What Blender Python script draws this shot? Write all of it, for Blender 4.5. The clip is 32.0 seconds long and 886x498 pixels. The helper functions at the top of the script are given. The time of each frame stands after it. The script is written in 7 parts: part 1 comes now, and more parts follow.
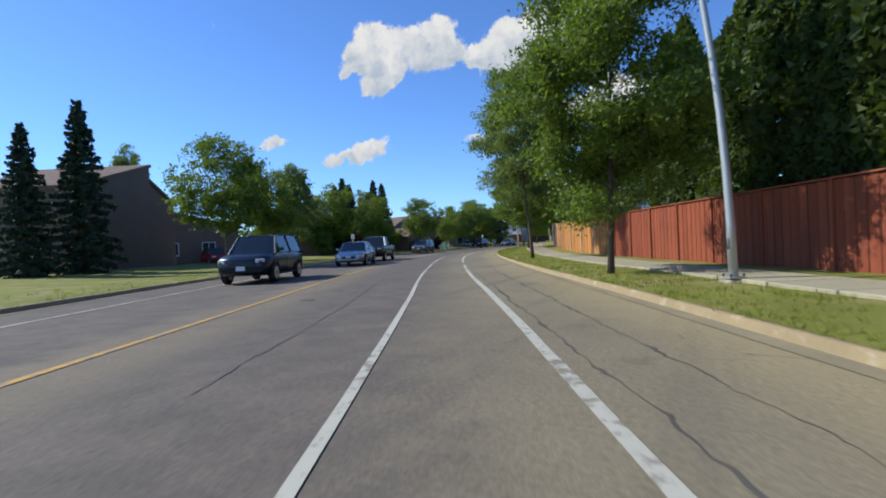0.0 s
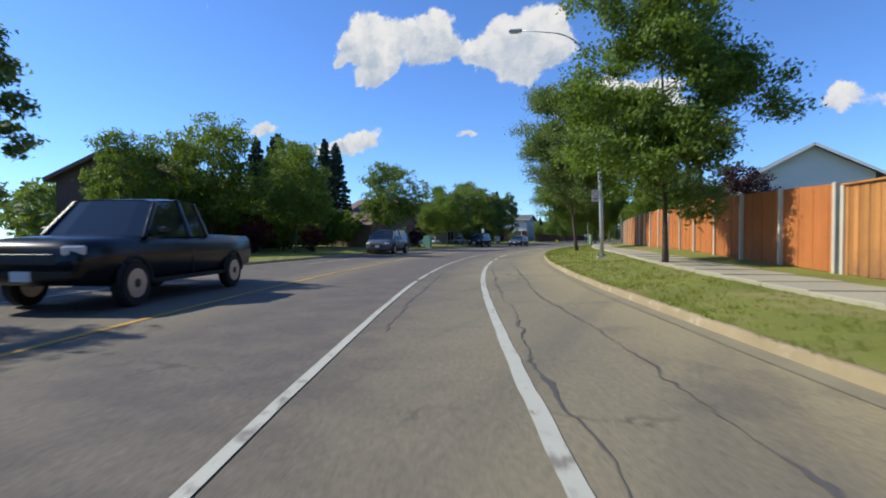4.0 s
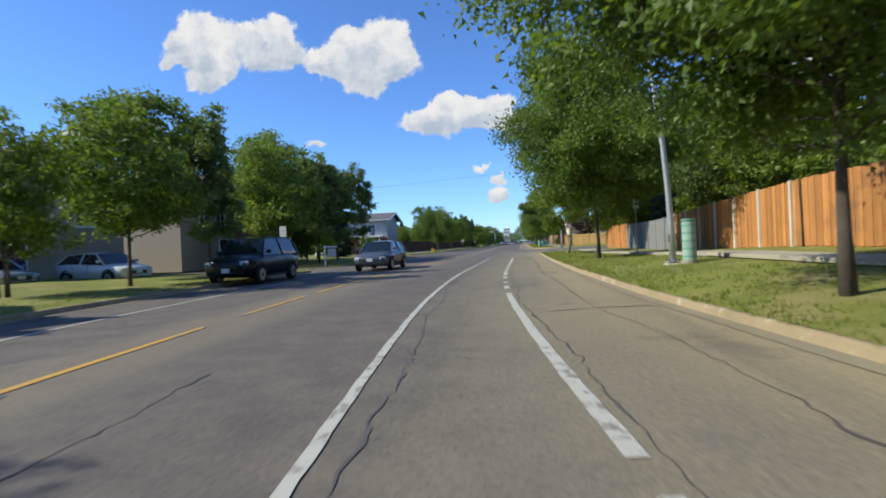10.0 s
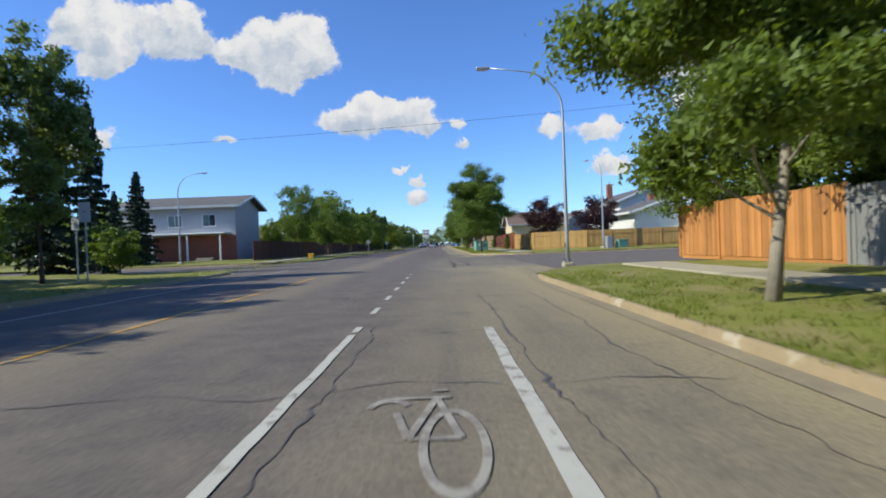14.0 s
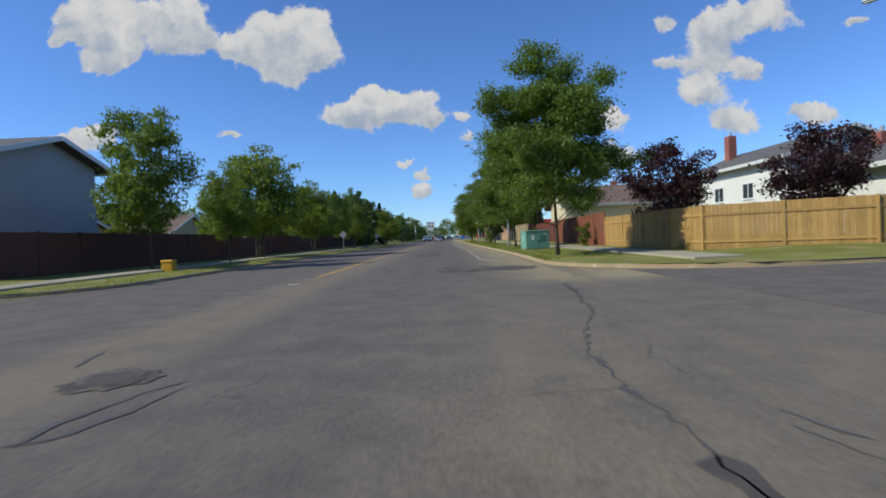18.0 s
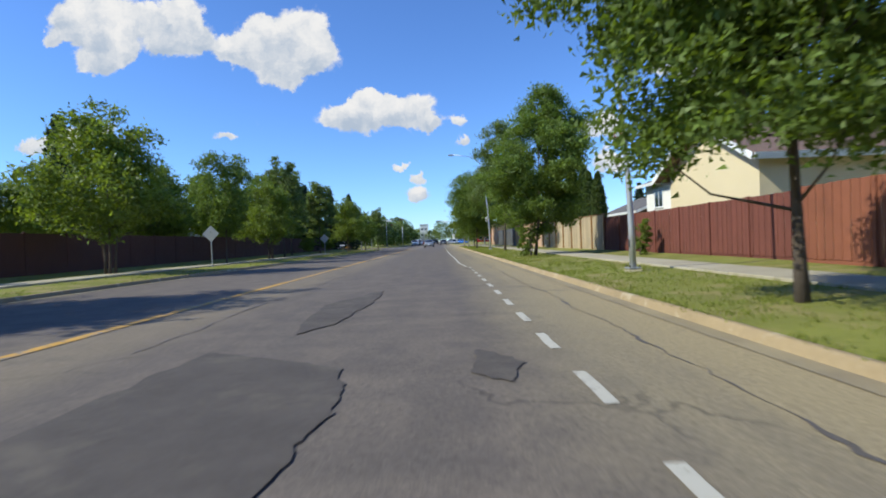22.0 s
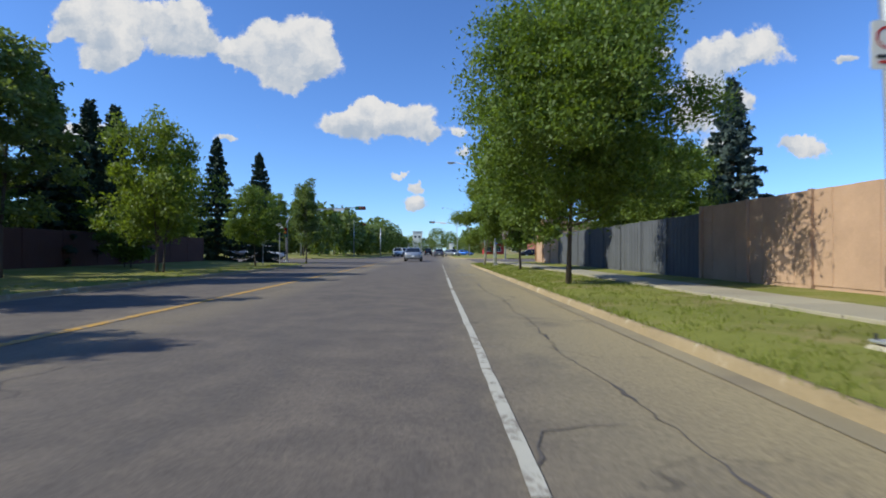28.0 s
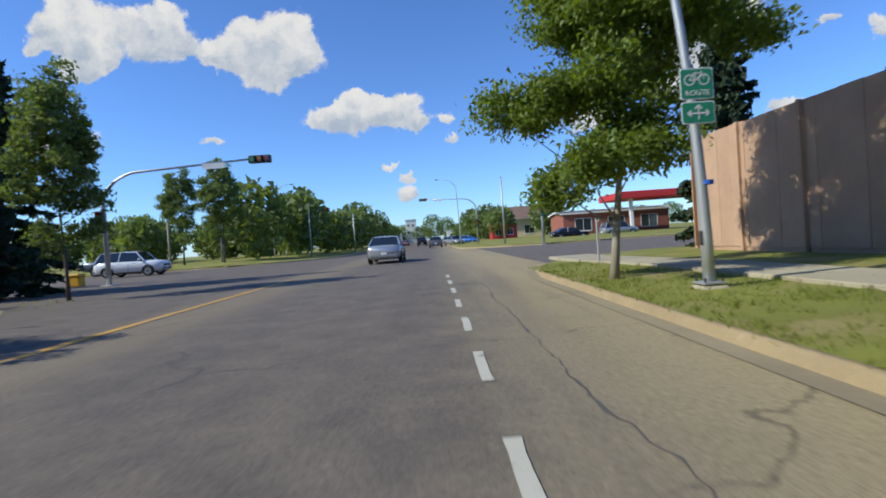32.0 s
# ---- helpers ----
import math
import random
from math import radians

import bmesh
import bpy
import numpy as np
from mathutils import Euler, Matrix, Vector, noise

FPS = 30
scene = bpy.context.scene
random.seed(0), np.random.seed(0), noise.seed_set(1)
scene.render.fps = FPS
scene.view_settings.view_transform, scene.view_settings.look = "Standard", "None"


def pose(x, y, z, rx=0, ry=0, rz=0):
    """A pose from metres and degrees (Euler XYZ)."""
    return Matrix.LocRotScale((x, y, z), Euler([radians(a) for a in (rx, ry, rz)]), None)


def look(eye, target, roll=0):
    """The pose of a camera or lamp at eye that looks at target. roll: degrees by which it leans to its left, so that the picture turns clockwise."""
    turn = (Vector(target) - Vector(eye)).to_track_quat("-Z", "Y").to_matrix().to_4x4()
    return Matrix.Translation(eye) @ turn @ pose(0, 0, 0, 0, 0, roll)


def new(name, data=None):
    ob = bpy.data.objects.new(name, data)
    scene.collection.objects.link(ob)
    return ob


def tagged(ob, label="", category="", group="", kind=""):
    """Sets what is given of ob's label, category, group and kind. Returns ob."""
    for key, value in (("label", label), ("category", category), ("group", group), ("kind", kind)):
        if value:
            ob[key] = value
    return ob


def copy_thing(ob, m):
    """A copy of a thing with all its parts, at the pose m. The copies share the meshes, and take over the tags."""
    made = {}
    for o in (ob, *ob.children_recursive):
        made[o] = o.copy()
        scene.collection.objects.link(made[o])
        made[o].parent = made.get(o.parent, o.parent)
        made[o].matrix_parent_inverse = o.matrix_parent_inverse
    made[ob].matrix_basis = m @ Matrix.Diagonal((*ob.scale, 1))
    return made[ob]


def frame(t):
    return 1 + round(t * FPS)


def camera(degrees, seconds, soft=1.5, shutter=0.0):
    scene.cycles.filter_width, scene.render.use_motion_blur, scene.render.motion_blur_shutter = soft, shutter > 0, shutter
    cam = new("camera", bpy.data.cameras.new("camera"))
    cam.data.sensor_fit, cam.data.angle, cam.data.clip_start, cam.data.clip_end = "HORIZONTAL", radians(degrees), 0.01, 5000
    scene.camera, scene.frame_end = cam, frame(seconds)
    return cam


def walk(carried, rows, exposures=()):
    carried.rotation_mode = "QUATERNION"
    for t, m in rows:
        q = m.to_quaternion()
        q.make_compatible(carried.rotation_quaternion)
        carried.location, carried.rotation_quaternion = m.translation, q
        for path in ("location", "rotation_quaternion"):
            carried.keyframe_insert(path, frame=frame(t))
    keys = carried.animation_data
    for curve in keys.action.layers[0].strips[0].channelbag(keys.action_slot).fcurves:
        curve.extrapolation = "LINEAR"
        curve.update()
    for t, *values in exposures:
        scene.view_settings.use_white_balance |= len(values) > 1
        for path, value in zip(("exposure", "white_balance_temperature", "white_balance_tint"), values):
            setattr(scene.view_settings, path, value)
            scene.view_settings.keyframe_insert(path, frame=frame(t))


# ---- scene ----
cam = camera(82.1, 32.0, soft=1.8, shutter=0.25)
# seconds, place in metres, then heading, tilt and lean in degrees
PATH = [
    (0, 31.514, -93.168, 1.104, 26.51, -0.63, -2.60),
    (0.5, 30.029, -90.146, 1.100, 25.79, -0.14, -1.91),
    (1, 28.547, -87.067, 1.103, 25.87, -0.78, -2.11),
    (1.5, 27.057, -83.912, 1.104, 25.92, -1.03, -2.23),
    (2, 25.494, -80.679, 1.105, 26.02, -0.76, -3.44),
    (2.5, 23.886, -77.315, 1.104, 26.31, -1.84, -0.93),
    (4.5, 17.441, -63.440, 1.098, 24.74, -0.90, -0.31),
    (5, 15.840, -59.860, 1.091, 23.45, -0.62, -1.44),
    (5.5, 14.368, -56.398, 1.083, 21.86, -0.18, -1.60),
    (6, 13.016, -52.899, 1.089, 20.29, 0.02, -1.75),
    (6.5, 11.808, -49.467, 1.097, 18.95, -0.59, -2.90),
    (7, 10.717, -46.070, 1.098, 17.10, 0.98, -3.90),
    (7.5, 9.699, -42.619, 1.096, 16.67, -0.73, -3.10),
    (8, 8.784, -39.106, 1.080, 14.95, 1.60, -3.20),
    (8.5, 7.921, -35.512, 1.093, 13.49, -0.52, -3.68),
    (9, 7.194, -31.893, 1.096, 11.57, -0.25, -3.23),
    (9.5, 6.535, -28.229, 1.100, 11.01, 0.44, -2.40),
    (10, 5.942, -24.524, 1.105, 8.81, -0.41, -2.57),
    (10.5, 5.468, -20.805, 1.094, 6.96, -0.00, -3.37),
    (11, 5.047, -17.063, 1.091, 5.41, -0.11, -3.41),
    (11.5, 4.791, -13.353, 1.097, 3.39, 1.38, -3.98),
    (12, 4.646, -9.590, 1.101, 2.03, 1.40, -0.44),
    (12.5, 4.610, -5.802, 1.093, -1.38, -0.59, -5.16),
    (13, 4.660, -2.001, 1.075, -0.65, 0.01, -2.27),
    (13.5, 4.672, 1.648, 1.091, -0.65, -0.01, -1.94),
    (14, 4.721, 5.127, 1.086, -0.34, -0.55, -2.17),
    (14.5, 4.784, 8.635, 1.108, 0.25, -1.02, -2.10),
    (16.5, 4.505, 22.914, 1.102, 1.85, 0.28, -1.79),
    (17, 4.367, 26.531, 1.100, 1.32, -1.00, -1.86),
    (17.5, 4.242, 30.129, 1.096, 0.63, 0.82, -2.57),
    (18, 4.137, 33.746, 1.098, 0.26, -1.29, -2.58),
    (18.5, 4.137, 37.276, 1.096, -1.03, -0.69, -2.06),
    (19, 4.161, 40.899, 1.096, 0.11, 0.01, -0.46),
    (19.5, 4.245, 44.725, 1.095, 0.38, 0.40, -3.03),
    (20, 4.330, 48.786, 1.098, -0.38, -1.17, -2.84),
    (20.5, 4.461, 52.927, 1.102, -1.32, 0.06, -2.89),
    (21, 4.634, 56.959, 1.107, -1.05, -0.35, -1.93),
    (21.5, 4.681, 60.814, 1.105, -0.60, -0.38, -1.07),
    (22, 4.757, 64.548, 1.093, -0.27, -0.89, -2.10),
    (22.5, 4.854, 68.243, 1.093, -0.49, -0.05, -2.76),
    (23, 5.029, 71.771, 1.102, -1.17, -0.75, -2.89),
    (23.5, 5.071, 75.371, 1.101, -0.90, -0.42, -1.87),
    (24, 5.044, 79.094, 1.099, -0.10, -1.09, -1.39),
    (24.5, 4.940, 82.910, 1.099, -0.41, -0.49, -2.06),
    (25, 4.854, 86.650, 1.097, -0.78, -0.24, -2.63),
    (25.5, 4.800, 90.217, 1.098, -0.93, -0.37, -2.07),
    (27.5, 4.917, 103.947, 1.096, -1.30, -0.15, 0.41),
    (28, 5.010, 107.245, 1.097, -0.81, 0.24, 0.11),
    (28.5, 5.046, 110.447, 1.097, -0.98, -0.34, -1.44),
    (29, 5.056, 113.777, 1.101, -0.79, -0.13, -0.93),
    (29.5, 5.148, 117.096, 1.112, -0.96, -0.48, -1.37),
    (30, 5.166, 120.484, 1.110, -0.47, -0.24, -1.23),
    (30.5, 5.192, 123.846, 1.113, 0.18, -1.09, -1.63),
    (31, 5.158, 127.137, 1.096, -0.32, -1.17, -3.96),
    (31.5, 5.153, 130.537, 1.091, -0.47, -1.50, -3.33),
    (32, 5.160, 133.906, 1.091, -1.14, -1.12, -4.02),
]
walk(cam, [(t, pose(x, y, z, 90 + pitch, 0, yaw) @ pose(0, 0, 0, 0, 0, lean)) for t, x, y, z, yaw, pitch, lean in PATH],
     [(0, 0.1), (2.5, 0.08), (5, 0.16), (13, 0.19), (14.5, 0.08), (16.5, -0.25), (18, -0.2), (19, -0.03), (20.5, 0.25), (22, 0.22), (23, -0.03), (25, 0.13), (28, 0.05), (32, 0.05)])

# ---- sky, sun ----
SUN = Vector((-0.965 * math.cos(radians(39)), -0.26 * math.cos(radians(39)), math.sin(radians(39)))).normalized()
sun_lamp = bpy.data.lights.new("sun", "SUN")
sun_lamp.energy, sun_lamp.angle, sun_lamp.color = 5.0, radians(0.55), (0.945, 0.95, 0.83)
sun = new("sun", sun_lamp)
sun.matrix_world = look(SUN * 50, (0, 0, 0))

# clouds as offsets across and up for one step ahead, with their half widths
LARGE_CLOUDS = (
    (-0.672, 0.482, 0.076, 0.056), (-0.640, 0.416, 0.064, 0.056), (-0.570, 0.452, 0.052, 0.046), (-0.496, 0.446, 0.058, 0.066),
    (-0.708, 0.462, 0.046, 0.042), (-0.700, 0.424, 0.034, 0.030), (-0.464, 0.432, 0.038, 0.046), (-0.456, 0.402, 0.028, 0.026), (-0.310, 0.428, 0.056, 0.036), (-0.408, 0.382, 0.028, 0.024),
    (-0.652, 0.372, 0.052, 0.025), (-0.741, 0.421, 0.022, 0.020), (-0.516, 0.398, 0.042, 0.030), (-0.592, 0.394, 0.034, 0.024),
    (-0.316, 0.386, 0.092, 0.064), (-0.376, 0.384, 0.052, 0.036), (-0.246, 0.408, 0.060, 0.060), (-0.284, 0.334, 0.064, 0.034), (-0.230, 0.364, 0.046, 0.042),
    (-0.114, 0.255, 0.104, 0.040), (-0.181, 0.248, 0.058, 0.034), (-0.057, 0.258, 0.057, 0.034), (-0.009, 0.232, 0.030, 0.016),
    (-0.124, 0.283, 0.045, 0.021), (-0.412, 0.222, 0.026, 0.009), (0.045, 0.231, 0.021, 0.013), (-0.072, 0.153, 0.021, 0.008),
    (-0.040, 0.124, 0.019, 0.014), (-0.043, 0.091, 0.045, 0.021), (0.052, 0.200, 0.017, 0.012),
)
SMALL_CLOUDS = (
    (0.625, 0.408, 0.100, 0.045), (0.551, 0.384, 0.071, 0.041), (0.440, 0.396, 0.030, 0.028), (0.446, 0.322, 0.043, 0.016),
    (0.530, 0.336, 0.066, 0.048), (0.515, 0.262, 0.062, 0.046), (0.570, 0.202, 0.062, 0.034), (0.725, 0.212, 0.070, 0.024),
    (0.809, 0.382, 0.030, 0.015), (0.609, 0.300, 0.044, 0.040), (0.916, 0.357, 0.028, 0.032), (0.579, 0.128, 0.034, 0.020),
    (0.227, 0.222, 0.040, 0.023), (0.322, 0.212, 0.056, 0.026), (0.342, 0.149, 0.066, 0.026),
    (-0.785, 0.214, 0.049, 0.020), (-0.666, 0.231, 0.064, 0.028), (-0.726, 0.218, 0.045, 0.016), (0.177, 0.534, 0.064, 0.032),
    (-0.979, 0.278, 0.064, 0.024),
)


class Nodes:
    """A short hand for node trees."""

    def __init__(self, tree):
        self.tree = tree
        tree.nodes.clear()

    def add(self, kind):
        return self.tree.nodes.new(kind)

    def link(self, a, b):
        self.tree.links.new(a, b)

    def math(self, op, a, b=None, c=None, clamp=False):
        node = self.add("ShaderNodeMath")
        node.operation, node.use_clamp = op, clamp
        for n, v in enumerate((a, b, c)):
            if v is None:
                continue
            if isinstance(v, (int, float)):
                node.inputs[n].default_value = v
            else:
                self.link(v, node.inputs[n])
        return node.outputs[0]

    def mix(self, fac, a, b, blend="MIX"):
        node = self.add("ShaderNodeMix")
        node.data_type, node.blend_type = "RGBA", blend
        for n, v in ((0, fac), (6, a), (7, b)):
            if isinstance(v, (int, float)):
                node.inputs[n].default_value = v
            elif isinstance(v, tuple):
                node.inputs[n].default_value = (*v, 1) if len(v) == 3 else v
            else:
                self.link(v, node.inputs[n])
        return node.outputs[2]

    def noise(self, vector, scale, detail=4.0, rough=0.6, dim="3D"):
        node = self.add("ShaderNodeTexNoise")
        node.noise_dimensions = dim
        node.inputs["Scale"].default_value, node.inputs["Detail"].default_value, node.inputs["Roughness"].default_value = scale, detail, rough
        self.link(vector, node.inputs["Vector"])
        return node.outputs["Fac"]

    def ramp(self, value, lo, hi):
        node = self.add("ShaderNodeMapRange")
        node.interpolation_type = "SMOOTHSTEP"
        node.inputs["From Min"].default_value, node.inputs["From Max"].default_value = lo, hi
        self.link(value, node.inputs["Value"])
        return node.outputs["Result"]


world = bpy.data.worlds.new("sky")
scene.world = world
world.use_nodes = True
W = Nodes(world.node_tree)
sky = W.add("ShaderNodeTexSky")
sky.sky_type, sky.sun_disc = "NISHITA", False
sky.sun_elevation, sky.sun_rotation = radians(39), math.atan2(SUN.x, SUN.y)
sky.altitude, sky.air_density, sky.dust_density, sky.ozone_density = 700, 1.0, 0.2, 3.0
coord = W.add("ShaderNodeTexCoord").outputs["Generated"]
split = W.add("ShaderNodeSeparateXYZ")
W.link(coord, split.inputs[0])
ahead = W.math("MAXIMUM", split.outputs[1], 0.05)
across, upward = W.math("DIVIDE", split.outputs[0], ahead), W.math("DIVIDE", split.outputs[2], ahead)
plane = W.add("ShaderNodeCombineXYZ")
W.link(across, plane.inputs[0])
W.link(upward, plane.inputs[1])


def billow(scale, detail, rough, reach):
    """Moves the sky's coordinates about, so that outlines curl."""
    swirl = W.add("ShaderNodeTexNoise")
    swirl.inputs["Scale"].default_value, swirl.inputs["Detail"].default_value, swirl.inputs["Roughness"].default_value = scale, detail, rough
    W.link(plane.outputs[0], swirl.inputs["Vector"])
    middle = W.add("ShaderNodeVectorMath")
    middle.operation = "SUBTRACT"
    W.link(swirl.outputs["Color"], middle.inputs[0])
    middle.inputs[1].default_value = (0.5, 0.5, 0.5)
    grown = W.add("ShaderNodeVectorMath")
    grown.operation = "SCALE"
    grown.inputs["Scale"].default_value = reach
    W.link(middle.outputs[0], grown.inputs[0])
    moved = W.add("ShaderNodeVectorMath")
    moved.operation = "ADD"
    W.link(plane.outputs[0], moved.inputs[0])
    W.link(grown.outputs[0], moved.inputs[1])
    apart = W.add("ShaderNodeSeparateXYZ")
    W.link(moved.outputs[0], apart.inputs[0])
    return moved.outputs[0], apart.outputs[0], apart.outputs[1]


curled, cloud_x, cloud_y = billow(15.0, 7.0, 0.66, 0.075)
body, low = None, None
for cx, cy, rx, ry in LARGE_CLOUDS + SMALL_CLOUDS:
    a = W.math("MULTIPLY", W.math("SUBTRACT", cloud_x, cx), 1 / rx)
    b = W.math("MULTIPLY", W.math("SUBTRACT", cloud_y, cy), 1 / ry)
    d = W.math("EXPONENT", W.math("MULTIPLY", W.math("ADD", W.math("MULTIPLY", a, a), W.math("MULTIPLY", b, b)), -1.9))
    body = d if body is None else W.math("ADD", body, d)
    rise = W.math("MULTIPLY", d, b)
    low = rise if low is None else W.math("ADD", low, rise)
puff = W.noise(curled, 24.0, 7.0, 0.6)
wisp = W.noise(curled, 7.0, 5.0, 0.6)
edge = W.math("ADD", W.math("MINIMUM", body, 1.2), W.math("ADD", W.math("MULTIPLY", W.math("SUBTRACT", puff, 0.5), 0.9), W.math("MULTIPLY", W.math("SUBTRACT", wisp, 0.5), 0.9)))
cover = W.math("MULTIPLY", W.ramp(edge, 0.26, 0.56), W.ramp(split.outputs[1], 0.05, 0.15))
# sunlit tops, grey-blue undersides and folds
relief = W.math("ADD", W.math("MULTIPLY", W.math("SUBTRACT", puff, 0.5), 1.5), W.math("ADD", W.math("MULTIPLY", low, 0.55), W.math("MULTIPLY", W.math("SUBTRACT", wisp, 0.5), 0.8)))
bright = W.ramp(relief, -0.55, 0.45)
white = W.mix(bright, (0.50, 0.60, 0.74), (1.0, 0.995, 0.985))
sky_light, cloud_light = W.add("ShaderNodeBackground"), W.add("ShaderNodeBackground")
deep = W.mix(1.0, sky.outputs[0], (0.68, 0.97, 1.40), "MULTIPLY")
W.link(deep, sky_light.inputs[0])
sky_light.inputs[1].default_value = 0.132
W.link(white, cloud_light.inputs[0])
cloud_light.inputs[1].default_value = 0.76
blend = W.add("ShaderNodeMixShader")
W.link(cover, blend.inputs[0])
W.link(sky_light.outputs[0], blend.inputs[1])
W.link(cloud_light.outputs[0], blend.inputs[2])
W.link(blend.outputs[0], W.add("ShaderNodeOutputWorld").inputs[0])


# ---- materials ----
def surface(name, base, rough=0.75, vary=0.18, big=0.6, small=14.0, bump=0.25, metal=0.0, island=False, own=0.0, dirt=None, dirt_at=(0.55, 0.75), dirt_scale=0.35, leaf=False, fade=None, spec=0.4):
    """A worn surface: colour that varies at two scales in metres, stains and a fine relief."""
    mat = bpy.data.materials.new(name)
    mat.use_nodes = True
    n = Nodes(mat.node_tree)
    place = n.add("ShaderNodeNewGeometry").outputs["Position"]
    wide, close = n.noise(place, big, 3.0), n.noise(place, small, 5.0, 0.7)
    tone = n.math("ADD", n.math("MULTIPLY", n.math("SUBTRACT", wide, 0.5), vary * 2.2), n.math("MULTIPLY", n.math("SUBTRACT", close, 0.5), vary * 1.6))
    if own:
        tone = n.math("ADD", tone, n.math("MULTIPLY", n.math("SUBTRACT", n.add("ShaderNodeObjectInfo").outputs["Random"], 0.5), own * 2))
    if island:
        tone = n.math("ADD", tone, n.math("MULTIPLY", n.math("SUBTRACT", n.add("ShaderNodeNewGeometry").outputs["Random Per Island"], 0.5), 0.62))
    gain = n.math("MAXIMUM", n.math("ADD", tone, 1.0), 0.15)
    hue = n.add("ShaderNodeVectorMath")
    hue.operation = "SCALE"
    hue.inputs[0].default_value = base
    n.link(gain, hue.inputs["Scale"])
    colour = hue.outputs[0]
    if dirt:
        stain = n.ramp(n.noise(place, dirt_scale, 6.0, 0.65), *dirt_at)
        colour = n.mix(stain, colour, dirt)
    shader = n.add("ShaderNodeBsdfPrincipled")
    n.link(colour, shader.inputs["Base Color"])
    shader.inputs["Roughness"].default_value, shader.inputs["Metallic"].default_value = rough, metal
    shader.inputs["Specular IOR Level"].default_value = spec
    if bump:
        relief = n.add("ShaderNodeBump")
        relief.inputs["Strength"].default_value, relief.inputs["Distance"].default_value = bump, 0.02
        n.link(n.noise(place, small * 4, 3.0), relief.inputs["Height"])
        n.link(relief.outputs[0], shader.inputs["Normal"])
    out = shader.outputs[0]
    if leaf:
        through_leaf = n.add("ShaderNodeBsdfTranslucent")
        warm = n.mix(1.0, colour, (1.5, 1.45, 0.5), "MULTIPLY")
        n.link(warm, through_leaf.inputs[0])
        both = n.add("ShaderNodeMixShader")
        both.inputs[0].default_value = 0.43
        n.link(out, both.inputs[1])
        n.link(through_leaf.outputs[0], both.inputs[2])
        out = both.outputs[0]
    n.link(out, n.add("ShaderNodeOutputMaterial").inputs[0])
    return mat


def asphalt_material():
    """Grey-brown asphalt: aggregate, dust along the kerb, mottled patches and fine alligator cracks."""
    mat = bpy.data.materials.new("asphalt")
    mat.use_nodes = True
    n = Nodes(mat.node_tree)
    place = n.add("ShaderNodeNewGeometry").outputs["Position"]
    grit, mottle, wide = n.noise(place, 70.0, 4.0, 0.8), n.noise(place, 1.6, 6.0, 0.65), n.noise(place, 0.16, 4.0, 0.6)
    split = n.add("ShaderNodeSeparateXYZ")
    n.link(place, split.inputs[0])
    # streaks along the road: wheel tracks and drip lines
    stretch = n.add("ShaderNodeVectorMath")
    stretch.operation = "MULTIPLY"
    stretch.inputs[1].default_value = (1.0, 0.06, 1.0)
    n.link(place, stretch.inputs[0])
    track = n.noise(stretch.outputs[0], 1.1, 4.0, 0.55)
    lane = n.add("ShaderNodeAttribute")
    lane.attribute_name = "across"
    off = lane.outputs["Fac"]
    sway = n.math("ADD", off, n.math("MULTIPLY", n.math("SUBTRACT", mottle, 0.5), 0.9))
    newer = n.ramp(split.outputs[1], 30.0, 52.0)
    # oily grey in the traffic lanes, tan towards the kerb, sand in the gutter and along the middle
    colour = n.mix(n.ramp(mottle, 0.3, 0.7), (0.106, 0.088, 0.076), (0.154, 0.125, 0.102))
    near = n.math("MULTIPLY", n.ramp(sway, -0.5, 2.0), n.math("SUBTRACT", 1.0, newer))
    far = n.math("MULTIPLY", n.ramp(sway, 1.3, 2.7), newer)
    colour = n.mix(n.math("MULTIPLY", n.math("ADD", near, far), n.math("ADD", 0.62, n.math("MULTIPLY", n.ramp(wide, 0.3, 0.65), 0.38))), colour, (0.236, 0.194, 0.126))
    colour = n.mix(n.math("MULTIPLY", n.ramp(sway, 2.3, 3.9), 0.85), colour, (0.315, 0.248, 0.138))
    middle = n.math("SUBTRACT", 1.0, n.ramp(n.math("ABSOLUTE", n.math("ADD", sway, 3.1)), 0.3, 1.3))
    colour = n.mix(n.math("MULTIPLY", middle, 0.55), colour, (0.225, 0.180, 0.120))
    colour = n.mix(n.math("MULTIPLY", n.ramp(track, 0.5, 0.75), 0.4), colour, (0.088, 0.077, 0.073))
    blot = n.noise(place, 0.55, 7.0, 0.7)
    colour = n.mix(n.math("MULTIPLY", n.ramp(blot, 0.55, 0.68), 0.4), colour, (0.080, 0.070, 0.067))
    pebble = n.noise(place, 21.0, 4.0, 0.75)
    speck = n.math("ADD", n.math("ADD", n.math("MULTIPLY", n.math("SUBTRACT", grit, 0.5), 1.9), n.math("MULTIPLY", n.math("SUBTRACT", pebble, 0.5), 1.5)), 1.0)
    scaled = n.add("ShaderNodeVectorMath")
    scaled.operation = "SCALE"
    n.link(colour, scaled.inputs[0])
    n.link(speck, scaled.inputs["Scale"])
    colour = scaled.outputs[0]
    bend = n.add("ShaderNodeVectorMath")
    bend.operation = "ADD"
    shift = n.add("ShaderNodeTexNoise")
    shift.inputs["Scale"].default_value, shift.inputs["Detail"].default_value = 0.9, 5.0
    n.link(place, shift.inputs["Vector"])
    n.link(place, bend.inputs[0])
    grow = n.add("ShaderNodeVectorMath")
    grow.operation = "SCALE"
    grow.inputs["Scale"].default_value = 1.4
    n.link(shift.outputs["Color"], grow.inputs[0])
    n.link(grow.outputs[0], bend.inputs[1])
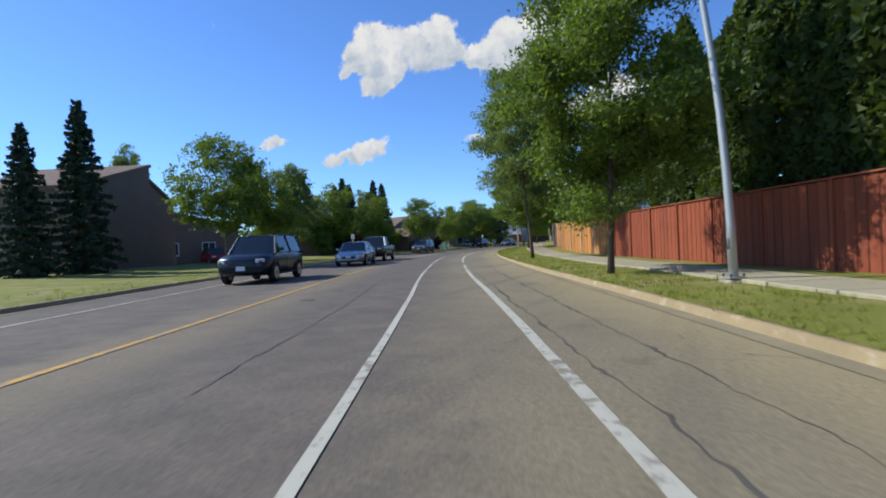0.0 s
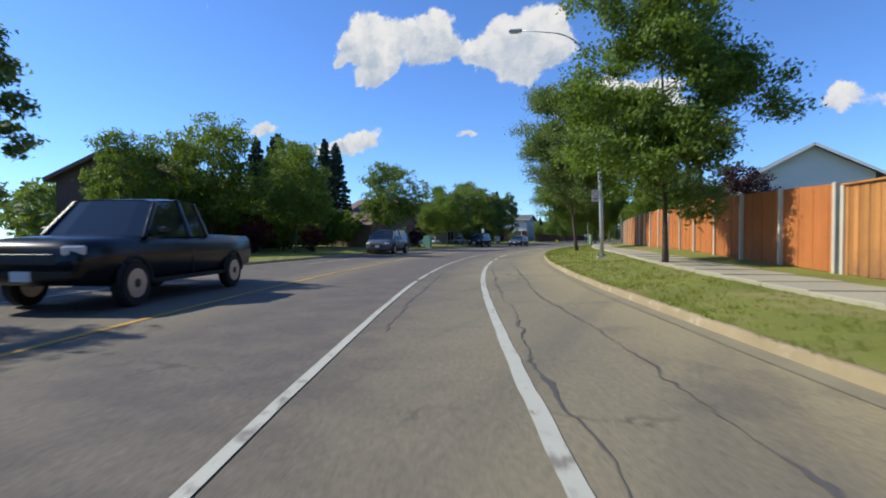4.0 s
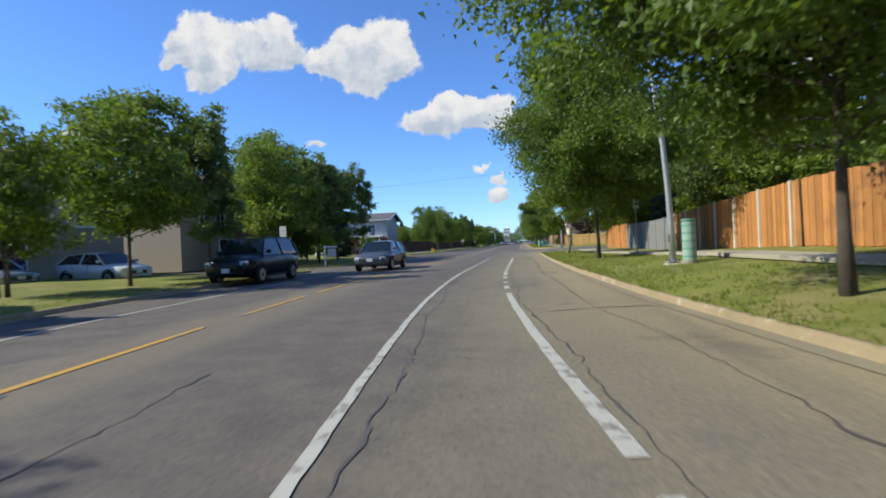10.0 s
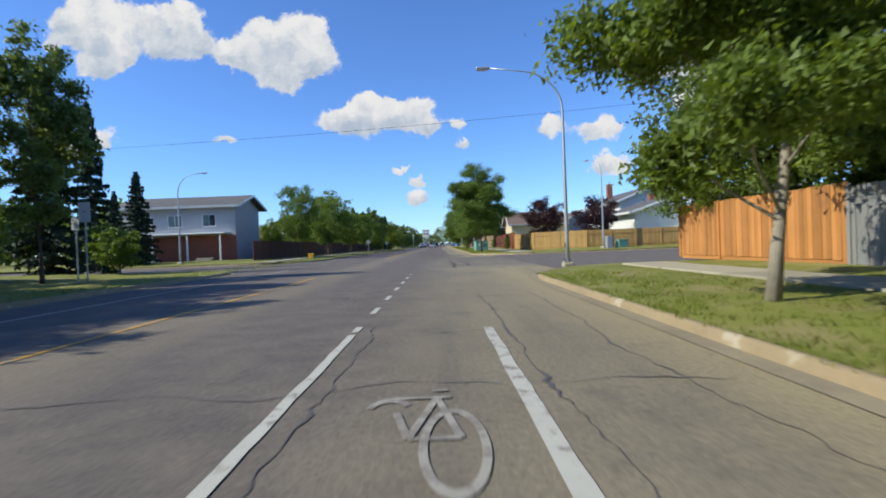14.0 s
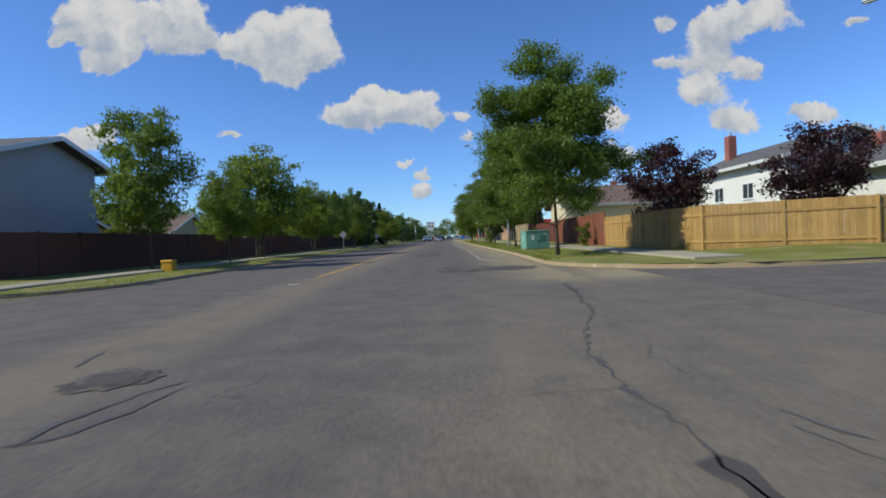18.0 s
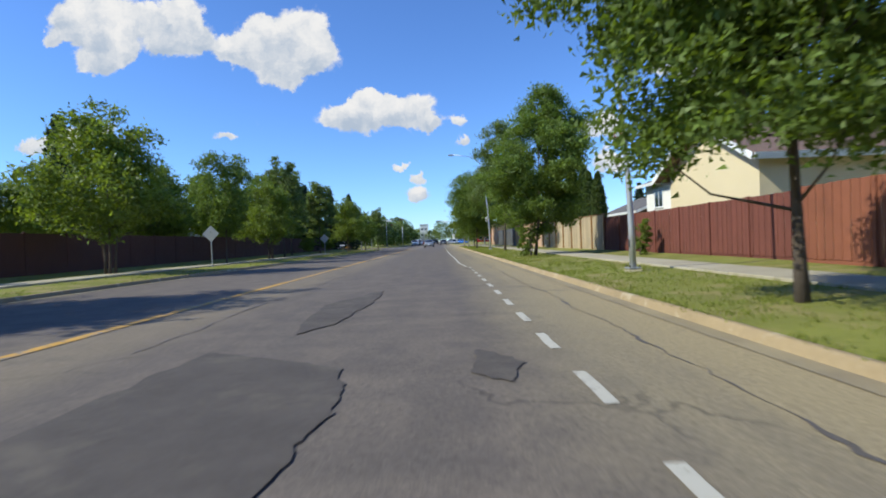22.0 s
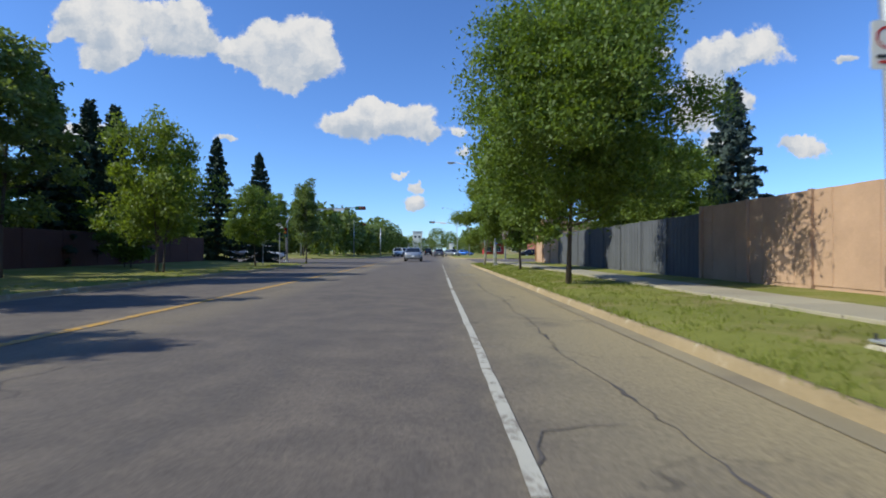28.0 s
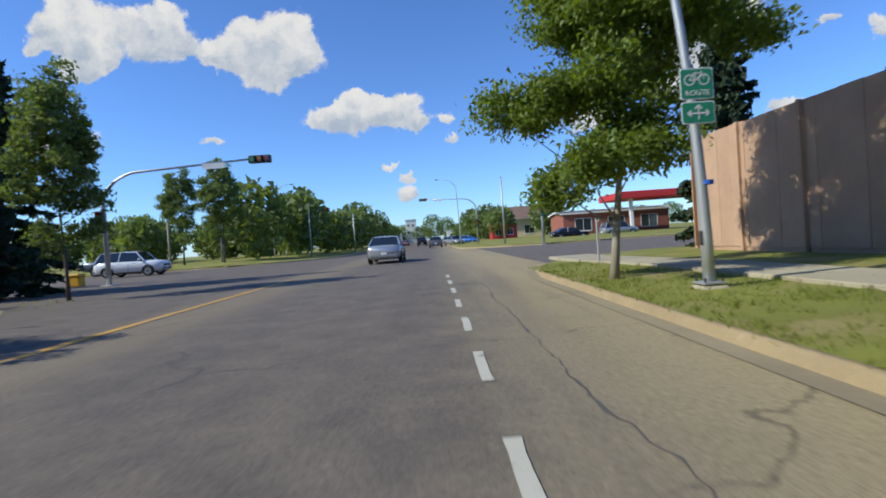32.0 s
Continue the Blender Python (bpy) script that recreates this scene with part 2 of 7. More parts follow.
    cell = n.add("ShaderNodeTexVoronoi")
    cell.feature = "DISTANCE_TO_EDGE"
    cell.inputs["Scale"].default_value = 0.23
    n.link(bend.outputs[0], cell.inputs["Vector"])
    gap = n.math("SUBTRACT", 1.0, n.ramp(cell.outputs["Distance"], 0.001, 0.006))
    gap = n.math("MULTIPLY", gap, n.ramp(n.noise(place, 0.35, 3.0), 0.5, 0.6))
    colour = n.mix(n.math("MULTIPLY", gap, 0.5), colour, (0.035, 0.03, 0.028))
    shader = n.add("ShaderNodeBsdfPrincipled")
    n.link(colour, shader.inputs["Base Color"])
    shader.inputs["Roughness"].default_value, shader.inputs["Specular IOR Level"].default_value = 0.85, 0.3
    relief = n.add("ShaderNodeBump")
    relief.inputs["Strength"].default_value, relief.inputs["Distance"].default_value = 0.5, 0.008
    n.link(n.math("SUBTRACT", grit, gap), relief.inputs["Height"])
    n.link(relief.outputs[0], shader.inputs["Normal"])
    n.link(shader.outputs[0], n.add("ShaderNodeOutputMaterial").inputs[0])
    return mat


def paint_material(name, base, worn):
    """Road paint, chipped and scuffed down to the asphalt."""
    mat = bpy.data.materials.new(name)
    mat.use_nodes = True
    n = Nodes(mat.node_tree)
    place = n.add("ShaderNodeNewGeometry").outputs["Position"]
    chip = n.ramp(n.math("ADD", n.noise(place, 5.0, 6.0, 0.75), n.math("MULTIPLY", n.noise(place, 0.25, 2.0), 0.45)), worn, worn + 0.1)
    tone = n.mix(n.noise(place, 3.0, 4.0), tuple(c * 0.8 for c in base), base)
    colour = n.mix(chip, tone, (0.21, 0.18, 0.145))
    shader = n.add("ShaderNodeBsdfPrincipled")
    n.link(colour, shader.inputs["Base Color"])
    shader.inputs["Roughness"].default_value = 0.7
    n.link(shader.outputs[0], n.add("ShaderNodeOutputMaterial").inputs[0])
    return mat


def glass_material(name, base, rough=0.06):
    mat = bpy.data.materials.new(name)
    mat.use_nodes = True
    n = Nodes(mat.node_tree)
    shader = n.add("ShaderNodeBsdfPrincipled")
    shader.inputs["Base Color"].default_value = (*base, 1)
    shader.inputs["Roughness"].default_value, shader.inputs["Specular IOR Level"].default_value = rough, 0.8
    n.link(shader.outputs[0], n.add("ShaderNodeOutputMaterial").inputs[0])
    return mat


def lit_material(name, base, strength):
    mat = bpy.data.materials.new(name)
    mat.use_nodes = True
    n = Nodes(mat.node_tree)
    glow = n.add("ShaderNodeEmission")
    glow.inputs[0].default_value, glow.inputs[1].default_value = (*base, 1), strength
    n.link(glow.outputs[0], n.add("ShaderNodeOutputMaterial").inputs[0])
    return mat


ASPHALT = asphalt_material()
WHITE_PAINT = paint_material("white_road_paint", (0.50, 0.47, 0.395), 0.76)
FADED_PAINT = paint_material("faded_road_paint", (0.36, 0.325, 0.265), 0.66)
YELLOW_PAINT = paint_material("yellow_road_paint", (0.55, 0.30, 0.045), 0.72)
TAR = surface("tar", (0.098, 0.084, 0.073), 0.6, 0.3, 1.0, 20.0, 0.3)
PATCH = surface("asphalt_patch", (0.100, 0.084, 0.074), 0.9, 0.34, 2.2, 26.0, 0.9, dirt=(0.145, 0.122, 0.10), dirt_at=(0.5, 0.7), dirt_scale=1.4)
CRUMBLE = surface("crumbled_asphalt", (0.172, 0.142, 0.112), 0.95, 0.5, 2.6, 22.0, 1.0, dirt=(0.085, 0.072, 0.066), dirt_at=(0.47, 0.56), dirt_scale=3.0)
CONCRETE = surface("concrete", (0.36, 0.315, 0.22), 0.85, 0.12, 0.5, 25.0, 0.3, own=0.08, dirt=(0.26, 0.22, 0.16), dirt_at=(0.5, 0.8))
KERB = surface("kerb_concrete", (0.335, 0.248, 0.135), 0.85, 0.26, 1.1, 16.0, 0.9, dirt=(0.46, 0.38, 0.26), dirt_at=(0.56, 0.66), dirt_scale=2.2)
GUTTER = surface("gutter_concrete", (0.262, 0.212, 0.130), 0.9, 0.24, 0.5, 20.0, 0.4, dirt=(0.215, 0.172, 0.112), dirt_at=(0.45, 0.7), dirt_scale=0.9)
GRASS = surface("grass", (0.185, 0.190, 0.030), 0.9, 0.42, 0.4, 12.0, 1.0, dirt=(0.28, 0.225, 0.085), dirt_at=(0.48, 0.68), dirt_scale=0.7)
BLADES = surface("grass_blades", (0.18, 0.215, 0.035), 0.8, 0.25, 0.25, 3.0, 0.0, island=True, leaf=True, dirt=(0.26, 0.22, 0.09), dirt_at=(0.5, 0.75), dirt_scale=0.5)
BARK = surface("bark", (0.105, 0.08, 0.06), 0.95, 0.35, 2.0, 18.0, 1.0)
PALE_BARK = surface("pale_bark", (0.30, 0.26, 0.20), 0.9, 0.35, 2.0, 14.0, 0.8)
LEAF = surface("leaves", (0.126, 0.186, 0.036), 0.55, 0.2, 0.5, 3.0, 0.0, island=True, leaf=True)
LEAF_LIGHT = surface("pale_leaves", (0.150, 0.205, 0.036), 0.55, 0.2, 0.5, 3.0, 0.0, island=True, leaf=True)
LEAF_GREY = surface("grey_green_leaves", (0.138, 0.188, 0.066), 0.55, 0.2, 0.5, 3.0, 0.0, island=True, leaf=True)
LEAF_PURPLE = surface("purple_leaves", (0.055, 0.022, 0.030), 0.5, 0.2, 0.5, 3.0, 0.0, island=True, leaf=True)
NEEDLES = surface("needles", (0.028, 0.050, 0.022), 0.7, 0.25, 0.6, 3.0, 0.0, island=True)
BLUE_NEEDLES = surface("blue_needles", (0.060, 0.088, 0.072), 0.7, 0.25, 0.6, 3.0, 0.0, island=True)
CEDAR_LEAF = surface("cedar_leaves", (0.062, 0.095, 0.022), 0.7, 0.25, 0.9, 3.0, 0.0, island=True, leaf=True)


def wood(name, base, own=0.16, dirt=None):
    return surface(name, base, 0.8, 0.2, 1.2, 22.0, 0.6, own=own, dirt=dirt, dirt_at=(0.52, 0.8), dirt_scale=0.9)


FENCE_RED = wood("red_stained_boards", (0.26, 0.060, 0.026))
FENCE_ORANGE = wood("orange_cedar_boards", (0.47, 0.20, 0.055), 0.26, (0.22, 0.10, 0.05))
FENCE_RUST = wood("rust_stained_panels", (0.46, 0.145, 0.035), 0.08)
FENCE_GREY = wood("weathered_grey_boards", (0.24, 0.235, 0.22), 0.12)
FENCE_TAN = wood("honey_pine_boards", (0.42, 0.25, 0.08), 0.16, (0.25, 0.15, 0.06))
FENCE_BROWN = wood("red_brown_boards", (0.145, 0.045, 0.030), 0.12)
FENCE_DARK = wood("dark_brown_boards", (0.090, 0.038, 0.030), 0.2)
FENCE_RUSSET = wood("russet_boards", (0.215, 0.072, 0.036), 0.1)
FENCE_PALE = wood("greyed_pine_boards", (0.40, 0.315, 0.20), 0.2, (0.20, 0.18, 0.14))
FENCE_PINK = wood("tan_panels", (0.47, 0.30, 0.195), 0.05)
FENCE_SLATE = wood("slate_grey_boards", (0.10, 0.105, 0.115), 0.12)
PINE_POST = wood("brown_pine_posts", (0.27, 0.155, 0.065), 0.12)
POST_WHITE = wood("pale_posts", (0.60, 0.52, 0.40), 0.1)
STEEL = surface("galvanised_steel", (0.46, 0.47, 0.47), 0.45, 0.1, 1.0, 20.0, 0.1, metal=0.6)
DARK_STEEL = surface("dark_metal", (0.05, 0.05, 0.05), 0.5, 0.1, 1.0, 20.0, 0.1, metal=0.3)
GREEN_BOX = surface("green_enamel", (0.15, 0.33, 0.25), 0.5, 0.12, 0.9, 12.0, 0.1, dirt=(0.11, 0.22, 0.16), dirt_at=(0.55, 0.8), dirt_scale=1.5)
PALE_GREEN = surface("pale_green_plastic", (0.30, 0.42, 0.33), 0.6, 0.15, 1.0, 14.0, 0.1, dirt=(0.20, 0.28, 0.22), dirt_at=(0.5, 0.75), dirt_scale=3.0)
SIGN_WHITE = surface("white_sign", (0.72, 0.72, 0.70), 0.5, 0.05, 1.0, 9.0, 0.0)
SIGN_BACK = surface("bare_sign_metal", (0.50, 0.52, 0.53), 0.4, 0.08, 1.0, 9.0, 0.0, metal=0.5)
SIGN_GREEN = surface("green_sign", (0.02, 0.22, 0.12), 0.5, 0.08, 1.0, 9.0, 0.0)
SIGN_RED = surface("red_sign", (0.50, 0.03, 0.03), 0.5, 0.08, 1.0, 9.0, 0.0)
BLACK_INK = surface("black_ink", (0.02, 0.02, 0.02), 0.6, 0.05, 1.0, 9.0, 0.0)
YELLOW_BIN = surface("yellow_plastic", (0.62, 0.33, 0.02), 0.5, 0.1, 1.0, 9.0, 0.1)
RED_IRON = surface("red_cast_iron", (0.42, 0.03, 0.035), 0.5, 0.1, 3.0, 20.0, 0.1)
STUCCO_CREAM = surface("cream_stucco", (0.62, 0.52, 0.33), 0.9, 0.06, 0.6, 30.0, 0.6)
STUCCO_WHITE = surface("white_stucco", (0.70, 0.68, 0.62), 0.9, 0.06, 0.6, 30.0, 0.6)
SIDING_GREY = surface("grey_siding", (0.40, 0.41, 0.42), 0.8, 0.06, 0.6, 12.0, 0.2)
SIDING_BLUE = surface("pale_blue_siding", (0.47, 0.53, 0.60), 0.8, 0.06, 0.6, 12.0, 0.2)
SIDING_TAN = surface("brown_cedar_siding", (0.17, 0.115, 0.085), 0.85, 0.14, 0.8, 14.0, 0.4)
SIDING_BEIGE = surface("beige_siding", (0.36, 0.30, 0.22), 0.85, 0.08, 0.8, 14.0, 0.3)
BRICK_RED = surface("red_brick", (0.28, 0.10, 0.07), 0.9, 0.2, 0.8, 9.0, 0.6)
TRIM = surface("white_trim", (0.74, 0.74, 0.72), 0.6, 0.05, 1.0, 8.0, 0.05)
SHINGLE = surface("grey_shingles", (0.115, 0.105, 0.10), 0.95, 0.3, 0.8, 11.0, 0.8)
SHINGLE_BROWN = surface("brown_shingles", (0.17, 0.11, 0.085), 0.95, 0.3, 0.8, 11.0, 0.8)
WINDOW = glass_material("window_glass", (0.03, 0.04, 0.05))
CAR_GLASS = glass_material("car_glass", (0.012, 0.015, 0.018), 0.03)
RUBBER = surface("rubber", (0.018, 0.018, 0.018), 0.8, 0.1, 2.0, 20.0, 0.0)
CHROME = surface("alloy", (0.45, 0.46, 0.47), 0.3, 0.05, 2.0, 20.0, 0.0, metal=0.8)
LAMP_LENS = glass_material("lamp_lens", (0.55, 0.55, 0.53), 0.1)
TAIL_LENS = glass_material("tail_lens", (0.35, 0.015, 0.015), 0.15)
AMBER_LENS = glass_material("amber_lens", (0.6, 0.2, 0.02), 0.15)


# ---- mesh helpers ----
def mesh_of(name, verts, faces, mat=None, smooth=False):
    me = bpy.data.meshes.new(name)
    me.from_pydata([tuple(v) for v in verts], [], faces)
    if mat:
        me.materials.append(mat)
    if smooth:
        me.shade_smooth()
    return me


def put(name, me, parent=None, at=(0, 0, 0), turn=0.0, label=""):
    """An object on a mesh, as a part of its parent where one is given."""
    ob = new(name, me)
    ob.matrix_basis = pose(*at, 0, 0, turn)
    if parent:
        ob.parent = parent
    if label:
        ob["label"] = label
    return ob


def part(name, bm, mat, parent=None, label="", smooth=False, at=(0, 0, 0), turn=0.0):
    me = bpy.data.meshes.new(name)
    bm.normal_update()
    bm.to_mesh(me)
    bm.free()
    me.materials.append(mat)
    if smooth:
        me.shade_smooth()
    return put(name, me, parent, at, turn, label)


def thing(name, at, turn, label, category, group="", kind=""):
    ob = new(name)
    ob.empty_display_size = 0.2
    ob.matrix_basis = pose(*at, 0, 0, turn)
    return tagged(ob, label, category, group, kind)


def box(sx, sy, sz, at=(0, 0, 0), bevel=0.0, bm=None, turn=None):
    """A box that stands on at, with bevelled edges."""
    bm = bm or bmesh.new()
    m = Matrix.Translation((at[0], at[1], at[2] + sz / 2)) @ (turn or Matrix()) @ Matrix.Diagonal((sx, sy, sz, 1))
    made = bmesh.ops.create_cube(bm, size=1, matrix=m)["verts"]
    if bevel:
        bmesh.ops.bevel(bm, geom=list({e for v in made for e in v.link_edges}), offset=bevel, segments=1, affect="EDGES")
    return bm


def tube(points, radii, sides=8, verts=None, faces=None, cap=True):
    """A tapered tube along points, added to lists of verts and faces."""
    verts, faces = ([] if verts is None else verts), ([] if faces is None else faces)
    first = len(verts)
    points = [Vector(p) for p in points]
    for n, (p, r) in enumerate(zip(points, radii)):
        r = float(r)
        way = (points[min(n + 1, len(points) - 1)] - points[max(n - 1, 0)]).normalized()
        a = way.cross(Vector((0.31, 0.95, 0.05)) if abs(way.z) > 0.5 else Vector((0, 0, 1))).normalized()
        b = way.cross(a)
        for k in range(sides):
            w = 2 * math.pi * k / sides
            verts.append(p + r * (math.cos(w) * a + math.sin(w) * b))
    for n in range(len(points) - 1):
        for k in range(sides):
            i, j = first + n * sides + k, first + n * sides + (k + 1) % sides
            faces.append((i, j, j + sides, i + sides))
    if cap:
        faces.append(tuple(first + k for k in reversed(range(sides))))
        faces.append(tuple(first + (len(points) - 1) * sides + k for k in range(sides)))
    return verts, faces


def disc(radius, depth, at=(0, 0, 0), axis="Y", sides=20, bm=None, bevel=0.0):
    bm = bm or bmesh.new()
    turn = {"Y": Matrix.Rotation(math.pi / 2, 4, "X"), "X": Matrix.Rotation(math.pi / 2, 4, "Y"), "Z": Matrix()}[axis]
    made = bmesh.ops.create_cone(bm, cap_ends=True, segments=sides, radius1=radius, radius2=radius, depth=depth, matrix=Matrix.Translation(at) @ turn)["verts"]
    if bevel:
        bmesh.ops.bevel(bm, geom=[e for e in {e for v in made for e in v.link_edges} if e.calc_face_angle(0) > 1], offset=bevel, segments=2, affect="EDGES")
    return bm


# ---- the line of the road ----
# the left edge of the bicycle lane: its x for each y
BEND = ((-160, 63.0), (-130, 48.3), (-100, 34.0), (-85.3, 26.8), (-77.4, 22.7), (-65.1, 16.9), (-56, 13.05), (-48.5, 10.4), (-40.5, 8.15), (-32.7, 6.35), (-22.6, 4.8), (-14.8, 3.95), (-7, 3.6), (20, 3.6), (900, 3.6))
BY = np.array([b[0] for b in BEND], float)
BX = np.array([b[1] for b in BEND], float)
FINE_Y = np.arange(-160, 60, 1.0)
FINE_X = np.interp(FINE_Y, BY, BX)
for _ in range(12):
    FINE_X[1:-1] = 0.25 * FINE_X[:-2] + 0.5 * FINE_X[1:-1] + 0.25 * FINE_X[2:]


def line_x(y):
    return float(np.interp(y, FINE_Y, FINE_X)) if y < 59 else 3.6


def heading(y):
    """Degrees to the left of +y."""
    return math.degrees(math.atan2(line_x(y - 1) - line_x(y + 1), 2))


def on(y, off, z=0.0):
    """The place off metres to the right of the line at y."""
    a = radians(heading(y))
    return Vector((line_x(y) + off * math.cos(a), y + off * math.sin(a), z))


def kerb_off(y):
    return float(np.interp(y, (-100, -50, -10, 5, 45, 60, 80, 110), (3.95, 4.25, 4.15, 3.85, 3.85, 4.2, 4.12, 4.1)))


def left_off(y):
    return -float(np.interp(y, (-90, -68, -45, -30, 0, 50, 70, 90, 110), (8.8, 8.9, 7.9, 7.6, 8.4, 9.2, 9.4, 8.8, 7.9)))


def bank(y):
    """How far the right-hand verge climbs towards its fence, from 0 to 1."""
    return float(np.interp(y, (-66, -48, -10, 8), (0.0, 1.0, 1.0, 0.0)))


def verge_z(side, y, d, ramp=1.0):
    """The height of the grass d metres behind the kerb."""
    climb = 0.43 * bank(y) * min(max(d, 0) / 5, 1) if side > 0 else 0.0
    return 0.125 + (0.02 + 0.03 * min(d, 4) / 4 + 0.17 * min(max(d - 4.5, 0), 4) / 4 + climb) * ramp


def ground_z(x, y):
    """The height of the grass beside the road at a place."""
    q = y
    for _ in range(4):
        a = radians(heading(q))
        off = (x - line_x(q)) * math.cos(a) + (y - q) * math.sin(a)
        q = y - off * math.sin(a)
    if off > 0:
        return verge_z(1, q, max(off - kerb_off(q), 0))
    return verge_z(-1, q, max(left_off(q) - off, 0))


def yellow_off(y):
    return float(np.interp(y, (-90, -50, -15, 5), (-3.3, -3.0, -3.2, -3.55)))


def steps(a, b, by):
    n = max(1, round((b - a) / by))
    return [a + (b - a) * k / n for k in range(n + 1)]


def strip(name, ys, lo, hi, z, mat, skirt=0.0):
    """A flat band that follows the road, from offset lo(y) to hi(y)."""
    verts, faces = [], []
    for y in ys:
        verts += [on(y, lo(y), z), on(y, hi(y), z)]
    for k in range(len(ys) - 1):
        faces.append((2 * k, 2 * k + 1, 2 * k + 3, 2 * k + 2))
    return mesh_of(name, verts, faces, mat)


# ---- ground and road ----
def ground_sheet():
    g = 2600.0
    verts = [(-g, -g, -0.06), (g, -g, -0.06), (g, g, -0.06), (-g, g, -0.06)]
    tagged(put("ground", mesh_of("ground", verts, [(0, 1, 2, 3)], GRASS)), "dry summer grass ground reaching the horizon", "ground", kind="structure")


ground_sheet()
ys = steps(-150, 150, 2.0) + steps(160, 900, 20.0)
offs = [-10.5, -8.0, -5.5, -4.0, -2.5, -1.0, 0.0, 1.0, 2.0, 3.0, 4.2, 6.0]
me = mesh_of("road", [on(y, o) for y in ys for o in offs], [(k * 12 + j, k * 12 + j + 1, k * 12 + j + 13, k * 12 + j + 12) for k in range(len(ys) - 1) for j in range(11)], ASPHALT)
me.attributes.new("across", "FLOAT", "POINT").data.foreach_set("value", [min(o, float(np.interp(y, (22, 29, 44, 50), (9.0, 1.0, 1.0, 9.0)))) for y in ys for o in offs])
road = tagged(put("road", me), "worn grey-brown asphalt road with cracks", "road", kind="structure")
SIDE_STREETS = ((24.5, 46.5, 5.5, 90.0), (33.0, 46.0, -9.5, -90.0), (154.0, 178.0, 5.5, 300.0), (150.0, 176.0, -9.5, -300.0), (-56.0, -50.5, -7.0, -40.0), (1.5, 9.0, -8.0, -45.0))
for y0, y1, o0, o1 in SIDE_STREETS:
    m = (y0 + y1) / 2
    a, b, c, d = on(m, o0, 0.004), on(m, o1, 0.004), None, None
    w = (y1 - y0) / 2 + 6.5
    along = Vector((-math.sin(radians(heading(m))), math.cos(radians(heading(m))), 0))
    pts = [a - along * w, b - along * w, b + along * w, a + along * w]
    me = mesh_of("road", pts, [(0, 1, 2, 3) if o1 > o0 else (3, 2, 1, 0)], ASPHALT)
    tagged(put("road", me), "worn asphalt side street joining the road", "road", kind="structure")


def rounded_end(y_end, sign, r):
    """Where a verge ends at each distance d from its kerb, with a corner of radius r."""
    return lambda d: y_end - sign * (r - math.sqrt(max(r * r - max(r - d, 0) ** 2, 0)))


